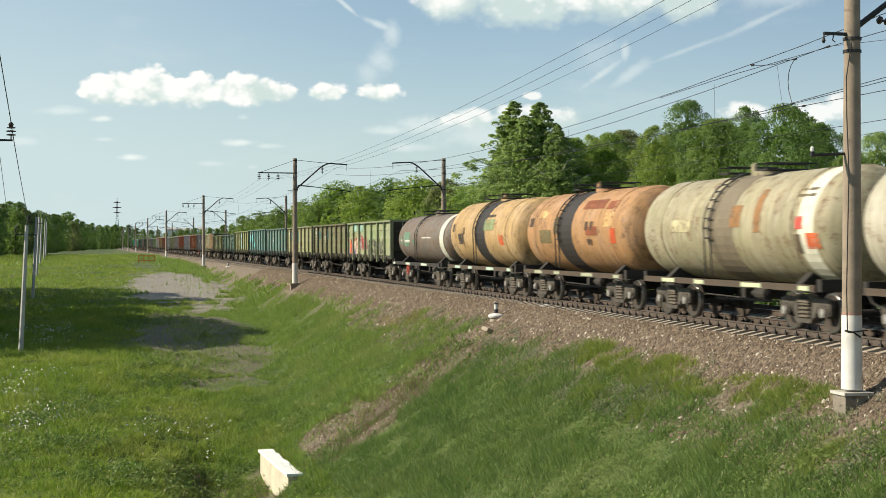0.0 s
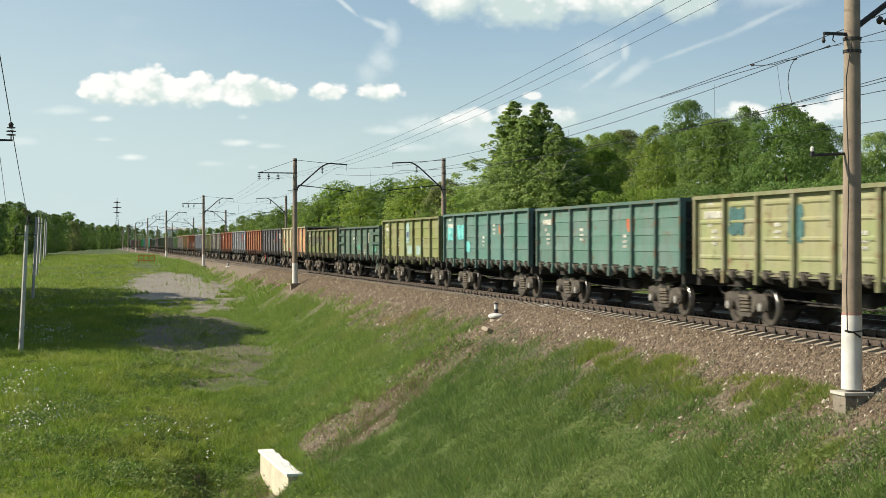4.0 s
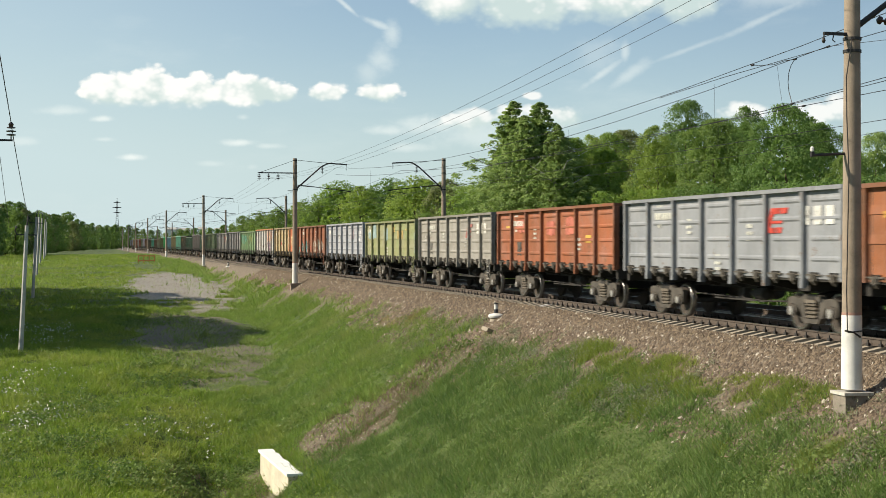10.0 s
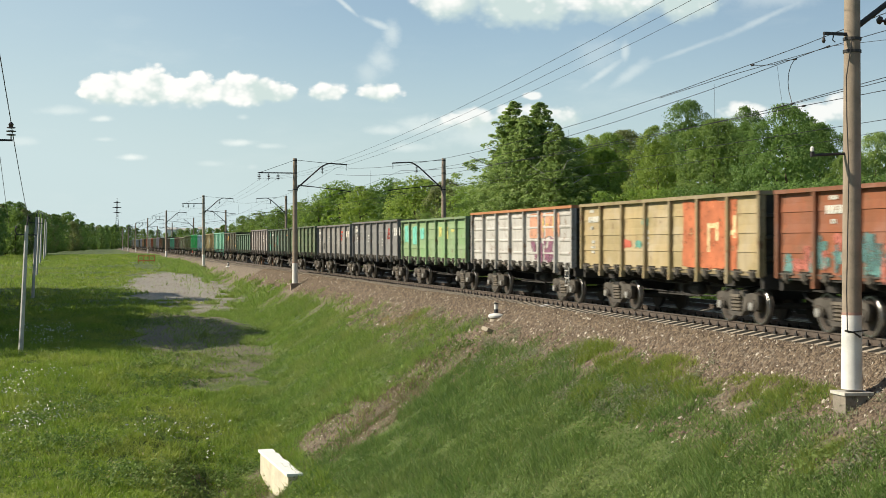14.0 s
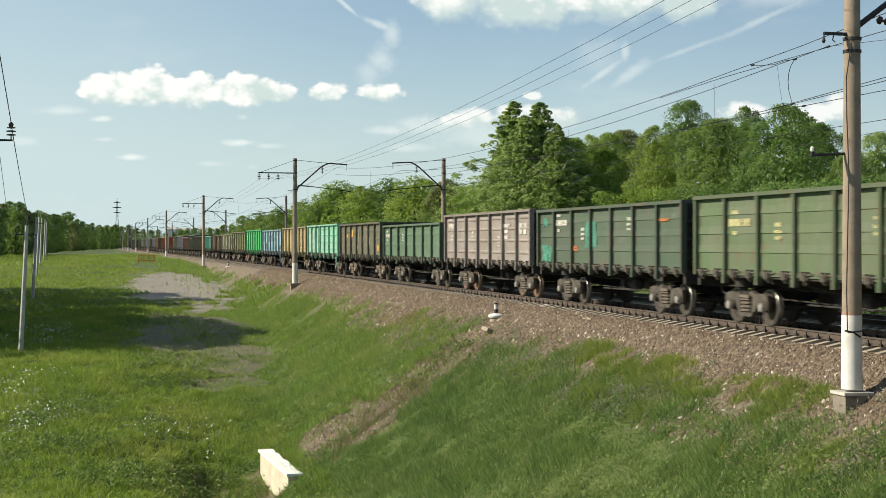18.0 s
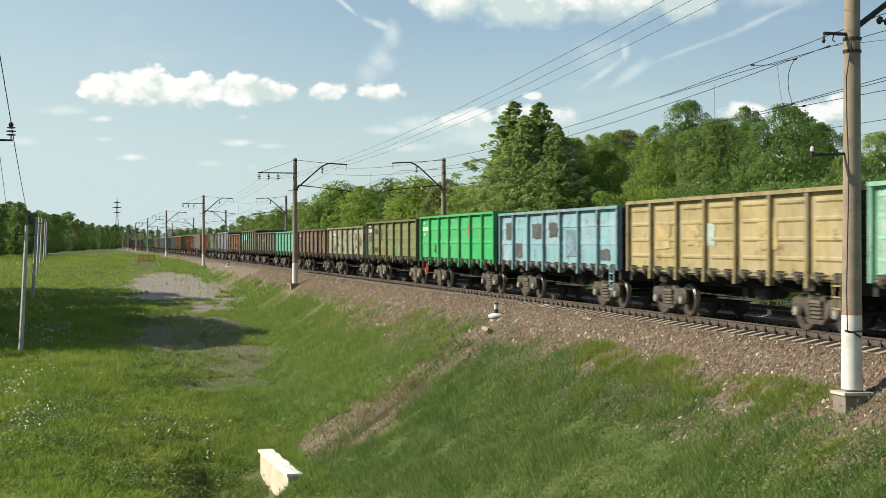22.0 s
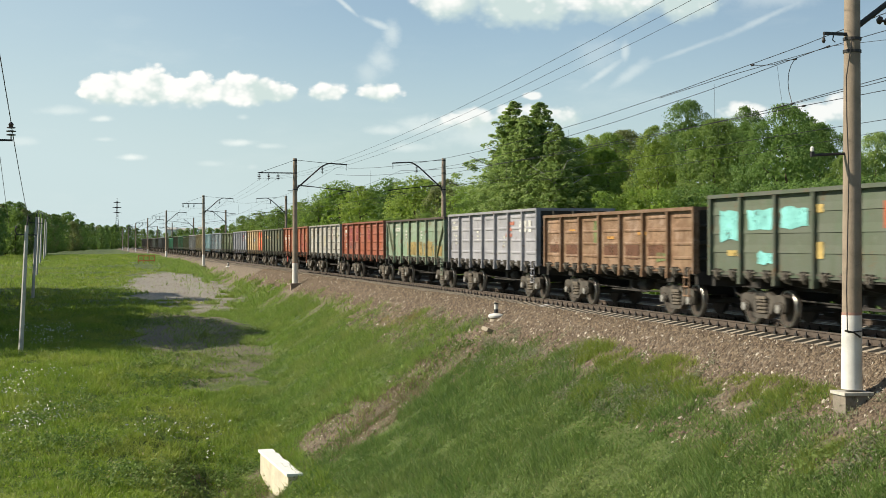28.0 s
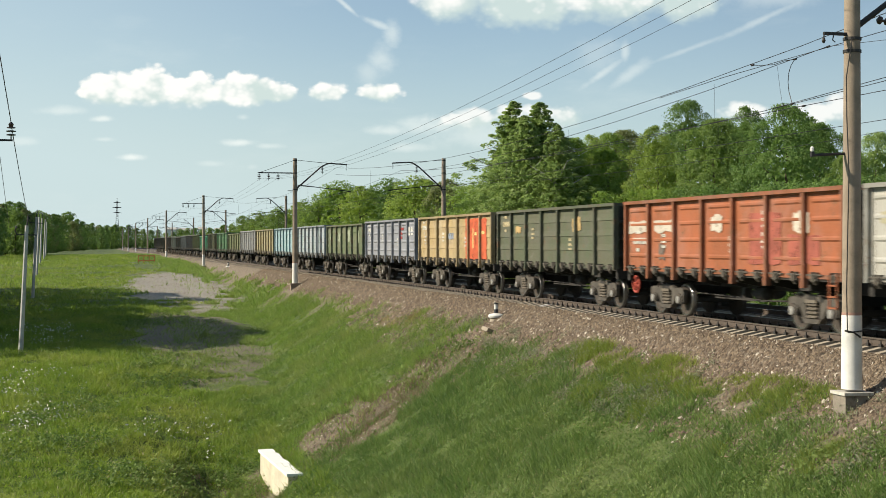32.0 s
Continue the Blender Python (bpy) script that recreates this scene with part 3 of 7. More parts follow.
# how much a wagon's walls stand above or below the usual height
TALLER = {4: 0.05, 6: -0.28, 7: -0.30, 11: 0.03, 14: -0.06, 17: 0.03, 18: 0.03, 19: -0.09, 21: -0.06, 23: -0.06, 24: 0.02, 25: -0.30, 26: -0.06, 27: 0.03, 29: -0.09, 30: 0.03, 31: -0.05, 32: -0.25, 33: -0.28,
          34: -0.32, 35: -0.28, 37: -0.28, 38: 0.03, 39: -0.04, 46: -0.08, 51: -0.2, 54: -0.25, 58: -0.15}


def travel(t):
    """How far the slowing train has run at t seconds."""
    return 20.188 * t - 0.01425 * t * t


def place(y):
    """Pose on the near track at a run along it."""
    x = float(line_x(y))
    turn = -math.degrees(math.atan2(2 * (max(y, 520) - 520) / 1500.0, 1))
    return pose(x, y, 0, 0, 0, turn)


TIMES = [0.0, 0.5] + [float(i) for i in range(1, 32)] + [31.5, 32.0]
moving = []
rolling = []
bodies = []
HALF = 6.56
SILL, TOP = 1.40, 3.48
PANEL_X, RIB_X = 1.47, 1.575
BAYS = 7
BAY = 2 * HALF / BAYS
_mesh = {}


def shared(key, make):
    if key not in _mesh:
        _mesh[key] = make()
    return _mesh[key]


def panel_mesh(style):
    """One bay of the side wall in one piece, its outer face towards -x."""
    b = Build()
    w = BAY / 2
    z0, z1, x = SILL - 0.03, TOP - 0.10, -PANEL_X
    if style != "pressed":
        face = [(x, z0)]
        for z in (1.92, 2.42, 2.93) if style == "seamed" else (2.15, 2.80):
            face += [(x, z - 0.012), (x - 0.022, z - 0.008), (x - 0.022, z + 0.004), (x, z + 0.20)]
        b.prism(face + [(x, z1), (x + 0.05, z1), (x + 0.05, z0)], "y", -w, w)
        return b.mesh("side_panel_" + style)
    # pressed sheet: raised bars that run out before the ribs
    ys = [(-w, 0), (-0.74 * w, 0), (-0.66 * w, 1), (0.66 * w, 1), (0.74 * w, 0), (w, 0)]
    zs = [(z0, 0)]
    for z in (1.78, 2.26, 2.74, 3.18):
        zs += [(z - 0.07, 0), (z - 0.025, 1), (z + 0.025, 1), (z + 0.07, 0)]
    zs.append((z1, 0))
    rows = [b.ring([(x - 0.036 * p * q, y, z) for y, p in ys]) for z, q in zs]
    for lo, hi in zip(rows, rows[1:]):
        b.bridge(lo, hi, False)
    back = b.ring([(x + 0.05, -w, z0), (x + 0.05, w, z0), (x + 0.05, w, z1), (x + 0.05, -w, z1)])
    b.f.append(tuple(back))
    b.f.append((back[0], *rows[0], back[1]))
    b.f.append((back[2], *reversed(rows[-1]), back[3]))
    b.f.append((back[3], *[q[0] for q in reversed(rows)], back[0]))
    b.f.append((back[1], *[q[-1] for q in rows], back[2]))
    return b.mesh("side_panel_" + style)


def rib_mesh(low):
    b = Build()
    z0 = 1.10 if low else SILL - 0.12
    b.prism([(-PANEL_X + 0.01, -0.075), (-RIB_X - 0.02, -0.062), (-RIB_X - 0.02, 0.062), (-PANEL_X + 0.01, 0.075)], "z", z0, TOP - 0.08)
    if low:
        b.box(-RIB_X - 0.032, -PANEL_X, -0.07, 0.07, z0 - 0.02, z0 + 0.16)
    return b.mesh("rib")


def rim_mesh():
    b = Build()
    for s in (-1, 1):
        b.box(s * 1.545 - 0.065, s * 1.545 + 0.065, -HALF, HALF, TOP - 0.10, TOP)
    for s in (-1, 1):
        b.box(-1.48, 1.48, s * (HALF - 0.06) - 0.06, s * (HALF - 0.06) + 0.06, TOP - 0.10, TOP)
    return b.mesh("top_rim")


END_Y = HALF - 0.26


def end_sheet_mesh():
    return Build().box(-1.47, 1.47, -0.03, 0.03, SILL - 0.1, TOP - 0.1).mesh("end_wall")


def end_post_mesh():
    return Build().box(-0.06, 0.06, -0.20, -0.03, SILL - 0.1, TOP - 0.1).mesh("end_post")


def end_rail_mesh():
    return Build().prism([(-0.03, -0.07), (-0.10, -0.04), (-0.10, 0.04), (-0.03, 0.07)], "x", -1.42, 1.42).mesh("end_rail")


def hatch_lock_mesh():
    """Hook and two hinges of one bottom hatch."""
    b = Build()
    b.prism([(-1.52, 1.44), (-1.60, 1.40), (-1.58, 1.24), (-1.50, 1.16), (-1.46, 1.22), (-1.47, 1.44)], "y", -0.05, 0.05)
    b.box(-1.57, -1.48, -0.14, -0.09, 1.27, 1.47)
    b.box(-1.57, -1.48, 0.09, 0.14, 1.27, 1.47)
    b.box(-1.55, -1.49, -0.34, 0.34, 1.385, 1.42)
    return b.mesh("hatch_lock")


def sill_mesh():
    return Build().box(-1.50, -1.40, -HALF, HALF, 1.31, 1.40).mesh("side_sill")


def far_locks_mesh():
    b = Build()
    for k in range(BAYS):
        for d in (-0.52, 0.52):
            y = -HALF + BAY * (k + 0.5) + d
            b.box(-1.57, -1.47, y - 0.14, y + 0.14, 1.2, 1.45)
    return b.mesh("hatch_fittings")


def underframe_mesh():
    b = Build()
    b.box(-1.46, 1.46, -HALF + 0.1, HALF - 0.1, 1.25, 1.33)
    b.box(-0.25, 0.25, -HALF - 0.1, HALF + 0.1, 0.90, 1.25)
    for y in (-4.325, 4.325):
        b.box(-1.3, 1.3, y - 0.25, y + 0.25, 1.0, 1.25)
    for y in (-2.4, -0.8, 0.8, 2.4):
        b.prism([(-1.35, 1.25), (-1.35, 1.12), (-0.3, 0.92), (0.3, 0.92), (1.35, 1.12), (1.35, 1.25)], "y", y - 0.06, y + 0.06)
    for s in (-1, 1):
        b.box(-1.45, 1.45, s * (HALF - 0.1) - 0.08, s * (HALF - 0.1) + 0.08, 0.98, 1.36)
    return b.mesh("underframe")


def gear_mesh():
    """Brake cylinder, reservoir, rods and pipes under the floor."""
    b = Build()
    b.lathe([(0.05, -0.5), (0.22, -0.45), (0.24, -0.3), (0.24, 0.3), (0.22, 0.45), (0.05, 0.5)], "y", (0.62, 0.9, 0.82), 12)
    b.lathe([(0.03, -0.4), (0.17, -0.35), (0.17, 0.2), (0.08, 0.26), (0.08, 0.5)], "y", (-0.55, -0.7, 0.80), 12)
    b.tube([(-0.75, -4.3, 0.72), (-0.75, -1.2, 0.62), (-0.6, 0.9, 0.66), (-0.75, 4.3, 0.72)], 0.025, 6)
    b.tube([(0.4, -6.4, 0.95), (0.42, -2, 0.86), (0.42, 2, 0.86), (0.4, 6.4, 0.95)], 0.03, 6)
    b.box(-0.68, -0.42, 0.05, 0.32, 0.62, 0.92)
    b.box(-0.85, -0.78, -1.5, 1.5, 0.60, 0.64)
    return b.mesh("brake_gear")


def side_frame_mesh():
    b = Build()
    # cast frame: arched top, two legs round the spring window
    b.prism([(-1.22, 0.62), (-1.18, 0.78), (-0.95, 0.84), (-0.55, 0.80), (-0.30, 0.90), (0.30, 0.90), (0.55, 0.80), (0.95, 0.84), (1.18, 0.78), (1.22, 0.62), (0.95, 0.66), (0.62, 0.60), (0.34, 0.74), (-0.34, 0.74), (-0.62, 0.60), (-0.95, 0.66)], "x", -1.10, -0.96)
    for s in (-1, 1):
        b.prism([(s * 0.66, 0.64), (s * 0.36, 0.78), (s * 0.30, 0.32), (s * 0.42, 0.26)], "x", -1.09, -0.97)
        b.prism([(s * 1.20, 0.64), (s * 1.16, 0.40), (s * 1.04, 0.40), (s * 1.02, 0.64)], "x", -1.09, -0.97)
        b.prism([(s * 0.80, 0.64), (s * 0.82, 0.44), (s * 0.72, 0.44), (s * 0.66, 0.62)], "x", -1.09, -0.97)
    b.prism([(-0.48, 0.34), (-0.34, 0.20), (0.34, 0.20), (0.48, 0.34), (0.34, 0.31), (-0.34, 0.31)], "x", -1.14, -0.92)
    return b.mesh("side_frame")


def spring_mesh():
    b = Build()
    for y in (-0.12, 0.12):
        prof = []
        for i in range(4):
            z = 0.31 + i * 0.099
            prof += [(0.062, z), (0.110, z + 0.030), (0.110, z + 0.062), (0.062, z + 0.088)]
        b.lathe(prof, "z", (-1.06, y, 0), 10)
    b.box(-1.16, -0.94, -0.26, 0.26, 0.70, 0.78)
    return b.mesh("spring_nest", True)


def bolster_mesh():
    b = Build()
    b.prism([(-1.12, 0.70), (-0.9, 0.62), (0.9, 0.62), (1.12, 0.70), (1.12, 0.86), (0.5, 0.98), (-0.5, 0.98), (-1.12, 0.86)], "y", -0.19, 0.19)
    return b.mesh("bolster")


def wheel_mesh(s):
    b = Build()
    prof = [(0.11, -0.095), (0.12, -0.04), (0.30, 0.00), (0.405, -0.035), (0.475, -0.045), (0.480, 0.055), (0.505, 0.075), (0.505, 0.095), (0.11, 0.08)]
    if s > 0:
        prof = [(0.10, 0.09), (0.44, 0.03), (0.480, 0.04), (0.505, -0.07), (0.505, -0.095), (0.10, -0.08)]
    b.lathe(prof, "x", (s * 0.835, 0, 0), 18 if s < 0 else 14)
    return b.mesh("wheel", True)


def tread_mesh(s):
    b = Build()
    prof = [(0.435, -0.050), (0.474, -0.050), (0.483, -0.044), (0.486, 0.056), (0.435, 0.056)]
    b.lathe([(r, h * -s) for r, h in prof] if s > 0 else prof, "x", (s * 0.835, 0, 0), 20, True)
    return b.mesh("tyre_face")


def axle_mesh():
    return Build().tube([(-1.12, 0, 0), (-0.7, 0, 0), (0, 0, 0), (0.7, 0, 0), (1.12, 0, 0)], [0.07, 0.1, 0.08, 0.1, 0.07], 10).mesh("axle")


def box_mesh():
    b = Build()
    b.prism([(-0.17, -0.12), (0.17, -0.12), (0.19, 0.12), (0.10, 0.17), (-0.10, 0.17), (-0.19, 0.12)], "x", -1.13, -0.95)
    return b.mesh("axle_box")


def lid_mesh():
    return Build().lathe([(0.11, -0.01), (0.115, 0.0), (0.10, 0.03), (0.03, 0.035)], "x", (-1.165, 0, 0), 12).mesh("bearing_cap")


def mirror_mesh(key, me):
    def make():
        m = me.copy()
        co = np.empty(len(m.vertices) * 3, np.float32)
        m.vertices.foreach_get("co", co)
        co[0::3] *= -1
        m.vertices.foreach_set("co", co)
        m.flip_normals()
        return m
    return shared(key + "_mirror", make)


def bogie(parent, y, tan=False, rusty=False, full=True):
    frame_mat = M_BOGIE_TAN if tan else M_BOGIE
    bolster = part("bogie", shared("bolster", bolster_mesh), M_UNDER, parent, "two-axle cast steel bogie", at=(0, y, 0))
    sf, sp = shared("sf", side_frame_mesh), shared("sp", spring_mesh)
    part("side_frame", sf, frame_mat, bolster)
    part("spring_nest", sp, M_SPRING, bolster, "dusty coil spring nest")
    if full:
        # the far side frame takes the darker underframe steel
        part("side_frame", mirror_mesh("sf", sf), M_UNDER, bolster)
    bx, lid = shared("bx", box_mesh), shared("lid", lid_mesh)
    wl, wr, ax = shared("wl", lambda: wheel_mesh(-1)), shared("wr", lambda: wheel_mesh(1)), shared("ax", axle_mesh)
    tl = shared("tl", lambda: tread_mesh(-1))
    for a in (-0.925, 0.925):
        part("axle_box", bx, frame_mat, bolster, at=(0, a, 0.475))
        axle = part("wheelset", ax, M_UNDER, parent, "steel axle with two wheels", at=(0, y + a, 0.475))
        part("wheel", wl, M_WHEEL_RUST if rusty else M_WHEEL, axle)
        part("tyre", tl, M_TREAD, axle, "polished steel tyre")
        if full:
            part("bearing_cap", lid, M_LID, bolster, "bright bearing cap", at=(0, a, 0.475))
            part("wheel", wr, M_WHEEL, axle)
            rolling.append((axle, parent, y + a))
    return bolster


def coupler_mesh():
    b = Build()
    b.box(-0.10, 0.10, 0.0, 0.30, 0.98, 1.16)
    b.prism([(-0.20, 0.26), (0.20, 0.26), (0.22, 0.46), (0.05, 0.52), (-0.02, 0.40), (-0.20, 0.50)], "z", 0.92, 1.22)
    b.tube([(0.35, 0.0, 1.0), (0.36, 0.25, 0.75), (0.25, 0.5, 0.62)], 0.03, 6)
    return b.mesh("coupler")


def handwheel_mesh():
    b = Build()
    ring = [(0, 0.26 * math.cos(t), 0.26 * math.sin(t)) for t in np.linspace(0, 2 * math.pi, 15)]
    b.tube(ring, 0.035, 6, False)
    for a in (0.3, 1.35, 2.4):
        b.tube([(0, 0.26 * math.cos(a), 0.26 * math.sin(a)), (0, -0.26 * math.cos(a), -0.26 * math.sin(a))], 0.025, 5)
    b.lathe([(0.06, -0.04), (0.06, 0.05)], "x", (0, 0, 0), 8)
    return b.mesh("handwheel")


def ladder_mesh():
    b = Build()
    for y in (-0.17, 0.17):
        b.box(-1.62, -1.59, y - 0.02, y + 0.02, 0.62, 1.45)
    for z in (0.66, 0.92, 1.18):
        b.box(-1.64, -1.58, -0.19, 0.19, z - 0.02, z + 0.02)
    return b.mesh("step_ladder")


def gondola_label(colour, note):
    return colour + " open gondola wagon " + note


def gondola(k, rgb, style, colour, note="", wear=0.3, stain=0.3, tan=False, rusty=False, red_wheel=False, ladder=False, rim=None):
    """An open wagon for bulk loads, the k-th behind the tank wagons."""
    w = thing("gondola_wagon", gondola_label(colour, note), "wagon", group="gondola wagons of the freight train")
    centre = (COUPLING[k] + COUPLING[k + 1]) / 2
    w.matrix_basis = place(centre)
    moving.append((w, centre))
    bodies.append((w, TALLER.get(k, 0.0)))
    mat = paint(lin(*rgb), wear, stain)
    # ribs, rim and sill: dusty, plus a darker tone standing for shaded flanks
    dull = 0.88 if wear < 0.1 else 0.74
    dusty = paint(tuple(dull * c + 0.012 for c in lin(*rgb)), wear + 0.15, stain + 0.2, "dusty_shaded_rib_paint")
    part("underframe", shared("under", underframe_mesh), M_UNDER, w)
    near = k <= 46
    pm = shared("panel_" + style, lambda: panel_mesh(style))
    pm_far = mirror_mesh("panel_" + style, pm)
    rib, riblow = shared("rib", lambda: rib_mesh(False)), shared("riblow", lambda: rib_mesh(True))
    for i in range(BAYS):
        y = -HALF + BAY * (i + 0.5)
        part("side_panel", pm, mat, w, at=(0, y, 0))
        if near:
            part("side_panel", pm_far, mat, w, at=(0, y, 0))
    if not near:
        part("far_side", shared("far_side", lambda: Build().box(PANEL_X - 0.05, PANEL_X, -HALF, HALF, SILL, TOP - 0.1).mesh("far_side")), mat, w)
    for i in range(BAYS + 1):
        y = -HALF + BAY * i
        y = min(max(y, -HALF + 0.085), HALF - 0.085)
        part("rib", riblow if 0 < i < BAYS else rib, dusty, w, at=(0, y, 0))
        if near:
            part("rib", mirror_mesh("rib", rib), mat, w, at=(0, y, 0))
    part("top_rim", shared("rim", rim_mesh), rim or dusty, w)
    # ends, posts and rails are coloured for the shade between wagons
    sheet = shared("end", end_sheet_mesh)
    part("end_wall", sheet, M_END, w, "end wall coloured dark for shade", at=(0, END_Y, 0))
    front = part("end_wall", sheet, M_END, w, "end wall coloured dark for shade", at=(0, -END_Y, 0))
    if near:
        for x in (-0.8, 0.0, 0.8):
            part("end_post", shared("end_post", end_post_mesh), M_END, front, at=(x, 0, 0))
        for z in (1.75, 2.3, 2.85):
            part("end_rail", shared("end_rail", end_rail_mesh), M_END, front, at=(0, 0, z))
    part("side_sill", shared("sill", sill_mesh), dusty, w)
    if near:
        for i in range(BAYS * 2):
            y = -HALF + BAY * (i // 2 + 0.5) + (-0.45, 0.45)[i % 2]
            part("hatch_lock", shared("hatch", hatch_lock_mesh), M_HATCH, w, at=(0, y, 0))
    else:
        tagged(part("hatch_fittings", shared("hatches", far_locks_mesh), M_HATCH, w), kind="stuff")
    for y in (-4.325, 4.325):
        bogie(w, y, tan, rusty, near)
    part("coupler", shared("coup", coupler_mesh), M_UNDER, w, at=pose(0, HALF - 0.05, 0))
    if near:
        part("coupler", shared("coup", coupler_mesh), M_UNDER, w, at=pose(0, -HALF + 0.05, 0, 0, 0, 180))
        part("brake_gear", shared("gear", gear_mesh), M_UNDER, w)
    if red_wheel:
        part("brake_handwheel", shared("hand", handwheel_mesh), M_RED, w, "red brake handwheel", at=(-1.30, HALF - 0.35, 0.86))
    if ladder:
        part("step_ladder", shared("ladder", ladder_mesh), mat, w, at=(0, -HALF + 0.42, 0))
    return w, mat


# ---- markings ----
_plain = {}


def flat_paint(rgb):
    if rgb not in _plain:
        _plain[rgb] = surface("painted_mark", lin(*rgb), 0.75, 0.18, 2.5, 22.0, 0.0, 0.1, tuple(0.5 * c + 0.04 for c in lin(*rgb)), 0.25)
    return _plain[rgb]


_worn = {}


def mark(rgb, cover=0.7):
    key = (rgb, cover)
    if key not in _worn:
        _worn[key] = worn_mark(lin(*rgb), cover)
    return _worn[key]


OUT = -PANEL_X - 0.026


def across(s):
    """From a share of the wagon's length, counted from its tail, to the place along it."""
    return HALF - s * 2 * HALF


def high(f):
    return SILL + f * (TOP - 0.1 - SILL)


def bars(w, name, rgb, items, label="", x=None, joined=True, solid=False):
    """Painted bars on the near side: (share along, share up, width m, height m)."""
    x = OUT if x is None else x
    joined = joined and name != "sprayed_letters"
    b = Build()
    for s, f, wd, h in items:
        y, z = across(s), high(f)
        b.box(x, x + 0.004 + 0.016 * solid, y - wd / 2, y + wd / 2, z - h / 2, z + h / 2)
        if not joined:
            part(name, b, flat_paint(rgb) if solid else mark(rgb), w, label)
            b = Build()
    if joined:
        return part(name, b, flat_paint(rgb) if solid else mark(rgb, 0.82), w, label)


def glyph_row(s, f, n, h):
    """Bars the size of a row of stencilled characters."""
    out = []
    for i in range(n):
        ds = (i - (n - 1) / 2) * h * 0.78 / (2 * HALF)
        out.append((s + ds, f, h * 0.56, h))
    return out


def stencils(w, rgb=(225, 225, 215), number=0.09, rows=((0.09, 0.55), (0.36, 0.62), (0.66, 0.5)), up=0.78):
    bars(w, "number_marking", rgb, glyph_row(number, up, 8, 0.20), "row of stencilled characters as bars")
    bars(w, "small_marking", rgb, glyph_row(number - 0.02, up + 0.14, 5, 0.10) + glyph_row(number - 0.02, up - 0.14, 3, 0.11))
    for s, f in rows:
        bars(w, "small_marking", rgb, glyph_row(s, f, 4, 0.10) + glyph_row(s, f - 0.09, 6, 0.08) + glyph_row(s, f - 0.17, 5, 0.08))


def operator_sign(w, red=(200, 60, 45), white=(230, 230, 225), s=0.80, f=0.66, letters=True):
    """Slanted red emblem and a block of white bars beside it."""
    b = Build()
    y, z, h = across(s), high(f), 0.62
    for i, (dz, wd) in enumerate(((0.24, 0.85), (0.0, 0.62), (-0.24, 0.75))):
        lean = -dz * 0.5
        b.prism([(y + wd * 0.45 + lean, z + dz - 0.07), (y - wd * 0.55 + lean, z + dz - 0.07), (y - wd * 0.55 + lean - 0.06, z + dz + 0.07), (y + wd * 0.45 + lean - 0.06, z + dz + 0.07)], "x", OUT, OUT + 0.02)
    b.prism([(y + 0.36 + 0.16, z - 0.31), (y + 0.18 + 0.16, z - 0.31), (y + 0.18 - 0.2, z + 0.31), (y + 0.36 - 0.2, z + 0.31)], "x", OUT - 0.004, OUT + 0.02)
    part("operator_emblem", b, mark(red, 0.72), w, "slanted painted emblem")
    if letters:
        bars(w, "operator_letters", white, [(s + 0.115 + i * 0.042, f + 0.05, 0.36, 0.44) for i in range(3)], "block of painted letters as bars")


def blob(b, s, f, wd, h, rng, x):
    """A rounded, ragged patch of spray paint."""
    y, z = across(s), high(f)
    n = 14
    pts = []
    for i in range(n):
        t = 2 * math.pi * i / n
        r = 1 + rng.uniform(-0.28, 0.22)
        pts.append((y + math.copysign(abs(math.cos(t)) ** 0.7, math.cos(t)) * wd / 2 * r, z + math.copysign(abs(math.sin(t)) ** 0.7, math.sin(t)) * h / 2 * r))
    b.prism(pts, "x", x, x + 0.01)


def spray(w, rgb, items, seed=1, label="", layer=0):
    rng = random.Random(seed)
    for s, f, wd, h in items:
        b = Build()
        blob(b, s, f, wd, h, rng, OUT - 0.004 * (layer + 1))
        part("graffiti", b, mark(rgb, 0.85), w, label or "patch of sprayed paint")


def scrawl(w, rgbs, s0, s1, f0, f1, n, seed, wide=0.45, tall=0.55):
    """Overlapping sprayed strokes, colour over colour."""
    rng = random.Random(seed)
    for i, rgb in enumerate(rgbs):
        for k in range(n):
            b = Build()
            blob(b, rng.uniform(s0, s1), rng.uniform(f0, f1), wide * rng.uniform(0.4, 1.3), tall * rng.uniform(0.4, 1.3), rng, OUT - 0.003 * (i + 1) - 0.0002 * k)
            part("graffiti", b, mark(rgb, 0.6), w, "patch of sprayed paint")


def overpaint(w, rgb, items, label=""):
    """Brushed-over oblongs with uneven edges."""
    rng = random.Random(len(items) + sum(rgb))
    x = -PANEL_X - 0.025
    for s, f, wd, h in items:
        y, z = across(s), high(f)
        pts = []
        for (a0, c0), (a1, c1) in zip(((-1, -1), (1, -1), (1, 1), (-1, 1)), ((1, -1), (1, 1), (-1, 1), (-1, -1))):
            for i in range(5):
                t = i / 5
                pts.append((y + (a0 + (a1 - a0) * t) * wd / 2 + rng.uniform(-0.05, 0.05), z + (c0 + (c1 - c0) * t) * h / 2 + rng.uniform(-0.05, 0.05)))
        part("repainted_patch", Build().prism(pts, "x", x, x + 0.005), mark(rgb, 0.8), w, label)


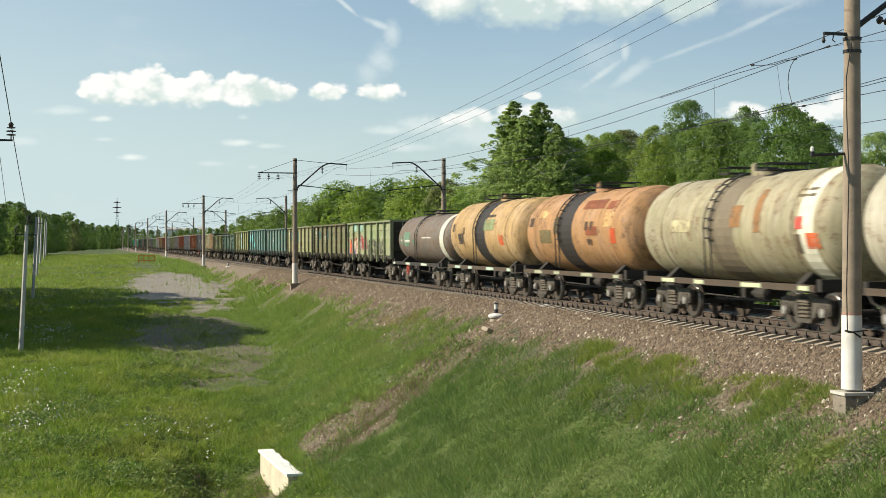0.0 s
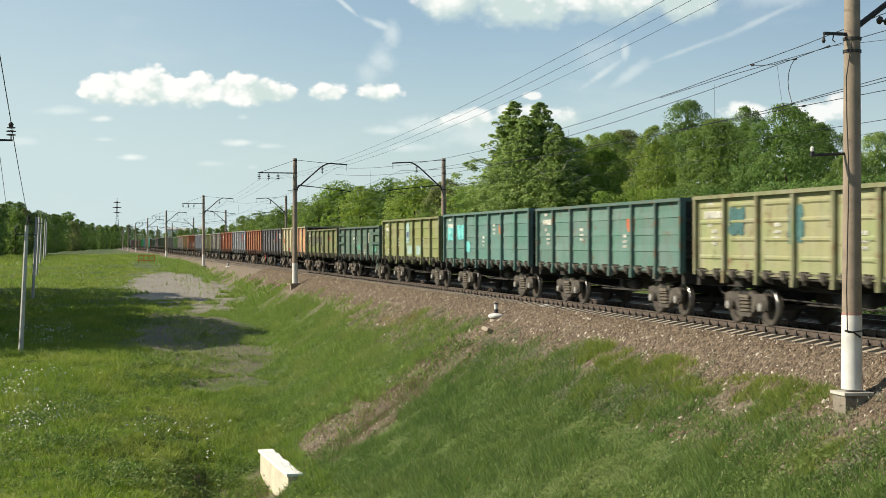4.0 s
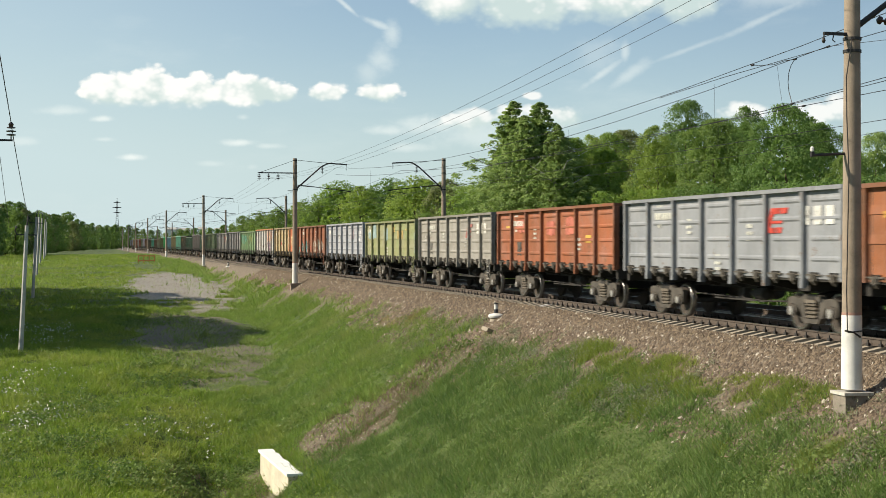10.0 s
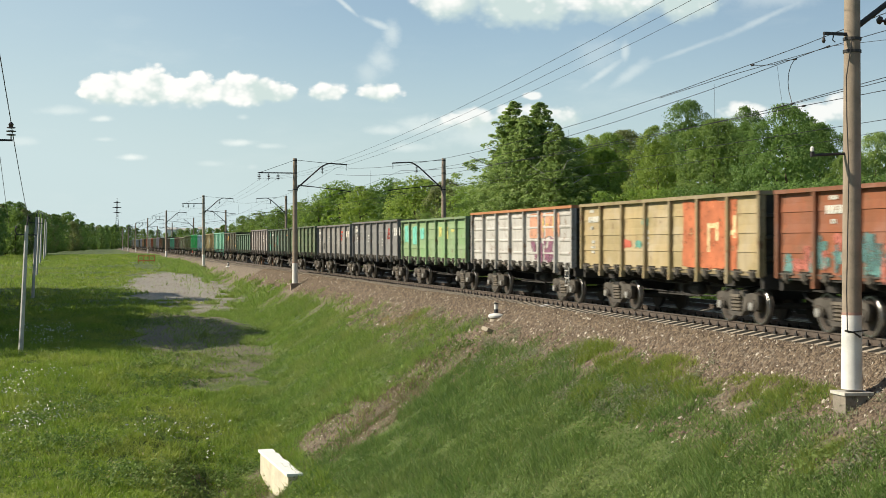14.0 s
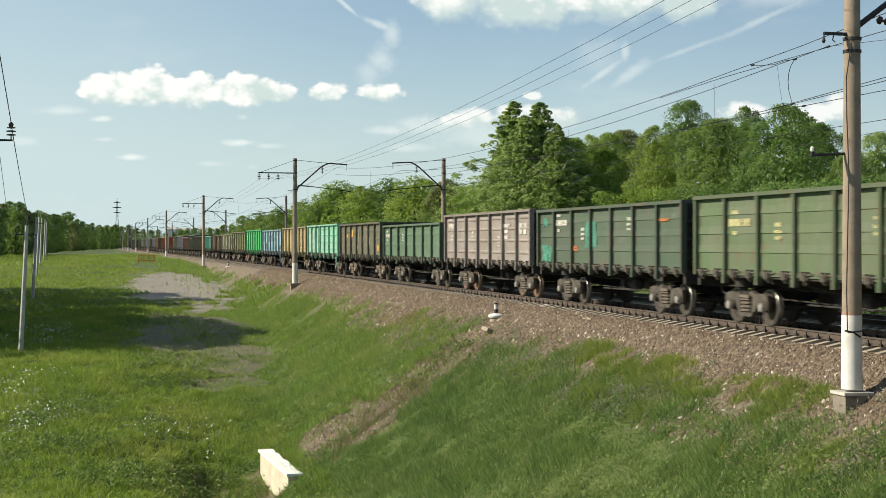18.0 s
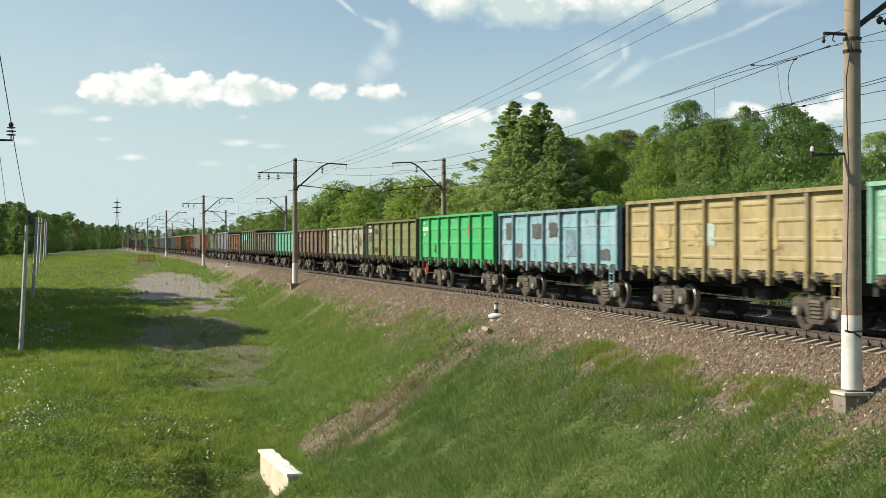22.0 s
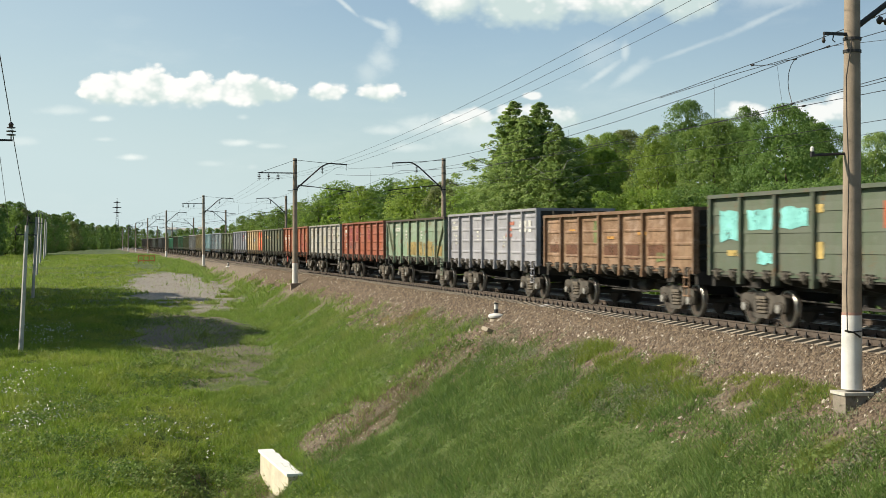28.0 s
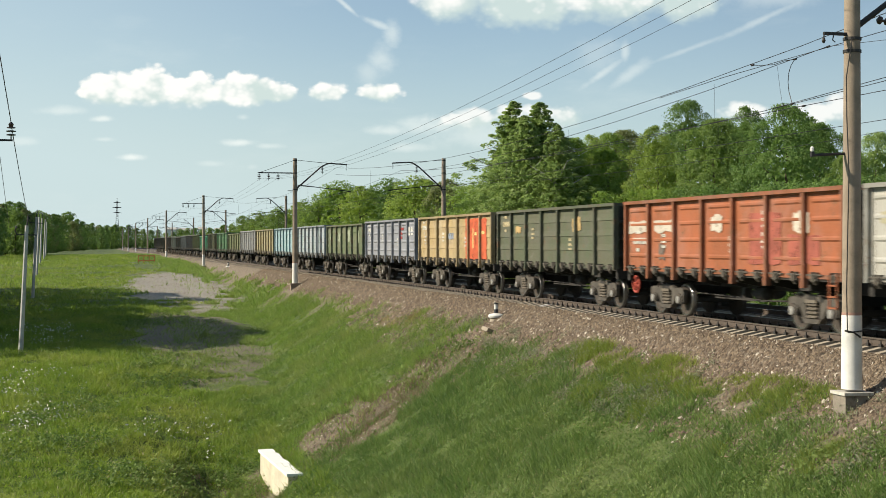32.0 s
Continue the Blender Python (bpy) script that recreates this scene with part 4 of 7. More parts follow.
# ---- the open wagons, from the tanks backwards ----
W0, _ = gondola(0, (164, 174, 124), "seamed", "light olive-green", "with orange and violet graffiti", 0.25, 0.3)
overpaint(W0, (165, 205, 190), [(0.16, 0.86, 1.5, 0.42), (0.32, 0.86, 1.1, 0.40)])
scrawl(W0, [(165, 155, 175), (226, 122, 72), (150, 140, 190), (205, 100, 90), (225, 215, 185)], 0.03, 0.30, 0.10, 0.50, 9, 3)
spray(W0, (232, 118, 62), [(0.065, 0.32, 0.55, 0.8), (0.13, 0.36, 0.4, 0.7)], 3, layer=5)
scrawl(W0, [(190, 130, 130), (205, 85, 75), (170, 150, 150)], 0.31, 0.45, 0.12, 0.52, 8, 5)
scrawl(W0, [(128, 128, 112), (88, 90, 80)], 0.48, 0.84, 0.08, 0.42, 16, 6, 0.5, 0.5)
W1, _ = gondola(1, (126, 129, 86), "seamed", "dull olive", "with a red emblem patch", 0.5, 0.5)
stencils(W1)
overpaint(W1, (75, 115, 110), [(0.19, 0.70, 0.7, 0.6), (0.43, 0.72, 0.8, 0.65)])
spray(W1, (200, 80, 60), [(0.69, 0.74, 0.7, 0.6)], 3)
W2, _ = gondola(2, (170, 170, 118), "pressed", "pale olive", "with teal repainted patches", 0.3, 0.3)
stencils(W2)
overpaint(W2, (75, 120, 120), [(0.19, 0.68, 0.9, 0.7), (0.43, 0.62, 0.7, 0.9)])
W3, _ = gondola(3, (96, 140, 130), "seamed", "dusty teal", "with white stencils", 0.25, 0.4)
stencils(W3)
spray(W3, (205, 110, 70), [(0.70, 0.68, 0.6, 0.6)], 2)
W4, _ = gondola(4, (92, 142, 134), "seamed", "teal", "with bright cyan patches", 0.2, 0.4)
overpaint(W4, (120, 215, 215), [(0.08, 0.62, 1.0, 0.7), (0.22, 0.62, 1.2, 0.7), (0.30, 0.3, 0.9, 0.5)])
stencils(W4, rows=((0.5, 0.5), (0.62, 0.75)))
spray(W4, (215, 120, 70), [(0.69, 0.66, 0.4, 0.5)], 2)
W5, _ = gondola(5, (150, 156, 88), "seamed", "yellow-olive", "with a pale blue emblem", 0.25, 0.35)
stencils(W5, rows=((0.09, 0.2), (0.3, 0.5), (0.72, 0.5)))
overpaint(W5, (165, 195, 190), [(0.46, 0.66, 0.8, 1.1), (0.5, 0.2, 1.3, 0.5), (0.66, 0.2, 1.3, 0.5)])
bars(W5, "emblem", (95, 105, 135), [(0.46, 0.62, 0.5, 0.3)])
W6, _ = gondola(6, (94, 126, 110), "flat", "dark green", "with boxed end bays", 0.25, 0.35, red_wheel=False, ladder=True)
stencils(W6, rows=((0.43, 0.8), (0.43, 0.5), (0.64, 0.2)), number=0.40, up=0.62)
overpaint(W6, (95, 165, 140), [(0.52, 0.3, 1.6, 0.35), (0.85, 0.25, 1.2, 0.4)])
overpaint(W6, (205, 205, 190), [(0.71, 0.65, 0.5, 0.7)])
bars(W6, "end_bay_beam", (66, 92, 80), [(0.07, 0.78, 1.7, 0.18), (0.07, 0.45, 1.7, 0.18), (0.90, 0.78, 2.4, 0.18), (0.90, 0.45, 2.4, 0.18)], "raised cross beam", x=-RIB_X - 0.02, joined=False, solid=True)
W7, _ = gondola(7, (128, 140, 82), "seamed", "olive-green", "with grey repainted squares and rust", 0.55, 0.4)
overpaint(W7, (88, 92, 84), [(0.08, 0.62, 1.1, 0.9), (0.21, 0.55, 1.1, 1.0), (0.33, 0.6, 0.8, 0.5), (0.44, 0.55, 1.2, 0.8), (0.53, 0.2, 1.2, 0.4)])
stencils(W7)
spray(W7, (190, 60, 55), [(0.70, 0.64, 0.7, 0.5)], 4)
W8, _ = gondola(8, (206, 198, 152), "seamed", "cream", "with an orange repainted end", 0.3, 0.3, tan=True)
overpaint(W8, (214, 160, 124), [(0.71, 0.5, 2.0, 1.9), (0.88, 0.5, 1.7, 1.9)])
bars(W8, "sprayed_letters", (250, 220, 140), [(0.77, 0.5, 0.16, 0.9), (0.80, 0.62, 0.5, 0.14), (0.86, 0.5, 0.5, 0.5)], "yellow sprayed strokes")
bars(W8, "red_square", (195, 50, 45), [(0.055, 0.5, 0.42, 0.36), (0.31, 0.14, 0.42, 0.24)])
bars(W8, "small_marking", (240, 240, 230), glyph_row(0.42, 0.66, 4, 0.12) + glyph_row(0.42, 0.54, 5, 0.1) + glyph_row(0.42, 0.42, 4, 0.1))
W9, _ = gondola(9, (96, 98, 104), "pressed", "dark slate-grey", "with a red slanted emblem", 0.1, 0.25, red_wheel=True)
stencils(W9, rows=((0.32, 0.62), (0.59, 0.5)))
operator_sign(W9, s=0.715)
W10, _ = gondola(10, (178, 88, 56), "flat", "brick-red", "with white stencils", 0.2, 0.35, tan=True, red_wheel=False)
stencils(W10, rows=((0.22, 0.5), (0.5, 0.66), (0.76, 0.5)), number=0.24)
bars(W10, "yellow_marking", (225, 175, 80), [(0.08, 0.70, 0.6, 0.14), (0.61, 0.56, 1.4, 0.08), (0.77, 0.72, 0.7, 0.08), (0.77, 0.62, 0.7, 0.08)])
W11, _ = gondola(11, (152, 157, 164), "pressed", "light blue-grey", "with a red emblem and white letters", 0.05, 0.2)
stencils(W11, rows=((0.36, 0.7), (0.64, 0.6), (0.5, 0.2)), number=0.22)
operator_sign(W11, (220, 80, 65), s=0.745)
W12, _ = gondola(12, (184, 86, 56), "pressed", "orange-red", "with faded pink patches", 0.25, 0.3)
overpaint(W12, (205, 120, 100), [(0.22, 0.72, 1.0, 0.5), (0.50, 0.66, 0.9, 0.5), (0.66, 0.70, 0.9, 0.6)])
stencils(W12, rows=((0.36, 0.66), (0.73, 0.45)), number=0.2)
bars(W12, "yellow_marking", (230, 190, 90), [(0.10, 0.70, 0.6, 0.14), (0.8, 0.5, 0.5, 0.1), (0.8, 0.42, 0.5, 0.1)])
overpaint(W12, (90, 85, 78), [(0.21, 0.28, 0.5, 0.5)])
W13, _ = gondola(13, (166, 161, 151), "pressed", "warm grey", "with faded white letters", 0.1, 0.3, ladder=True)
stencils(W13, number=0.18)
operator_sign(W13, (180, 120, 112), (235, 232, 222), s=0.70)
overpaint(W13, (110, 108, 102), [(0.17, 0.26, 0.5, 0.5)])
W14, _ = gondola(14, (164, 164, 108), "seamed", "yellow-green", "with pale blue patches and yellow sprayed letters", 0.2, 0.3, ladder=True)
overpaint(W14, (165, 190, 190), [(0.08, 0.66, 1.0, 0.5), (0.18, 0.75, 1.0, 0.8), (0.42, 0.66, 1.0, 0.7), (0.97, 0.4, 0.4, 1.2)])
bars(W14, "sprayed_letters", (222, 190, 120), [(0.58, 0.80, 0.4, 0.30), (0.70, 0.64, 0.32, 0.46), (0.74, 0.64, 0.3, 0.46), (0.66, 0.64, 0.3, 0.46), (0.82, 0.78, 0.6, 0.1)])
stencils(W14, rows=((0.1, 0.35), (0.45, 0.25)))
W15, _ = gondola(15, (174, 178, 186), "pressed", "pale silver-grey", "with a washed-out pink emblem", 0.03, 0.15, ladder=True)
stencils(W15, rows=((0.36, 0.6),))
overpaint(W15, (192, 172, 178), [(0.70, 0.68, 0.9, 0.6)])
bars(W15, "operator_letters", (240, 240, 240), [(0.84, 0.70, 0.3, 0.3), (0.875, 0.70, 0.3, 0.3), (0.91, 0.70, 0.3, 0.3), (0.87, 0.5, 0.9, 0.16)])
W16, _ = gondola(16, (172, 82, 56), "seamed", "brick-red", "with teal and white graffiti along the bottom", 0.3, 0.35, ladder=True)
scrawl(W16, [(110, 160, 155), (200, 120, 105), (90, 130, 130)], 0.03, 0.48, 0.08, 0.42, 12, 3)
scrawl(W16, [(222, 212, 192), (190, 150, 130), (225, 215, 200)], 0.54, 0.90, 0.08, 0.40, 11, 7)
stencils(W16, rows=((0.66, 0.82),), number=0.22)
W17, _ = gondola(17, (196, 172, 118), "seamed", "tan", "with an orange end and sprayed pale letters", 0.2, 0.3)
overpaint(W17, (205, 120, 80), [(0.70, 0.5, 1.8, 1.85), (0.83, 0.5, 1.6, 1.85)])
bars(W17, "sprayed_letters", (245, 232, 180), [(0.76, 0.46, 0.14, 0.8), (0.775, 0.62, 0.4, 0.13), (0.80, 0.54, 0.14, 0.5), (0.86, 0.52, 0.45, 0.13), (0.88, 0.6, 0.14, 0.6)])
overpaint(W17, (105, 165, 150), [(0.42, 0.72, 0.5, 0.2), (0.38, 0.36, 0.5, 0.2)])
overpaint(W17, (200, 105, 85), [(0.30, 0.36, 0.9, 0.24)])
stencils(W17, rows=((0.08, 0.4), (0.43, 0.55)))
W18, _ = gondola(18, (206, 203, 196), "pressed", "chalky white", "with an orange and violet sprayed end", 0.3, 0.3, rim=flat_paint((170, 115, 75)), ladder=True)
overpaint(W18, (222, 165, 135), [(0.68, 0.72, 1.6, 0.9), (0.82, 0.72, 1.6, 0.9)])
scrawl(W18, [(165, 115, 140), (150, 100, 125)], 0.63, 0.82, 0.10, 0.45, 8, 4)
bars(W18, "sprayed_letters", (250, 225, 140), [(0.74, 0.72, 0.13, 0.5), (0.77, 0.72, 0.35, 0.12), (0.83, 0.75, 0.13, 0.6)])
W19, _ = gondola(19, (146, 178, 122), "seamed", "mint-green", "with turquoise and yellow patches", 0.2, 0.3)
overpaint(W19, (125, 215, 195), [(0.08, 0.66, 1.1, 0.9), (0.22, 0.62, 1.1, 1.0), (0.34, 0.66, 0.8, 0.6)])
bars(W19, "sprayed_letters", (225, 220, 130), [(0.62, 0.7, 0.5, 0.5), (0.72, 0.66, 0.4, 0.6), (0.80, 0.72, 0.6, 0.12)])
W20, _ = gondola(20, (138, 138, 137), "flat", "mid-grey", "with a faded red emblem", 0.15, 0.3)
stencils(W20)
operator_sign(W20, (175, 75, 65))
W21, _ = gondola(21, (150, 148, 143), "flat", "stone-grey", "with a bright red emblem and white letters", 0.12, 0.3)
stencils(W21, number=0.07)
operator_sign(W21, (215, 85, 60), (240, 232, 215), s=0.715)
overpaint(W21, (95, 95, 92), [(0.20, 0.3, 0.5, 0.45)])
W22, _ = gondola(22, (104, 122, 86), "seamed", "moss-green", "with cream stencils", 0.2, 0.3)
stencils(W22, (220, 214, 160), rows=((0.36, 0.62), (0.70, 0.66), (0.82, 0.2)), number=0.2, up=0.66)
W23, _ = gondola(23, (86, 106, 86), "seamed", "dark green", "with turquoise lower panels", 0.25, 0.35)
overpaint(W23, (80, 150, 128), [(0.07, 0.2, 1.0, 0.6), (0.42, 0.55, 1.0, 0.9), (0.06, 0.8, 0.5, 0.3)])
stencils(W23, number=0.19, rows=((0.36, 0.65), (0.68, 0.8)))
bars(W23, "orange_marking", (190, 120, 70), [(0.88, 0.76, 0.9, 0.09), (0.3, 0.3, 0.6, 0.2)])
W24, _ = gondola(24, (164, 154, 147), "pressed", "mauve-grey", "with a pale slanted emblem", 0.2, 0.35, rusty=True)
stencils(W24)
operator_sign(W24, (222, 216, 208), (225, 220, 212), s=0.73, f=0.62)
W25, _ = gondola(25, (94, 128, 100), "flat", "bottle-green", "with white stencils", 0.15, 0.3)
stencils(W25, rows=((0.36, 0.72), (0.56, 0.72), (0.70, 0.66)), number=0.08, up=0.70)
W26, _ = gondola(26, (108, 110, 88), "seamed", "blackish olive", "with yellow and white repainted patches", 0.4, 0.4, tan=True)
overpaint(W26, (215, 170, 90), [(0.18, 0.66, 0.6, 0.2), (0.30, 0.72, 0.9, 0.5), (0.92, 0.25, 0.5, 0.4)])
overpaint(W26, (150, 150, 128), [(0.56, 0.5, 0.7, 0.5), (0.70, 0.5, 0.9, 0.6), (0.43, 0.25, 0.9, 0.3), (0.47, 0.6, 0.3, 0.6)])
overpaint(W26, (225, 225, 215), [(0.70, 0.68, 0.5, 0.4)])
overpaint(W26, (80, 150, 120), [(0.70, 0.86, 0.5, 0.35)])
W27, _ = gondola(27, (138, 212, 182), "pressed", "pale mint", "freshly painted with few marks", 0.05, 0.15, ladder=True)
overpaint(W27, (165, 200, 185), [(0.06, 0.5, 0.9, 1.8), (0.18, 0.5, 1.2, 1.6)])
W28, _ = gondola(28, (188, 170, 112), "pressed", "sandy yellow", "with rubbed-out markings", 0.25, 0.35, ladder=True)
overpaint(W28, (196, 176, 126), [(0.20, 0.5, 1.1, 0.8), (0.36, 0.5, 0.9, 0.6), (0.7, 0.5, 1.0, 0.8)])
overpaint(W28, (180, 195, 185), [(0.45, 0.5, 0.5, 0.6)])
W29, _ = gondola(29, (134, 188, 210), "flat", "faded sky-blue", "with grey repainted squares and dirt", 0.35, 0.5, ladder=True)
overpaint(W29, (92, 95, 96), [(0.09, 0.66, 0.9, 0.7), (0.17, 0.25, 1.2, 0.6), (0.36, 0.64, 1.2, 0.6), (0.50, 0.66, 0.9, 0.6), (0.90, 0.2, 0.8, 0.4)])
overpaint(W29, (120, 150, 165), [(0.66, 0.4, 1.4, 1.0)])
W30, _ = gondola(30, (20, 190, 104), "flat", "bright green", "with white markings and a red shield", 0.02, 0.08, red_wheel=True)
stencils(W30, (235, 240, 235), rows=((0.28, 0.85), (0.28, 0.5), (0.43, 0.5)), number=0.07, up=0.74)
overpaint(W30, (205, 55, 50), [(0.69, 0.68, 0.55, 0.6)], "red shield emblem")
overpaint(W30, (60, 70, 62), [(0.22, 0.24, 0.3, 0.4)])
W31, _ = gondola(31, (128, 134, 78), "seamed", "olive", "with dark repainted squares", 0.2, 0.3, tan=True)
overpaint(W31, (82, 88, 78), [(0.07, 0.7, 0.8, 1.0), (0.18, 0.76, 1.2, 0.3), (0.29, 0.66, 0.7, 0.7), (0.18, 0.2, 1.2, 0.3)])
overpaint(W31, (95, 180, 175), [(0.42, 0.8, 0.5, 0.3), (0.05, 0.22, 0.5, 0.25), (0.67, 0.2, 0.7, 0.25)])
overpaint(W31, (205, 90, 65), [(0.69, 0.76, 0.5, 0.5)])
stencils(W31, rows=((0.42, 0.4), (0.7, 0.45)), number=0.08)
W32, _ = gondola(32, (166, 170, 140), "seamed", "brownish olive", "with pale mint and brown smears", 0.6, 0.5)
scrawl(W32, [(112, 104, 84), (184, 198, 170), (176, 190, 160)], 0.03, 0.95, 0.15, 0.85, 12, 8, 0.7, 0.5)
stencils(W32, number=0.22, rows=((0.22, 0.5),))
W33, _ = gondola(33, (126, 104, 82), "seamed", "rusty brown", "with grey patches", 0.7, 0.4)
overpaint(W33, (125, 130, 122), [(0.40, 0.6, 1.0, 0.5), (0.72, 0.72, 1.1, 0.6), (0.86, 0.62, 1.0, 0.4), (0.86, 0.3, 1.0, 0.5), (0.55, 0.3, 1.0, 0.4)])
overpaint(W33, (70, 66, 60), [(0.08, 0.6, 0.9, 1.3), (0.26, 0.5, 0.9, 1.1), (0.56, 0.5, 0.7, 0.7)])
stencils(W33)
W34, _ = gondola(34, (98, 190, 164), "seamed", "turquoise", "with a red sprayed mark", 0.1, 0.25)
overpaint(W34, (150, 190, 165), [(0.68, 0.6, 0.7, 0.9)])
spray(W34, (200, 60, 50), [(0.68, 0.66, 0.4, 0.5)], 4)
spray(W34, (60, 100, 95), [(0.91, 0.62, 0.4, 0.6)], 6)
W35, _ = gondola(35, (104, 104, 86), "seamed", "grey-brown", "with smeared pale marks", 0.45, 0.5)
overpaint(W35, (165, 160, 140), [(0.4, 0.66, 0.4, 0.6), (0.45, 0.6, 0.3, 0.5), (0.70, 0.45, 0.7, 0.9), (0.82, 0.5, 0.5, 0.5)])
stencils(W35)
W36, _ = gondola(36, (100, 112, 92), "seamed", "dark grey-green", "with bright cyan repainted panels", 0.2, 0.3)
overpaint(W36, (140, 218, 215), [(0.09, 0.62, 1.2, 0.8), (0.22, 0.70, 1.4, 0.5), (0.35, 0.70, 1.3, 0.5), (0.24, 0.2, 0.9, 0.3)])
bars(W36, "yellow_marking", (205, 180, 110), [(0.44, 0.8, 0.4, 0.2), (0.44, 0.3, 0.4, 0.4), (0.70, 0.55, 0.8, 0.2), (0.70, 0.45, 0.6, 0.15), (0.1, 0.25, 0.6, 0.15)])
bars(W36, "orange_mark", (205, 100, 60), [(0.66, 0.7, 0.3, 0.6), (0.70, 0.6, 0.4, 0.12)])
W37, _ = gondola(37, (176, 138, 104), "pressed", "faded rust-brown", "with burnt and peeling panels", 0.9, 0.5, ladder=True)
overpaint(W37, (105, 70, 50), [(0.08, 0.35, 1.1, 0.4), (0.22, 0.3, 1.2, 0.5), (0.5, 0.3, 1.2, 0.5), (0.64, 0.3, 1.1, 0.6), (0.78, 0.3, 1.2, 0.5)], "burnt rusty patch")
overpaint(W37, (120, 135, 85), [(0.40, 0.66, 0.5, 0.9), (0.82, 0.2, 1.0, 0.3)])
bars(W37, "yellow_marking", (215, 160, 80), [(0.22, 0.7, 0.6, 0.12), (0.5, 0.55, 0.6, 0.1), (0.7, 0.62, 0.7, 0.12)])
W38, _ = gondola(38, (166, 167, 176), "pressed", "lilac-grey", "with a faded orange emblem and white letters", 0.05, 0.2, ladder=True)
stencils(W38, number=0.08, up=0.72)
operator_sign(W38, (205, 130, 110), s=0.715)
W39, _ = gondola(39, (146, 168, 142), "flat", "pale sea-green", "with diagonal braces and ochre panels", 0.45, 0.4, ladder=True, rim=flat_paint((72, 62, 54)))
overpaint(W39, (160, 140, 86), [(0.44, 0.25, 1.7, 0.7), (0.57, 0.25, 1.6, 0.7), (0.72, 0.25, 1.8, 0.7), (0.87, 0.2, 1.8, 0.5)], "ochre rusty lower panel")
for s0, s1 in ((0.02, 0.13), (0.985, 0.87)):
    y0, y1 = across(s0), across(s1)
    brace = Build().prism([(y0 - 0.06, 3.35), (y0 + 0.06, 3.35), (y1 + 0.06, 1.45), (y1 - 0.06, 1.45)], "x", -RIB_X, -PANEL_X)
    part("diagonal_brace", brace, flat_paint((112, 120, 96)), W39, "diagonal steel brace")
stencils(W39, rows=((0.36, 0.72), (0.62, 0.7)), number=0.2)
W40, _ = gondola(40, (182, 78, 60), "pressed", "brick-red", "with violet and grey repainted patches", 0.2, 0.3)
overpaint(W40, (150, 75, 72), [(0.2, 0.62, 1.0, 1.2), (0.38, 0.66, 1.0, 0.9), (0.66, 0.66, 1.1, 0.6)])
overpaint(W40, (120, 85, 78), [(0.2, 0.3, 0.6, 0.5), (0.3, 0.3, 0.5, 0.5)])
stencils(W40, rows=((0.08, 0.45), (0.43, 0.7), (0.56, 0.4)))
W41, _ = gondola(41, (186, 184, 174), "pressed", "pale warm grey", "with rubbed-out pink and yellow marks", 0.15, 0.3, ladder=True)
overpaint(W41, (196, 180, 170), [(0.70, 0.68, 1.1, 0.7)])
overpaint(W41, (196, 190, 160), [(0.07, 0.66, 0.8, 0.3), (0.86, 0.66, 0.9, 0.3), (0.5, 0.5, 0.6, 0.8)])
W42, _ = gondola(42, (190, 88, 58), "pressed", "orange-red", "with pale scraped patches", 0.25, 0.3, red_wheel=True, ladder=True)
overpaint(W42, (215, 205, 190), [(0.07, 0.64, 1.4, 0.34), (0.22, 0.64, 1.4, 0.34), (0.49, 0.66, 0.7, 0.42), (0.84, 0.64, 0.7, 0.5)])
overpaint(W42, (172, 94, 78), [(0.70, 0.45, 1.7, 1.3), (0.85, 0.3, 1.5, 0.7)])
stencils(W42, rows=((0.22, 0.5), (0.56, 0.45), (0.70, 0.78), (0.70, 0.5)), up=0.42)
overpaint(W42, (120, 105, 95), [(0.21, 0.25, 0.4, 0.45)])
W43, _ = gondola(43, (98, 100, 76), "seamed", "dark olive-green", "with cream stencils", 0.15, 0.3)
stencils(W43, (215, 200, 160), rows=((0.34, 0.66), (0.56, 0.62), (0.66, 0.45)))
overpaint(W43, (205, 175, 120), [(0.20, 0.66, 0.7, 0.26), (0.71, 0.72, 0.9, 0.5)])
W44, _ = gondola(44, (198, 170, 114), "seamed", "tan", "with an orange repainted end", 0.2, 0.3)
overpaint(W44, (214, 100, 62), [(0.73, 0.48, 1.7, 1.8), (0.86, 0.48, 1.6, 1.8)])
bars(W44, "sprayed_letters", (250, 225, 150), [(0.76, 0.5, 0.14, 0.9), (0.79, 0.6, 0.4, 0.14), (0.85, 0.5, 0.14, 0.8), (0.88, 0.62, 0.4, 0.14)])
overpaint(W44, (150, 160, 175), [(0.45, 0.55, 1.4, 0.3)])
stencils(W44)
W45, _ = gondola(45, (150, 155, 166), "pressed", "blue-grey", "with a red emblem and white letters", 0.05, 0.2)
stencils(W45)
operator_sign(W45, (190, 70, 65), s=0.72)
W46, _ = gondola(46, (112, 122, 86), "seamed", "grey-olive", "with pale patches", 0.3, 0.4)
overpaint(W46, (165, 175, 150), [(0.1, 0.64, 0.8, 0.5), (0.35, 0.62, 0.8, 0.6), (0.62, 0.66, 0.8, 0.8), (0.85, 0.6, 0.9, 0.8)])
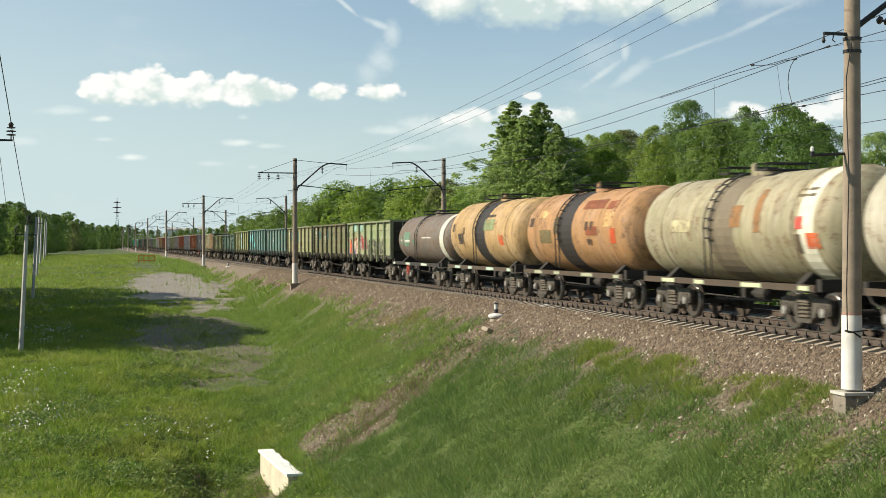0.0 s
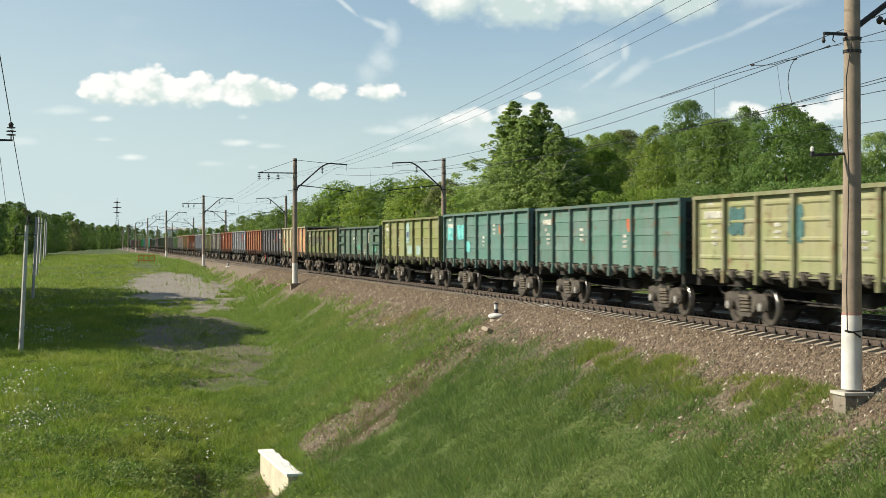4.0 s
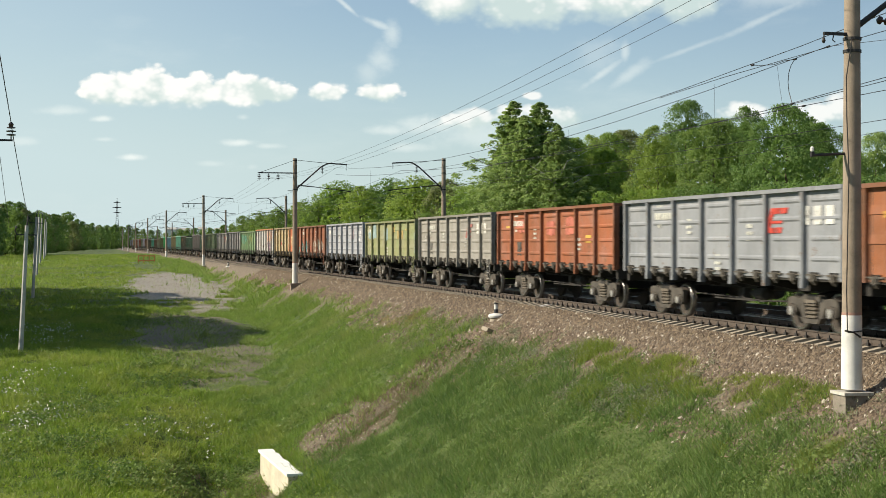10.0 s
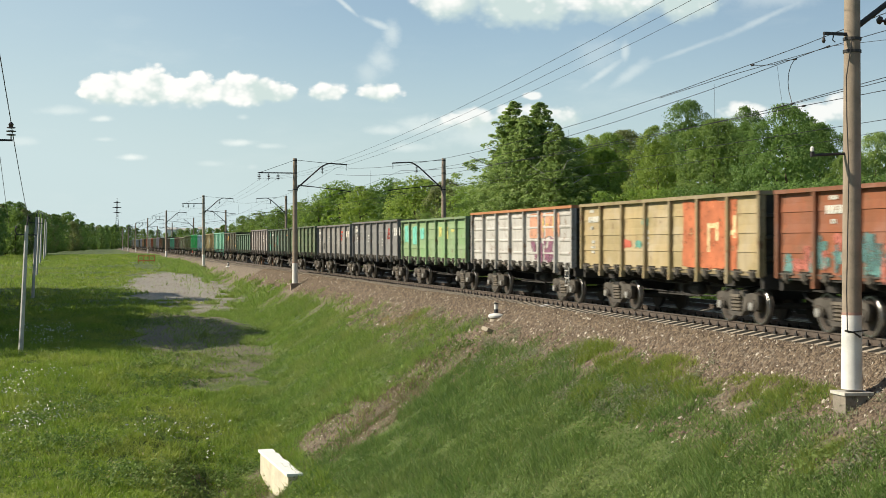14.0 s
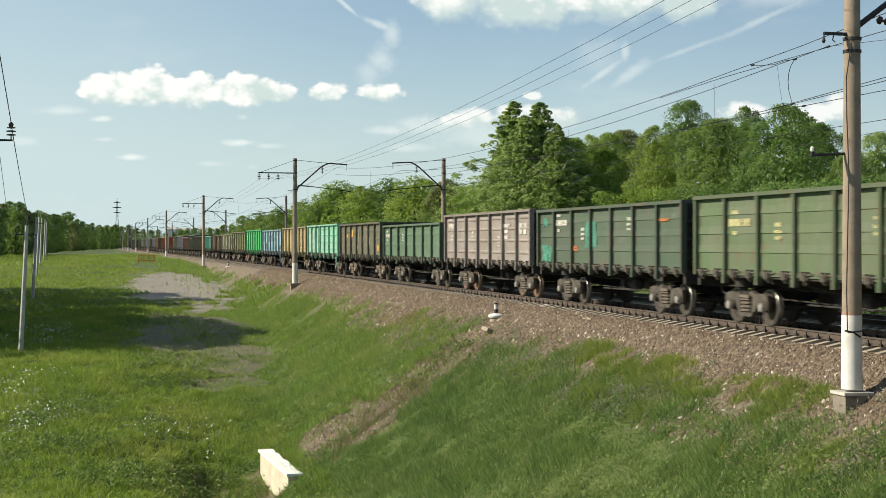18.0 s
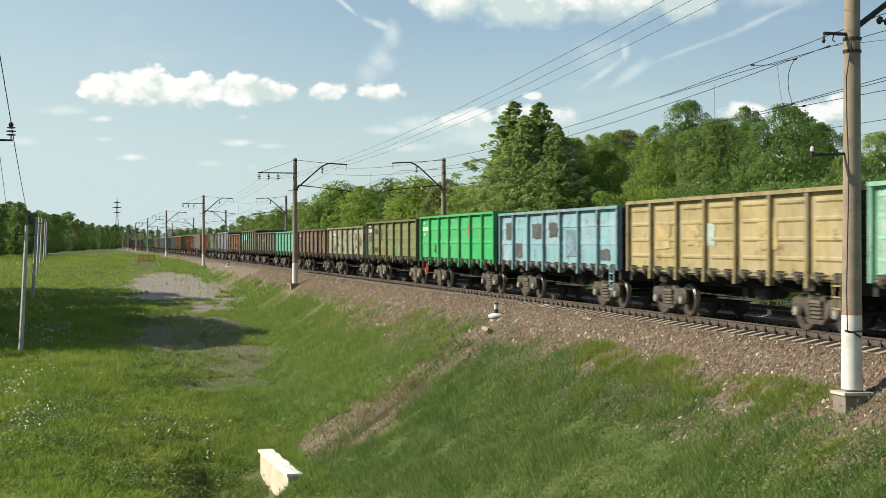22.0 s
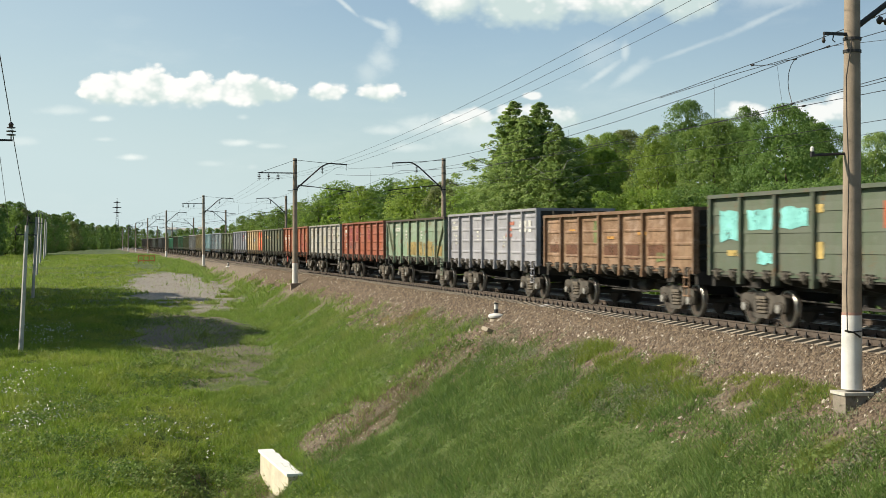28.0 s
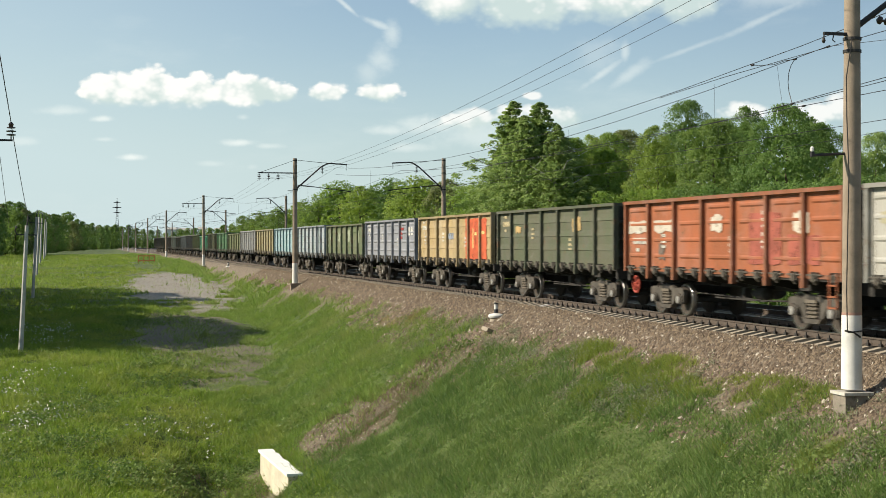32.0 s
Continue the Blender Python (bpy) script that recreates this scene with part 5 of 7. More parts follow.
TAIL = [("pale blue-grey", (172, 186, 196)), ("pale blue", (155, 192, 204)), ("sandy olive", (172, 160, 110)), ("pale grey", (178, 182, 180)),
        ("olive", (130, 136, 88)), ("mid-green", (100, 150, 105)), ("dark olive", (100, 104, 74)), ("bright mint", (96, 190, 148)), ("olive", (122, 130, 84)),
        ("dark grey", (100, 104, 104)), ("pale grey", (150, 158, 158)), ("dark olive-grey", (90, 92, 78)), ("pale grey-green", (160, 170, 155)),
        ("dark brown-grey", (92, 86, 74)), ("dark olive", (98, 100, 76)), ("dark grey-green", (84, 92, 80)), ("dark grey", (88, 90, 86)), ("dark olive", (92, 94, 74))]
for i, (word, rgb) in enumerate(TAIL):
    gondola(47 + i, rgb, ("pressed", "seamed", "flat")[i % 3], word, "far back in the train", 0.25, 0.35)


UNDER = ("underframe", "bogie", "wheelset", "coupler", "brake_gear", "brake_handwheel", "step_ladder", "hatch_lock", "hatch_fittings", "side_sill")


def set_heights():
    """Raises or lowers each wagon's walls with all that is painted on them."""
    for w, more in bodies:
        if not more:
            continue
        k = (TOP + more - SILL) / (TOP - SILL)
        lift = Matrix.Translation((0, 0, SILL * (1 - k))) @ Matrix.Diagonal((1, 1, k, 1))
        for ob in w.children:
            kind = ob.name.split(".")[0]
            if kind == "top_rim":
                ob.matrix_basis = Matrix.Translation((0, 0, more)) @ ob.matrix_basis
            elif kind not in UNDER:
                ob.matrix_basis = lift @ ob.matrix_basis


set_heights()


# ---- the tank wagons ahead of them ----
TANK = 12.02
AXIS_Z, TANK_R, TANK_H = 2.585, 1.485, 5.40


def barrel_mesh(long):
    b = Build()
    prof = [(0.05, -TANK_H - 0.42), (0.55, -TANK_H - 0.38), (1.0, -TANK_H - 0.24), (1.31, -TANK_H - 0.05), (1.44, -TANK_H + 0.14), (TANK_R, -TANK_H + 0.36)]
    prof += [(TANK_R, y) for y in (-3.6, -1.8, 0.0, 1.8, 3.6)]
    prof += [(r, -h) for r, h in reversed(prof[:6])]
    b.lathe([(r, h * long) for r, h in prof], "y", (0, 0, AXIS_Z), 40)
    return b.mesh("barrel", True)


def hoop_mesh(y0, y1, r):
    b = Build()
    n = 40
    rings = []
    for rr, y in ((r - 0.01, y0), (r, y0), (r, y1), (r - 0.01, y1)):
        rings.append(b.ring([(rr * math.sin(2 * math.pi * j / n), y, AXIS_Z + rr * math.cos(2 * math.pi * j / n)) for j in range(n)]))
    for p, q in zip(rings, rings[1:] + rings[:1]):
        b.bridge(p, q)
    return b


def tank_frame_mesh():
    b = Build()
    b.box(-0.25, 0.25, -5.4, 5.4, 0.90, 1.22)
    for s in (-1, 1):
        b.box(-1.45, 1.45, s * 5.2 - 0.1, s * 5.2 + 0.1, 1.0, 1.3)
    for y in (-3.9, 3.9):
        b.prism([(-1.3, 1.05), (1.3, 1.05), (1.25, 1.16), (0.85, 1.52), (0.7, 1.36), (-0.7, 1.36), (-0.85, 1.52), (-1.25, 1.16)], "y", y - 0.14, y + 0.14)
    return b.mesh("tank_frame")


def tank_ladder():
    b = Build()
    for y in (-0.2, 0.2):
        pts = [((TANK_R + 0.09) * -math.sin(a), y, AXIS_Z + (TANK_R + 0.09) * math.cos(a)) for a in np.linspace(0.25, 1.75, 9)]
        pts.append((-1.5, y, 1.25))
        b.tube(pts, 0.025, 5)
    for a in np.linspace(0.35, 1.75, 9):
        c = ((TANK_R + 0.09) * -math.sin(a), AXIS_Z + (TANK_R + 0.09) * math.cos(a))
        b.tube([(c[0], -0.22, c[1]), (c[0], 0.22, c[1])], 0.022, 5)
    return b.mesh("side_ladder")


def dome_mesh():
    b = Build()
    b.lathe([(0.42, -0.1), (0.42, 0.06), (0.38, 0.10), (0.1, 0.13)], "z", (0, 0, AXIS_Z + TANK_R), 18)
    b.lathe([(0.1, 0.0), (0.1, 0.3), (0.04, 0.34)], "z", (0, 0.8, AXIS_Z + TANK_R), 8)
    return b.mesh("filling_dome", True)


def walkway_mesh():
    b = Build()
    z = AXIS_Z + TANK_R + 0.03
    b.box(-0.75, 0.75, -1.3, -0.75, z, z + 0.05)
    for y in (-1.3, -0.75):
        for x in (-0.75, 0.75):
            b.tube([(x, y, z), (x, y, z + 0.2)], 0.02, 5)
        b.tube([(-0.75, y, z + 0.2), (0.75, y, z + 0.2)], 0.02, 5)
    return b.mesh("top_walkway")


SMALLER = Matrix.Translation((0, 0, 1.155 * 0.14)) @ Matrix.Diagonal((0.86, 1.0, 0.86, 1.0))


def tank_wagon(n, rgb, colour, note, band=None, beam=(170, 190, 165), wear=0.3, ends=None, long=1.0, shift=0.0, belt_at=0.0):
    front = START - 2 * HALF - (RODE - 2 * HALF) / 2
    centre = (front - 5.45 if n == 0 else front - 10.9 - TANK * (n - 0.5)) + shift
    short = n == 0
    w = thing("tank_wagon", colour + " steel tank wagon " + note, "tank wagon", group="tank wagons of the freight train")
    w.matrix_basis = place(centre)
    moving.append((w, centre))
    mat = paint(lin(*rgb), wear + 0.1, 0.9, "tank_paint")
    part("barrel", shared("barrel%g" % long, lambda: barrel_mesh(long)), mat, w)
    part("tank_frame", shared("tframe", tank_frame_mesh), M_UNDER, w)
    side = flat_paint(beam)
    for s in (-1, 1):
        bm = Build()
        bm.box(s * 1.46 - 0.06, s * 1.46 + 0.06, -5.1, 5.1, 1.00, 1.16)
        part("side_beam", bm, M_UNDER if short else flat_paint((78, 66, 54)), w)
    for y, wd in ((4.85, 0.5), (1.6, 0.9), (-2.0, 1.2)) if short else ((-4.6, 0.5), (-1.9, 1.1), (1.2, 0.6), (3.3, 0.9)):
        part("beam_stripe", Build().box(-1.535, -1.515, y - wd / 2, y + wd / 2, 1.02, 1.13), side, w, "pale paint stripe along the beam")
    for y in (-3.9, 3.9):
        bogie(w, y * (0.88 if short else 1.0))
        belt = shared("belt%g" % y, lambda: hoop_mesh(y - 0.06, y + 0.06, TANK_R + 0.016).mesh("tank_strap"))
        if y > 0 or not short:
            part("tank_strap", belt, mat, w)
    if band:
        part("painted_band", shared("band", lambda: hoop_mesh(-0.75, 0.75, TANK_R + 0.008).mesh("painted_band")), flat_paint(band), w, "dark spill band round the middle", at=(0, belt_at, 0))
    if ends:
        part("end_band", shared("eb", lambda: hoop_mesh(-TANK_H + 0.42, -TANK_H + 1.15, TANK_R + 0.007).mesh("end_band")), flat_paint(ends), w, "pale painted end of the barrel", at=(0, 0.05 if short else 0.0, 0))
    part("side_ladder", shared("tladder", tank_ladder), M_STEEL, w, at=(0, 0.62 + belt_at, 0))
    part("filling_dome", shared("dome", dome_mesh), mat, w)
    part("top_walkway", shared("tway", walkway_mesh), M_STEEL, w)
    part("top_walkway", shared("tway", walkway_mesh), M_STEEL, w, at=(0, 2.2, 0))
    for s in (-1, 1):
        part("coupler", shared("coup", coupler_mesh), M_UNDER, w, at=pose(0, s * (5.0 if short else 5.5), 0, 0, 0, 0 if s > 0 else 180))
    part("brake_gear", shared("gear", gear_mesh), M_UNDER, w)
    if short:
        part("brake_handwheel", shared("hand", handwheel_mesh), M_RED, w, "red brake handwheel", at=(-1.50, 1.6, 0.80))
        for ob in w.children:
            if ob.name.split(".")[0] in ("barrel", "tank_strap", "end_band", "side_ladder", "filling_dome", "top_walkway"):
                ob.matrix_basis = SMALLER @ ob.matrix_basis
    return w


def tank_patch(w, name, rgb, items, label=""):
    """Painted plates that follow the round of the barrel: (along m, up share, length m, height m)."""
    r = TANK_R + 0.012
    for y, up, wd, h in items:
        a0 = math.acos(max(-1, min(1, up)))
        b = Build()
        rings = []
        for i in range(5):
            a = a0 + (i / 4 - 0.5) * h / r
            rings.append(b.ring([(-r * math.sin(a), y - wd / 2, AXIS_Z + r * math.cos(a)), (-r * math.sin(a), y + wd / 2, AXIS_Z + r * math.cos(a))]))
        for p, q in zip(rings, rings[1:]):
            b.bridge(p, q, False)
        ob = part(name, b, mark(rgb, 0.72), w, label)
        if w is moving[SHORT][0]:
            ob.matrix_basis = SMALLER


SHORT = len(moving)
T1 = tank_wagon(0, (132, 121, 112), "dark grey-brown", "with green and white patches", None, (190, 205, 185), 0.55, (205, 205, 190), long=0.95, shift=0.4)
tank_patch(T1, "repainted_patch", (120, 160, 135), [(4.1, -0.05, 0.45, 0.6), (2.9, 0.0, 1.3, 0.9), (1.3, -0.1, 0.6, 0.3)])
tank_patch(T1, "marking_bar", (225, 225, 215), [(-1.5, 0.05, 1.9, 0.08), (2.8, -0.08, 1.2, 0.16), (4.1, -0.05, 0.35, 0.12)])
T2 = tank_wagon(1, (222, 180, 112), "cream-yellow", "with a black middle band", (44, 42, 42), (175, 200, 185), 0.25, long=0.92, belt_at=-0.2)
tank_patch(T2, "repainted_patch", (150, 165, 120), [(-1.5, 0.25, 1.5, 0.5)])
tank_patch(T2, "hazard_plate", (225, 95, 50), [(-3.3, -0.2, 0.6, 0.42)], "orange hazard plate")
tank_patch(T2, "marking_bar", (70, 62, 55), [(-1.4, 0.5, 1.3, 0.13), (2.9, -0.15, 0.9, 0.5), (4.2, 0.2, 0.3, 0.4), (2.4, 0.1, 0.3, 0.3)])
T3 = tank_wagon(2, (216, 158, 92), "orange-yellow", "with a black middle band and rusty stains", (46, 42, 40), (165, 170, 145), 0.35, long=0.93, shift=0.35, belt_at=0.5)
tank_patch(T3, "repainted_patch", (120, 112, 78), [(2.6, -0.12, 1.3, 0.5), (1.5, 0.15, 0.4, 0.6)])
tank_patch(T3, "rust_patch", (150, 85, 55), [(-1.9, 0.62, 2.0, 0.4), (-3.6, 0.58, 0.9, 0.34), (-2.2, 0.0, 1.1, 0.3)])
tank_patch(T3, "hazard_plate", (228, 95, 48), [(-4.1, -0.12, 0.6, 0.5)], "orange hazard plate")
tank_patch(T3, "marking_bar", (80, 64, 50), [(-1.7, 0.12, 0.3, 0.3), (-2.2, 0.12, 0.3, 0.3), (-2.0, -0.25, 0.5, 0.2), (4.3, 0.25, 0.5, 0.35)])
tank_patch(T3, "pale_patch", (230, 190, 130), [(-3.7, 0.25, 0.8, 0.5), (3.1, 0.45, 0.8, 0.3)])
T4 = tank_wagon(3, (190, 180, 142), "dusty beige", "with brown streaks and a pale end", (120, 110, 92), (195, 205, 170), 0.35, (216, 214, 196), shift=0.35)
tank_patch(T4, "rust_patch", (170, 125, 80), [(-2.1, 0.3, 0.35, 1.2), (-0.9, 0.2, 0.6, 0.6)])
tank_patch(T4, "warning_plate", (215, 85, 75), [(-4.3, 0.05, 0.35, 0.32)], "red warning plate")
tank_patch(T4, "hazard_plate", (230, 110, 60), [(-4.9, -0.25, 0.6, 0.4)], "orange hazard plate")
tank_patch(T4, "marking_bar", (110, 95, 75), [(-4.4, 0.5, 0.8, 0.08), (-4.4, 0.6, 0.8, 0.08), (-4.2, -0.3, 0.3, 0.5)])
tank_patch(T4, "pale_patch", (214, 205, 165), [(2.5, 0.05, 1.3, 0.35)])
T5 = tank_wagon(4, (212, 205, 182), "cream-white", "leading the visible cars", (95, 125, 110), (150, 120, 85), 0.2)
tank_patch(T5, "repainted_patch", (110, 140, 120), [(3.2, 0.2, 1.2, 1.8)])


# ---- overhead line ----
def pole_mesh(z0, z1, r0, r1, base=-0.8, height=9.25, sides=14):
    b = Build()
    ra = r0 + (r1 - r0) * (z0 - base) / height
    rb = r0 + (r1 - r0) * (z1 - base) / height
    b.lathe([(ra, z0), (rb, z1)], "z", (0, 0, 0), sides)
    return b.mesh("shaft", True)


def insulator(b, x, y, z, n=4, r=0.09, step=0.09):
    """A string of bells hanging down from z."""
    b.tube([(x, y, z), (x, y, z - step * (n + 1.5))], 0.018, 5)
    for i in range(n):
        b.lathe([(0.03, -0.01), (r, -0.05), (r * 0.9, -0.07), (0.03, -0.02)], "z", (x, y, z - step * (i + 1) + 0.03), 8)


def tilted_insulator(b, p, q, n=5, r=0.085):
    p, q = Vector(p), Vector(q)
    pts, rad = [], []
    for i in range(n):
        for t, rr in ((0.1, 0.03), (0.35, r), (0.6, r), (0.85, 0.03)):
            pts.append(p.lerp(q, (i + t) / n))
            rad.append(rr)
    b.tube(pts, rad, 8)


def catenary_pole(x, y, side, feeders, far=False):
    """A round concrete mast; side +1 reaches out to the east, -1 to the west."""
    t = thing("catenary_pole", "round concrete overhead-line pole with a whitewashed foot" if not far else "concrete overhead-line pole behind the tracks", "utility pole", at=(x, y, 0), group="overhead line poles")
    top = 8.45
    base = -0.8
    shaft = part("shaft", shared("shaft", lambda: pole_mesh(0.76, top, 0.205, 0.15)), M_CONCRETE, t)
    part("whitewashed_foot", shared("foot", lambda: pole_mesh(base, 0.70, 0.212, 0.157)), M_WHITEWASH, t, "whitewashed lower part")
    part("painted_band", shared("pband", lambda: pole_mesh(0.70, 0.76, 0.21, 0.155)), M_PINK, t)
    f = Build()
    f.prism([(-0.34, -0.30), (0.34, -0.30), (0.34, 0.30), (-0.34, 0.30)], "z", -2.0, -0.82)
    f.prism([(-0.40, -0.36), (0.40, -0.36), (0.40, 0.36), (-0.40, 0.36)], "z", -0.90, -0.80)
    part("foundation", f, M_CONCRETE, t, "concrete footing block")
    s = side
    br = Build()
    br.tube([(0.1 * s, 0, 6.20), (1.9 * s, 0, 7.80), (2.35 * s, 0, 8.06), (2.6 * s, 0, 8.12), (3.9 * s, 0, 8.04)], [0.055, 0.055, 0.055, 0.05, 0.045], 8)
    br.tube([(0, 0, 8.33), (2.0 * s, 0, 8.16), (3.6 * s, 0, 8.10)], 0.018, 5)
    br.tube([(3.85 * s, 0, 8.04), (3.85 * s, 0, 7.62)], 0.02, 5)
    br.tube([(0.15 * s, 0, 6.0), (0.25 * s, 0, 6.5)], 0.035, 5)
    part("bracket_arm", br, M_STEEL, t, "bent steel cantilever arm")
    st = Build()
    st.tube([(0.1 * s, 0, 6.48), (0.9 * s, 0, 6.40)], 0.02, 5)
    st.tube([(1.2 * s, 0, 6.38), (4.2 * s, 0, 6.04)], 0.035, 6)
    st.tube([(4.2 * s, 0, 6.04), (3.3 * s, 0, 5.88), (2.7 * s, 0, 5.76)], 0.02, 5)
    part("steady_arm", st, M_STEEL, t)
    ins = Build()
    tilted_insulator(ins, (0.45 * s, 0, 6.44), (1.2 * s, 0, 6.38), 5, 0.06)
    insulator(ins, 2.05 * s, 0, 7.86, 4, 0.09, 0.1)
    part("insulators", ins, M_INSUL, t)
    if feeders:
        arm = Build()
        arm.box(-2.75, 0.0, -0.04, 0.04, 7.32, 7.40)
        arm.tube([(-0.05, 0, 8.3), (-2.6, 0, 7.38)], 0.015, 5)
        part("short_arm", Build().box(-0.55, 0.1, -0.03, 0.03, 6.02, 6.07), M_STEEL, t)
        part("cross_arm", arm, M_STEEL, t, "cross arm for feeder wires")
        fi = Build()
        for dx in (-2.65, -1.95, -1.25):
            insulator(fi, dx, 0, 7.33, 3, 0.14, 0.12)
        part("insulators", fi, M_INSUL, t)
    col = Build()
    for z in (6.15, 7.36, 8.3):
        r = 0.205 + (0.15 - 0.205) * (z + 0.8) / 9.25 + 0.012
        col.lathe([(r, z - 0.04), (r, z + 0.04)], "z", (0, 0, 0), 12)
    part("clamps", col, M_STEEL, t)
    return t


NEAR_POLES = (24.8, 100.9, 181.5, 266.0, 346.0, 428.0, 502.0, 577.0)
FAR_POLES = (20.0, 98.1, 180.1, 260.0, 338.7, 423.2, 510.0)
for y in NEAR_POLES[1:]:
    catenary_pole(-3.2, y, 1, True)
for y in FAR_POLES:
    catenary_pole(7.45, y, -1, False, True)

# the nearest pole carries other fittings
P1 = thing("catenary_pole", "round concrete overhead-line pole with a whitewashed foot and earth wire", "utility pole", at=(-3.2, NEAR_POLES[0], 0), group="overhead line poles")
part("shaft", shared("shaft", lambda: None), M_CONCRETE, P1)
part("whitewashed_foot", shared("foot", lambda: None), M_WHITEWASH, P1, "whitewashed lower part")
part("painted_band", shared("pband", lambda: None), M_PINK, P1)
f = Build()
f.prism([(-0.29, -0.25), (0.26, -0.29), (0.30, 0.26), (-0.26, 0.29)], "z", -1.9, -0.90)
part("foundation", f, surface("mossy_footing", (0.24, 0.21, 0.17), 0.95, 0.3, 4.0, 40, 0, 0.5), P1, "worn concrete footing block")
part("footing_cap", Build().prism([(-0.33, -0.29), (0.30, -0.33), (0.34, 0.30), (-0.30, 0.33)], "z", -0.91, -0.85), surface("worn_whitewash", (0.50, 0.48, 0.43), 0.9, 0.25, 4.0, 40, 0.0, 0.4, (0.24, 0.21, 0.17), 0.5), P1, "worn whitewashed top of the footing")
b = Build()
b.tube([(0.1, 0, 6.55), (1.2, 0, 7.35), (2.2, 0, 7.85), (3.6, 0, 7.9)], 0.06, 8)
part("bracket_arm", b, M_STEEL, P1, "bent steel cantilever arm")
b = Build()
tilted_insulator(b, (0.55, 0, 6.72), (1.4, 0, 6.62))
part("insulators", b, M_INSUL, P1)
b = Build()
b.box(-0.66, 0.1, -0.06, 0.0, 6.36, 6.42)
b.tube([(-0.65, -0.03, 6.38), (-0.66, -0.03, 6.30)], 0.015, 6)
b.lathe([(0.02, 0.0), (0.04, 0.05), (0.025, 0.11)], "z", (-0.66, -0.03, 6.19), 8)
b.tube([(-0.44, -0.03, 6.36), (-0.46, -0.03, 6.26), (-0.40, -0.03, 6.22)], 0.012, 5)
for z in (6.05, 6.3):
    b.lathe([(0.185, z - 0.03), (0.185, z + 0.03)], "z", (0, 0, 0), 14)
b.tube([(-0.1, -0.17, 6.3), (-0.25, -0.2, 5.5), (-0.24, -0.2, 4.7), (-0.19, -0.2, 3.6), (-0.24, -0.2, 1.2), (-0.22, -0.2, 0.4)], 0.012, 5)
b.tube([(-0.22, -0.22, 0.36), (0.0, -0.23, 0.38), (0.23, -0.2, 0.4)], 0.014, 5)
b.tube([(-0.3, -0.24, 0.40), (-0.1, -0.24, 0.36), (0.05, -0.24, 0.26)], 0.02, 5)
part("clamps_and_earth_wire", b, M_STEEL, P1)
b = Build()
b.tube([(0.1, 0, 3.99), (-0.9, 0, 3.93)], [0.03, 0.035], 6)
b.box(-0.93, -0.86, -0.03, 0.03, 3.90, 4.0)
part("side_arm", b, M_STEEL, P1, "short side arm")
part("arm_insulator", Build().lathe([(0.02, 0), (0.04, 0.02), (0.035, 0.06), (0.04, 0.08), (0.015, 0.11)], "z", (-0.9, 0, 4.0), 8), M_WHITEWASH, P1, "white pin insulator")


def wire(points, r, name="wire", label="thin dark overhead wire", sag=0.0, group="overhead wires"):
    """A hung wire through support points."""
    b = Build()
    pts = []
    for p, q in zip(points, points[1:]):
        p, q = Vector(p), Vector(q)
        n = 10 if (q - p).length < 120 else 6
        for i in range(n):
            t = i / n
            c = p.lerp(q, t)
            c.z -= 4 * sag * t * (1 - t)
            pts.append(c)
    pts.append(Vector(points[-1]))
    b.tube(pts, r, 5)
    ob = part(name, b, M_WIRE)
    return tagged(ob, label, "wire", group)


ALL = (-50.0,) + NEAR_POLES
FALL = (-55.0,) + FAR_POLES
wire([(-0.1, y, 5.75) for y in ALL], 0.0094, "contact_wire", "taut contact wire above the near track")
wire([(-0.1, y, 7.77 if y == NEAR_POLES[0] else 7.8) for y in ALL], 0.0101, "messenger_wire", "sagging messenger wire above the near track", 1.24)
wire([(-0.15, 30.98, 7.12), (-0.15, NEAR_POLES[1], 7.3)], 0.0094, "messenger_wire", "second messenger wire above the near track", 1.1)
wire([(-0.12, -50.0, 8.1), (-0.12, 28.44, 7.14), (-0.12, 36.89, 7.03), (-0.10, 41.5, 6.90)], 0.0094, "messenger_wire", "upper feed wire spliced to the messenger")
wire([(-0.15, 30.98, 7.12), (-0.15, 28.44, 6.92), (-0.15, 10.0, 5.6)], 0.006, "stay_wire", "thin grey stay wire")
wire([(-0.1, 34.04, 5.83), (-0.1, 28.43, 6.05), (-0.1, 2.0, 7.1)], 0.0094, "contact_wire", "rising tail of the contact wire")
curl = [(33.2, 7.05), (33.8, 7.02), (34.5, 7.09), (35.02, 7.16)]
wire([(-0.12, y, z) for y, z in [(32.65, 7.02)] + curl], 0.010, "jumper_wire", "short jumper clamped between overhead wires")
wire([(-0.12, y, z) for y, z in ((32.65, 7.02), (32.86, 6.88), (32.98, 6.69), (33.02, 6.45), (32.97, 6.2), (32.8, 5.86))], 0.010, "jumper_wire", "bowed jumper between messenger and contact wire")
wire([(-0.12, 33.6, 6.95), (-0.12, 33.45, 6.3), (-0.12, 33.29, 5.81)], 0.0045, "dropper_wire", "thin dropper below the messenger wire")
for y, z in ((32.65, 7.02), (35.02, 7.16), (30.98, 7.12), (32.8, 5.86), (32.2, 5.74)):
    clamp = tagged(part("wire_clamp", Build().tube([(-0.12, y - 0.07, z), (-0.12, y + 0.07, z)], 0.028, 6), M_STEEL), "small dark clamp on the overhead wires", "clamp", "wire clamps")
wire([(4.2, y, 5.75) for y in FALL], 0.0094, "contact_wire", "taut contact wire above the far track")
wire([(4.2, y, 7.5) for y in FALL], 0.0109, "messenger_wire", "sagging messenger wire above the far track", 1.0)
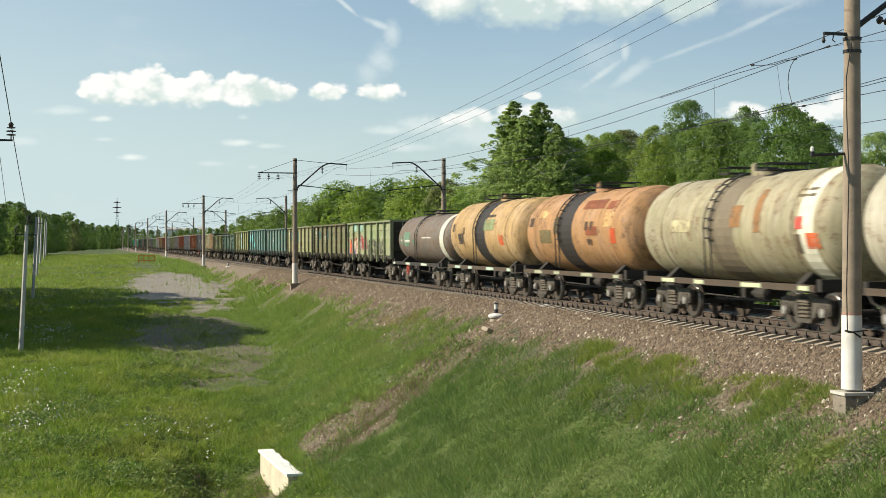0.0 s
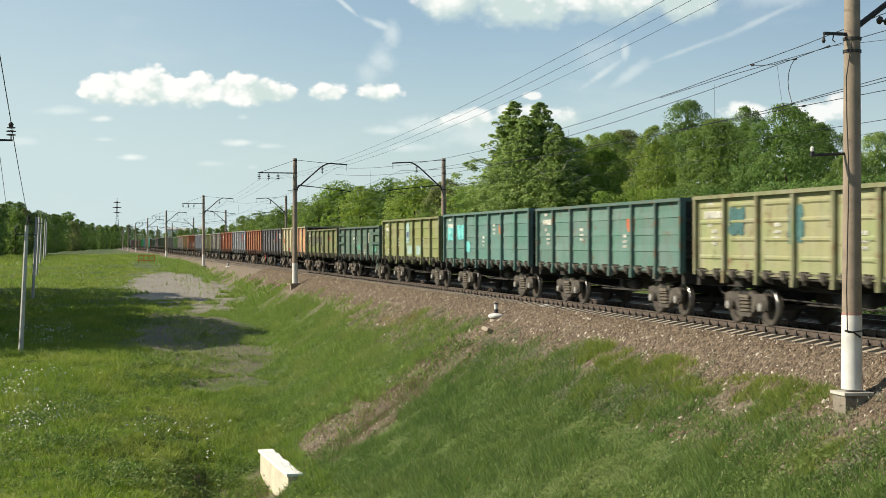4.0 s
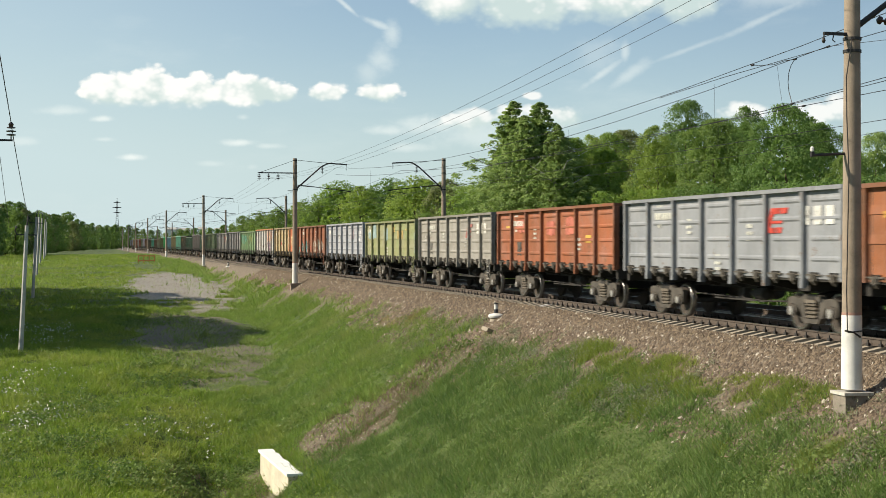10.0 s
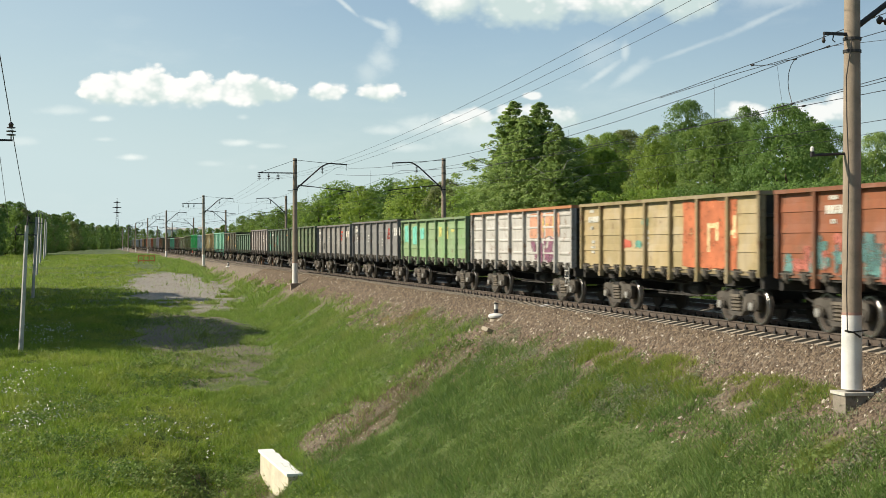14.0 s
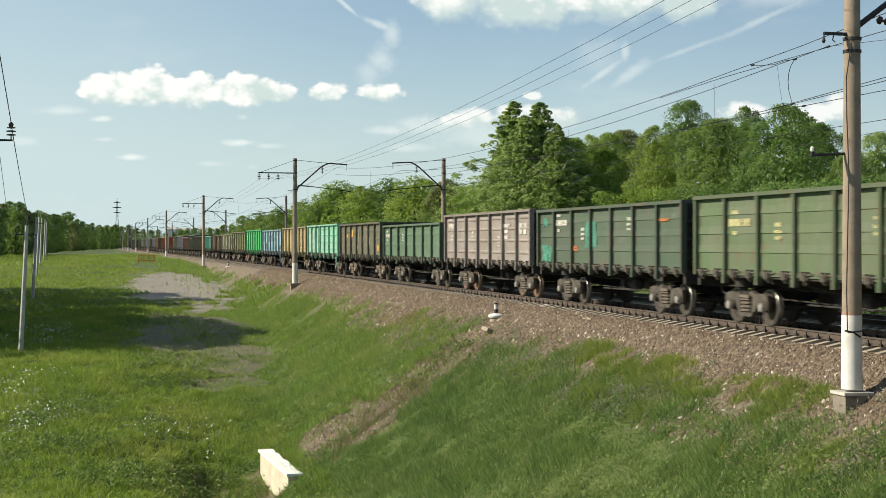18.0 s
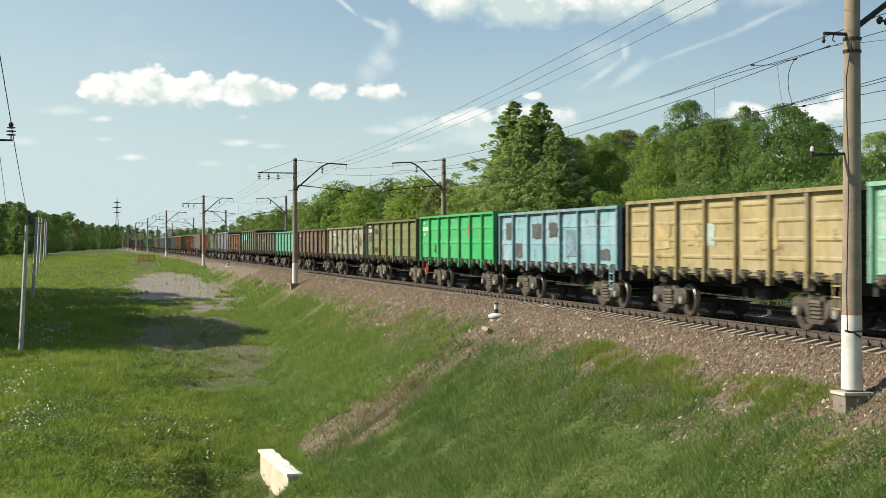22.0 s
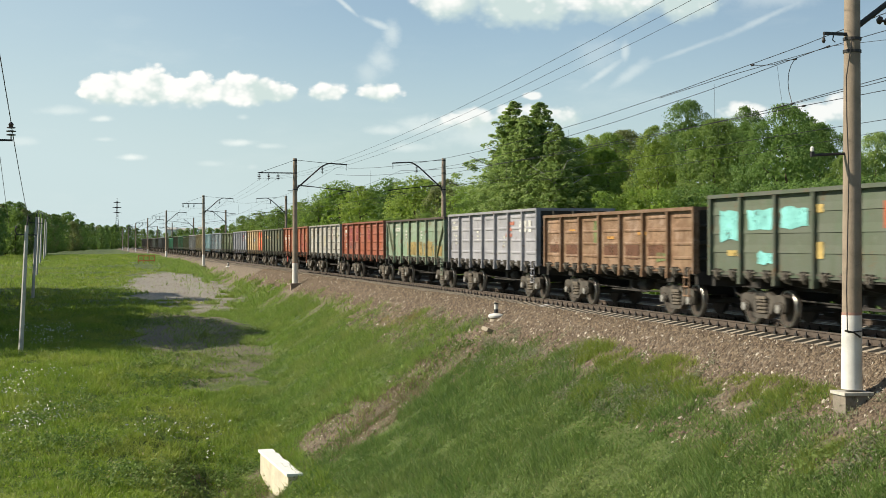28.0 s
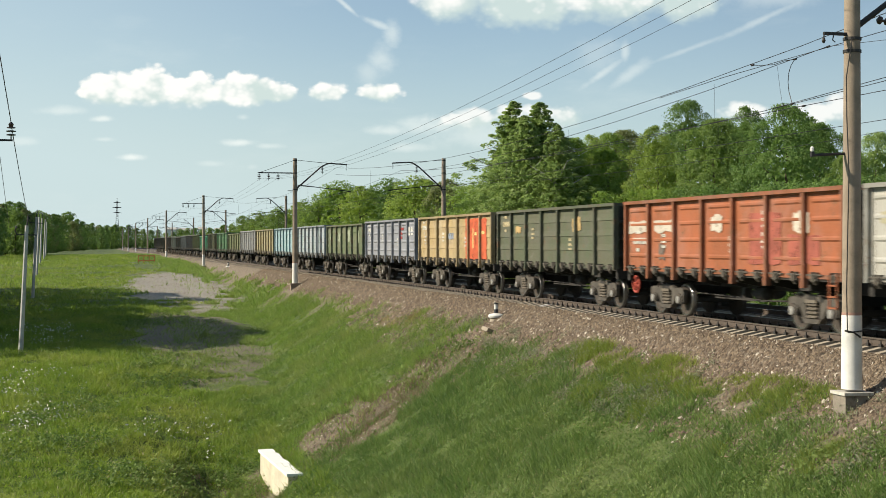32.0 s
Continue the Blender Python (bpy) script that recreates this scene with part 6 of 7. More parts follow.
for dx in (-2.6, -2.0, -1.4):
    wire([(-3.2 + dx, y, 7.75 if y < 30 else 6.9) for y in (-50.0,) + NEAR_POLES], 0.0055, "feeder_wire", "slack feeder wire on the pole arms", 0.9)
wire([(7.6, y, 6.6) for y in FALL], 0.0078, "feeder_wire", "slack feeder wire behind the tracks", 0.9)
hang = Build()
for tx, poles in ((-0.1, ALL), (4.2, FALL)):
    for p, q in zip(poles[1:], poles[2:]):
        for i in range(1, 6):
            t = i / 6
            y = p + (q - p) * t
            hang.tube([(tx, y, 7.45 - 4 * t * (1 - t)), (tx, y, 5.75)], 0.006, 4)
tagged(part("dropper_wires", hang, M_WIRE), "thin droppers between messenger and contact wire", "wire", kind="stuff")

# ---- small line posts across the meadow ----
LEFT_POSTS = ((-21.71, 79.2, 7.1), (-22.47, 119.3, 6.8), (-23.53, 161.8, 6.65), (-24.38, 202.1, 6.5), (-25.03, 243.6, 6.9), (-25.8, 284.0, 7.1))
for i, (x, y, h) in enumerate(LEFT_POSTS):
    z = float(ground_level(x, y))
    t = thing("concrete_post", "pale concrete post of a small wire line in the meadow", "utility pole", at=pose(x, y, z, 0, 2.75 - 0.15 * i, 0), group="meadow line posts")
    b = Build()
    last = None
    for zz, r in ((-0.4, 0.15), (h, 0.105)):
        ring = b.ring([(r * math.cos(q), r * math.sin(q), zz) for q in (math.pi * (k + 0.5) / 4 for k in range(8))])
        if last:
            b.bridge(last, ring)
        last = ring
    b.f.append(tuple(last))
    part("shaft", b, M_GREYPOST, t)
    b = Build()
    b.tube([(0, 0, h - 0.1), (0.04, 0, h + 0.55)], [0.06, 0.04], 6)
    if i < 2:
        b.box(-0.55, 0.55, -0.04, 0.04, h - 0.55, h - 0.48)
        b.tube([(-0.5, 0, h - 0.5), (-0.62, 0, h - 0.32), (-0.55, 0, h - 0.12)], 0.03, 5)
        b.lathe([(0.02, 0), (0.07, 0.03), (0.05, 0.12), (0.02, 0.16)], "z", (-0.55, 0, h - 0.2), 8)
    part("top_fittings", b, M_STEEL, t)

# the arm that reaches into view from a mast outside it
N1 = thing("line_mast", "concrete mast with a steel arm and dark insulator", "utility pole", at=(-27.0, 43.9, 1.3))
b = Build()
b.lathe([(0.16, float(ground_level(-27.0, 43.9)) - 1.6), (0.12, 4.3)], "z", (0, 0, 0), 12)
part("shaft", b, M_CONCRETE, N1)
b = Build()
b.box(0.0, 6.6, -0.03, 0.03, 3.98, 4.04)
b.tube([(6.55, 0, 4.0), (6.55, 0, 4.2)], 0.02, 5)
part("cross_arm", b, M_STEEL, N1)
b = Build()
for z, r in ((4.15, 0.14), (4.26, 0.15), (4.37, 0.13)):
    b.lathe([(0.04, z), (r, z + 0.01), (r, z + 0.04), (0.04, z + 0.06)], "z", (6.55, 0, 0), 12)
b.lathe([(0.06, 4.42), (0.08, 4.50), (0.04, 4.56)], "z", (6.55, 0, 0), 8)
part("insulator", b, M_INSUL, N1, "dark ribbed pin insulator")
tops = [(x + 0.38, y, float(ground_level(x, y)) + h + 0.6) for x, y, h in LEFT_POSTS]
wire([(-20.9, 28.0, 12.3), (-20.45, 43.9, 5.86)], 0.014, "line_wire", "steep wire rising from the mast's insulator")
wire([(-20.45, 43.9, 5.80)] + tops, 0.014, "line_wire", "slack wire of the meadow line", 0.12)
wire([(-20.9, 40.0, 6.2), (-21.26, 52.5, 5.29)] + [(x - 0.95, y, z - 0.75) for x, y, z in tops], 0.010, "line_wire", "slack wire of the meadow line", 0.1)

# ---- small things on the bank ----
bx, by = -2.645, 51.48
bz = float(bed_level(np.array([bx]), np.array([by]))[0])
B1 = thing("track_marker", "short black and white marker post on a round white concrete base", "marker post", at=(bx, by, bz + 0.06))
part("footing", Build().lathe([(0.30, -0.32), (0.22, -0.02)], "z", (0, 0, 0), 14).mesh("footing", True), M_SLEEPER, B1, "earthy concrete footing")
part("base", Build().lathe([(0.29, -0.03), (0.31, 0.0), (0.31, 0.06), (0.27, 0.10), (0.1, 0.14)], "z", (0, 0, 0), 20).mesh("base", True), M_WHITEWASH, B1, "round whitewashed concrete base")
part("post", Build().lathe([(0.085, 0.13), (0.085, 0.30)], "z", (0, 0, 0), 14).mesh("post", True), surface("black_band", (0.03, 0.032, 0.04), 0.7, 0.2), B1, "black lower band")
part("post_top", Build().lathe([(0.085, 0.30), (0.08, 0.50)], "z", (0, 0, 0), 14).mesh("post", True), M_WHITEWASH, B1, "white upper band")
part("cap", Build().lathe([(0.10, 0.50), (0.10, 0.54), (0.05, 0.56)], "z", (0, 0, 0), 14), surface("black_cap", (0.03, 0.032, 0.04), 0.7, 0.2), B1)
B2 = copy_thing(B1, pose(-2.28, 158.7, float(bed_level(np.array([-2.28]), np.array([158.7]))[0])))
slab = thing("concrete_slab", "broken pale concrete slab lying on the bank", "concrete slab", at=pose(-3.35, 49.9, float(ground_level(-3.35, 49.9)) + 0.06, 12, 20, 30))
part("slab", Build().prism([(-0.35, -0.18), (0.3, -0.22), (0.36, 0.15), (-0.3, 0.2)], "z", -0.08, 0.06), M_SLEEPER, slab)

# whitewashed head of the culvert
H1 = thing("culvert_headwall", "whitewashed concrete culvert headwall at the foot of the bank", "culvert", at=pose(-11.38, 50.0, -5.83, 0, 0, 2.6))
b = Build()
b.prism([(-0.22, -2.85), (0.2, -2.85), (0.2, 2.85), (-0.22, 2.85)], "z", -1.9, -0.07)
part("wall", b, M_CULVERT, H1, "cream whitewashed wall stained by run-off")
rim_rng = random.Random(5)
edge = [(-0.29, -2.95 + 0.59 * i) for i in range(11)]
edge += [(0.27 + rim_rng.uniform(-0.06, 0.03), 2.95 - 0.295 * i + rim_rng.uniform(-0.05, 0.05)) for i in range(21)]
part("coping", Build().prism(edge, "z", -0.07, 0.025), surface("bright_whitewash", (0.86, 0.86, 0.83), 0.8, 0.08, 2.0, 30, 0.0, 0.2, (0.5, 0.46, 0.4), 0.12), H1, "bright white coping slab with a broken back edge")

# orange rail fence across the path
OF = thing("orange_barrier", "low orange-painted steel rail barrier in the grass", "barrier", at=(-9.3, 210.0, -0.70))
M_ORANGE = surface("orange_paint", (0.70, 0.19, 0.07), 0.6, 0.2)
for x in (-1.2, -0.4, 0.4, 1.2):
    part("post", Build().box(x - 0.06, x + 0.06, -0.05, 0.05, -0.2, 1.04), M_ORANGE, OF)
for z in (0.22, 0.9):
    part("rail_bar", Build().box(-1.28, 1.28, -0.06, 0.04, z, z + 0.16), M_ORANGE, OF)

# lattice pylon far off
PY = thing("lattice_pylon", "distant grey lattice power pylon", "pylon", at=(15.0, 1489.0, 0))
b = Build()
h = 46.4
for sx, sy in ((-1, -1), (1, -1), (1, 1), (-1, 1)):
    b.tube([(sx * 3.2, sy * 3.2, -5), (sx * 1.2, sy * 1.2, 26), (sx * 0.4, sy * 0.4, h)], [0.22, 0.18, 0.12], 4)
for i in range(11):
    z0, z1 = 4 + i * 4.2, 4 + (i + 1) * 4.2
    r0 = np.interp(z0, [-5, 26, h], [3.2, 1.2, 0.4])
    r1 = np.interp(z1, [-5, 26, h], [3.2, 1.2, 0.4])
    for s in (-1, 1):
        b.tube([(-r0, s * r0, z0), (r1, s * r1, z1)], 0.1, 4)
        b.tube([(r0, s * r0, z0), (-r1, s * r1, z1)], 0.1, 4)
part("tower", b, M_STEEL, PY)
b = Build()
for z, w in ((h - 12, 4.5), (h - 6.5, 5.5), (h - 1, 3.8)):
    b.prism([(-w, z), (0, z - 0.5), (w, z), (0, z + 1.2)], "y", -0.25, 0.25)
part("cross_arms", b, M_STEEL, PY)


# ---- trees ----
def leaf_material(name, dark, light, pale=None):
    m, N, b = material(name)
    dark, light = tuple(1.12 * x for x in dark), tuple(1.06 * x for x in light)
    isl = N.add("ShaderNodeNewGeometry").outputs["Random Per Island"]
    obj = N.add("ShaderNodeObjectInfo").outputs["Random"]
    co = N.add("ShaderNodeTexCoord").outputs["Object"]
    n = N.noise(co, 0.45, 3.0, 0.6)
    c = N.mix(N.math("ADD", N.math("MULTIPLY", isl, 0.6), N.math("MULTIPLY", N.ramp(n, 0.3, 0.7), 0.4)), dark, light)
    c = N.mix(N.math("MULTIPLY", obj, 0.35), c, pale or tuple(1.3 * x for x in light))
    N.link(c, b.inputs["Base Color"])
    b.inputs["Roughness"].default_value = 0.6
    tr = N.add("ShaderNodeBsdfTranslucent")
    N.link(N.mix(0.5, c, tuple(1.5 * x for x in light)), tr.inputs["Color"])
    mx = N.add("ShaderNodeMixShader")
    mx.inputs[0].default_value = 0.48
    N.link(b.outputs[0], mx.inputs[1])
    N.link(tr.outputs[0], mx.inputs[2])
    out = [k for k in m.node_tree.nodes if k.type == "OUTPUT_MATERIAL"][0]
    N.link(mx.outputs[0], out.inputs[0])
    return m


M_LEAF = leaf_material("broadleaf_foliage", (0.055, 0.105, 0.020), (0.175, 0.262, 0.054), (0.17, 0.23, 0.045))
M_LEAF2 = leaf_material("fresh_foliage", (0.06, 0.13, 0.018), (0.20, 0.29, 0.045))
M_LIME = leaf_material("yellow_green_foliage", (0.085, 0.145, 0.022), (0.24, 0.32, 0.052))
M_DARKLEAF = leaf_material("deep_green_foliage", (0.042, 0.088, 0.018), (0.135, 0.22, 0.048))
M_OLIVE = leaf_material("dull_olive_foliage", (0.07, 0.095, 0.03), (0.18, 0.21, 0.07))
M_BIRCH = leaf_material("birch_foliage", (0.10, 0.16, 0.04), (0.25, 0.34, 0.10))
M_BARK = surface("grey_brown_bark", (0.085, 0.065, 0.045), 0.95, 0.35, 3.0, 20, 0, 0.6)
M_BIRCHBARK = surface("white_birch_bark", (0.48, 0.46, 0.42), 0.85, 0.15, 3.0, 20, 0, 0.3, (0.05, 0.045, 0.04), 0.45)


def crown_mesh(rng, height, width, low, clumps, leaves, leaf, shape="round", puff=0.12):
    """Rounded puffs of leaves over an uneven crown, with sparser large leaves in its heart."""
    c, rad = [], []
    span = height - low
    while len(c) < clumps:
        t = rng.random()
        if shape == "cone":
            r_at = (1 - t) ** 0.78 * (0.55 + 0.45 * min(1, t * 5)) + 0.02
        else:
            r_at = math.sqrt(max(0.0, 1 - (2 * t - 0.95) ** 2)) * (1.0 - 0.12 * t)
        a = rng.uniform(0, 2 * math.pi)
        lobe = 1 + 0.14 * math.sin(3 * a + 9 * t) + 0.10 * math.sin(5 * a - 6 * t + 2)
        R = width * puff * rng.uniform(0.6, 1.35) * (1.0 if shape != "cone" else 0.30 + 0.95 * (1 - t))
        rr = max(0.0, width / 2 * r_at * lobe * ((0.72 + 0.28 * rng.random() ** 0.5) if shape != "cone" else rng.uniform(0.45, 1.15)) - 0.6 * R)
        c.append((rr * math.cos(a), rr * math.sin(a), min(low + t * span, height - R * 0.9)))
        rad.append(R)
    c, rad = np.array(c), np.array(rad)
    n = clumps * leaves
    own = np.repeat(c, leaves, 0)
    mid = np.array([0, 0, low + 0.42 * span])
    out = own - mid
    out /= np.linalg.norm(out, axis=1)[:, None] + 0.01
    tuft = rng.normal(0, 1, (n, 3)) + 0.75 * out + np.array([0, 0, 0.25])
    tuft /= np.linalg.norm(tuft, axis=1)[:, None]
    pos = own + tuft * (np.repeat(rad, leaves) * rng.uniform(0.62, 1.08, n))[:, None]
    nor = rng.normal(0, 0.55, (n, 3)) + 0.9 * tuft + 0.25 * out + np.array([0, 0, 0.25])
    size = leaf * rng.uniform(0.6, 1.35, n)
    heart = n // 9
    t = rng.random(heart)
    a = rng.uniform(0, 2 * math.pi, heart)
    r_at = (1 - t) ** 0.75 if shape == "cone" else np.sqrt(np.maximum(0.0, 1 - (2 * t - 0.95) ** 2))
    rr = width / 2 * r_at * 0.62 * rng.random(heart) ** 0.5
    pos = np.concatenate([pos, np.stack([rr * np.cos(a), rr * np.sin(a), low + t * span * 0.9], 1)])
    nor = np.concatenate([nor, rng.normal(0, 1, (heart, 3))])
    size = np.concatenate([size, leaf * rng.uniform(2.0, 3.2, heart)])
    nor /= np.linalg.norm(nor, axis=1)[:, None]
    n += heart
    ref = rng.normal(0, 1, (n, 3))
    u = np.cross(nor, ref)
    u /= np.linalg.norm(u, axis=1)[:, None]
    v = np.cross(nor, u)
    s = size[:, None]
    q = np.stack([pos + u * s, pos + v * s * 0.75 + nor * s * 0.12, pos - u * s, pos - v * s * 0.75 + nor * s * 0.12], 1).reshape(-1, 3)
    return arrays_mesh("crown", q, np.arange(n * 4).reshape(-1, 4))


def trunk_mesh(rng, height, width, low, r):
    b = Build()
    lean = rng.uniform(-0.3, 0.3, 2)
    b.tube([(0, 0, -0.4), (lean[0] * 0.2, lean[1] * 0.2, height * 0.35), (lean[0], lean[1], height * 0.78)], [r * 1.25, r, r * 0.22], 8)
    for i in range(7):
        z = low + (height - low) * rng.uniform(0.0, 0.65)
        a = rng.uniform(0, 6.28)
        l = width * rng.uniform(0.16, 0.28)
        b.tube([(0, 0, z), (l * 0.5 * math.cos(a), l * 0.5 * math.sin(a), z + l * 0.35), (l * math.cos(a), l * math.sin(a), z + l * 0.8)], [r * 0.4, r * 0.28, r * 0.08], 5)
    return b.mesh("trunk", True)


_kinds = {}


def tree_kind(key, height, width, low, clumps, leaves, leaf, shape, r, seed, puff=0.12):
    rng = np.random.default_rng(seed)
    _kinds[key] = (trunk_mesh(rng, height, width, low, r), crown_mesh(rng, height, width, low, clumps, leaves, leaf, shape, puff), height)


tree_kind("a", 12, 8.0, 1.5, 230, 135, 0.058, "round", 0.22, 1, 0.088)
tree_kind("b", 11, 7.0, 1.0, 200, 135, 0.056, "round", 0.20, 2, 0.09)
tree_kind("c", 12, 6.5, 2.0, 190, 135, 0.055, "round", 0.18, 3, 0.09)
tree_kind("d", 12, 8.0, 1.0, 105, 62, 0.115, "round", 0.2, 11, 0.105)
tree_kind("e", 12, 7.0, 0.8, 95, 62, 0.11, "round", 0.2, 12, 0.105)
tree_kind("birch", 13, 6, 1.0, 480, 70, 0.050, "cone", 0.16, 4, 0.055)
tree_kind("birch2", 13, 7.5, 0.6, 520, 70, 0.052, "cone", 0.17, 9, 0.05)
tree_kind("bush", 8, 6.5, 0.2, 50, 60, 0.085, "round", 0.10, 5)
tree_kind("far", 12, 8.5, 0.3, 105, 34, 0.19, "round", 0.2, 6, 0.11)
tree_kind("far2", 12, 6.5, 0.2, 95, 34, 0.18, "round", 0.2, 7, 0.115)


def tree(key, x, y, top, leaf=None, bark=None, spread=1.0, label="leafy green deciduous tree in the wood beside the line", group="trees of the wood", name="tree"):
    trunk, crown, h = _kinds[key]
    z = float(ground_level(x, y))
    s = (top - z) / h
    t = thing(name, label, "tree" if name == "tree" else "bush", group=group)
    t.matrix_basis = Matrix.LocRotScale((x, y, z), Euler((0, 0, random.uniform(0, 6.28))), (s * spread, s * spread, s))
    part("trunk", trunk, bark or M_BARK, t)
    part("crown", crown, leaf or M_LEAF, t)
    return t


def ray_place(px, away):
    """Where the line of sight at a bearing meets a row at a distance east of the line."""
    u = (px - 784) / F
    a = radians(YAW) + math.atan(u)
    d = (away + 18.275) / math.sin(a)
    return -18.275 + d * math.sin(a), d * math.cos(a), d * math.cos(math.atan(u))


def top_at(depth, py):
    return 2.155 + (431 - py) / F * depth


def row_tree(key, px, away, py, **kw):
    x, y, depth = ray_place(px, away)
    return tree(key, x, y, top_at(depth, py), **kw)


BIRCH = dict(leaf=M_BIRCH, bark=M_BIRCHBARK, label="tall birch with hanging grey-green twigs", group="birches by the line")
row_tree("birch", 908, 15, 180, spread=1.95, **BIRCH)
row_tree("birch2", 955, 16, 182, spread=1.75, **BIRCH)
row_tree("birch2", 880, 14.5, 268, spread=1.2, **BIRCH)
row_tree("birch", 988, 15.5, 222, spread=1.6, **BIRCH)
row_tree("birch2", 930, 14.2, 206, spread=1.4, **BIRCH)
FRONT = [(1012, 246), (1042, 240), (1075, 236), (1105, 232), (1160, 224), (1216, 180), (1268, 212), (1318, 190), (1388, 186), (1448, 220), (1502, 268), (1552, 236),
         (846, 322), (790, 318), (735, 312), (690, 316), (640, 330), (600, 320), (565, 345), (530, 358), (495, 366), (462, 374), (430, 382)]
FRONT_LEAF = {1012: M_LEAF2, 1268: M_LEAF, 1448: M_DARKLEAF, 1042: M_LIME, 1075: M_LEAF2, 1105: M_OLIVE, 1160: M_LIME, 1216: M_DARKLEAF, 1318: M_DARKLEAF, 1388: M_DARKLEAF, 1552: M_BIRCH, 846: M_LEAF2, 790: M_OLIVE, 735: M_LIME, 690: M_DARKLEAF, 640: M_LIME, 600: M_LEAF2, 530: M_LIME}
for i, (px, py) in enumerate(FRONT):
    near = px > 1000
    row_tree(("acb" if near else "ded")[i % 3], px, (20, 24, 21.5, 26)[i % 4], py, spread=(0.95, 0.8, 0.85)[i % 3] * (1.0 if near else 1.5), leaf=FRONT_LEAF.get(px, M_LEAF))
for i, (px, py) in enumerate(FRONT):
    if i % 2 and px > 1000:
        continue
    row_tree("ed"[i % 2], px + (30 if px > 1000 else 16), 30 + 3 * (i % 2), py + (14 if px > 1000 else 6), leaf=M_LEAF if i % 3 else M_DARKLEAF, spread=1.0 if px > 1000 else 1.5)
for i in range(26):
    px = 420 + i * 47
    row_tree("bush", px + random.uniform(-8, 8), 15.5 + 2 * (i % 2), np.interp(px, [420, 700, 1000, 1600], [408, 385, 345, 310]), leaf=M_DARKLEAF if px > 1180 else (M_LEAF2 if px > 930 else M_LEAF), label="leafy green bush at the wood's edge", group="bushes beside the line", name="bush")


def left_tree(px, depth, py, key="far", leaf=None):
    u = (px - 784) / F
    a = radians(YAW) + math.atan(u)
    d = depth / math.cos(math.atan(u))
    x, y = -18.275 + d * math.sin(a), d * math.cos(a)
    return tree(key, x, y, top_at(depth, py), leaf=leaf, label="dark green tree at the far edge of the meadow", group="trees beyond the meadow")


WOOD_LEAF = (M_DARKLEAF, M_DARKLEAF, M_LEAF, M_DARKLEAF, M_OLIVE)
for row in range(2):
    for i, px in enumerate(range(-75 + 8 * row, 210, 17)):
        d = np.interp(px, [-70, 60, 200], [225, 330, 620]) + 10 * (i % 3) + 18 * row
        py = np.interp(px, [-70, 0, 30, 60, 100, 140, 175, 200], [350, 362, 360, 370, 374, 385, 397, 400]) + random.uniform(-4, 9) + 4 * (1 - row)
        left_tree(px, d, py, ("far", "far2", "far2")[(i + row) % 3], WOOD_LEAF[(2 * i + row) % 5])
for i, px in enumerate(range(176, 460, 13)):
    d = 700 + 45 * (i % 3)
    py = np.interp(px, [180, 215, 250, 300, 360, 460], [399, 398, 405, 411, 404, 387]) + random.uniform(-4, 6)
    left_tree(px, d, py, ("far2", "far")[i % 2], (M_LEAF, M_DARKLEAF, M_LEAF)[i % 3])
# trees outside the view that shade the meadow
for y, top in ((84, 9.0), (88, 13.0), (92, 14.5), (96, 14.0), (100, 12.5), (106, 10.5), (113, 13), (119, 15), (125, 13), (132, 11)):
    tree("far", -33.5 + random.uniform(-1.0, 0.5), y, top, label="dark green tree beside the meadow", group="trees beyond the meadow")

# ---- hills on the horizon ----
hill = Build()
n = 90
lastr = None
# the pale bluish green has distance haze mixed into the hill's colour
M_HILL = surface("hazed_wooded_hill", (0.13, 0.19, 0.16), 0.95, 0.3, 0.02, 0.1, 0, 0)
for k in range(4):
    ring = []
    for i in range(n):
        u = -0.6 + 1.5 * i / (n - 1)
        a = radians(YAW) + math.atan(u)
        d = 2100 + 350 * k
        hgt = (18 + 14 * math.sin(i * 0.23) + 7 * math.sin(i * 0.71 + 1)) * (0, 0.7, 1.0, 0.8)[k] + 4 * random.random() * (k > 0) - 3
        ring.append((-18.275 + d * math.sin(a), d * math.cos(a), hgt))
    r = hill.ring(ring)
    if lastr:
        hill.bridge(lastr, r, False)
    lastr = r
tagged(part("backdrop_hills", hill, M_HILL), "low hazy wooded hills on the horizon", "hill", kind="structure")


# houses on the far hill
for u, w, h in ((-0.198, 16, 7), (-0.189, 24, 6), (-0.176, 14, 8), (-0.163, 18, 6)):
    a = radians(YAW) + math.atan(u)
    d = 2420
    t = thing("house", "distant pale house on the wooded hill", "house", at=pose(-18.275 + d * math.sin(a), d * math.cos(a), 15, 0, 0, -10), group="houses on the hill")
    part("wall", Build().box(-w / 2, w / 2, -5, 5, -10, h + 4), M_WHITEWASH, t)
    part("roof", Build().prism([(-6, h + 4), (6, h + 4), (0, h + 8)], "x", -w / 2 - 0.5, w / 2 + 0.5), M_GREYPOST, t)

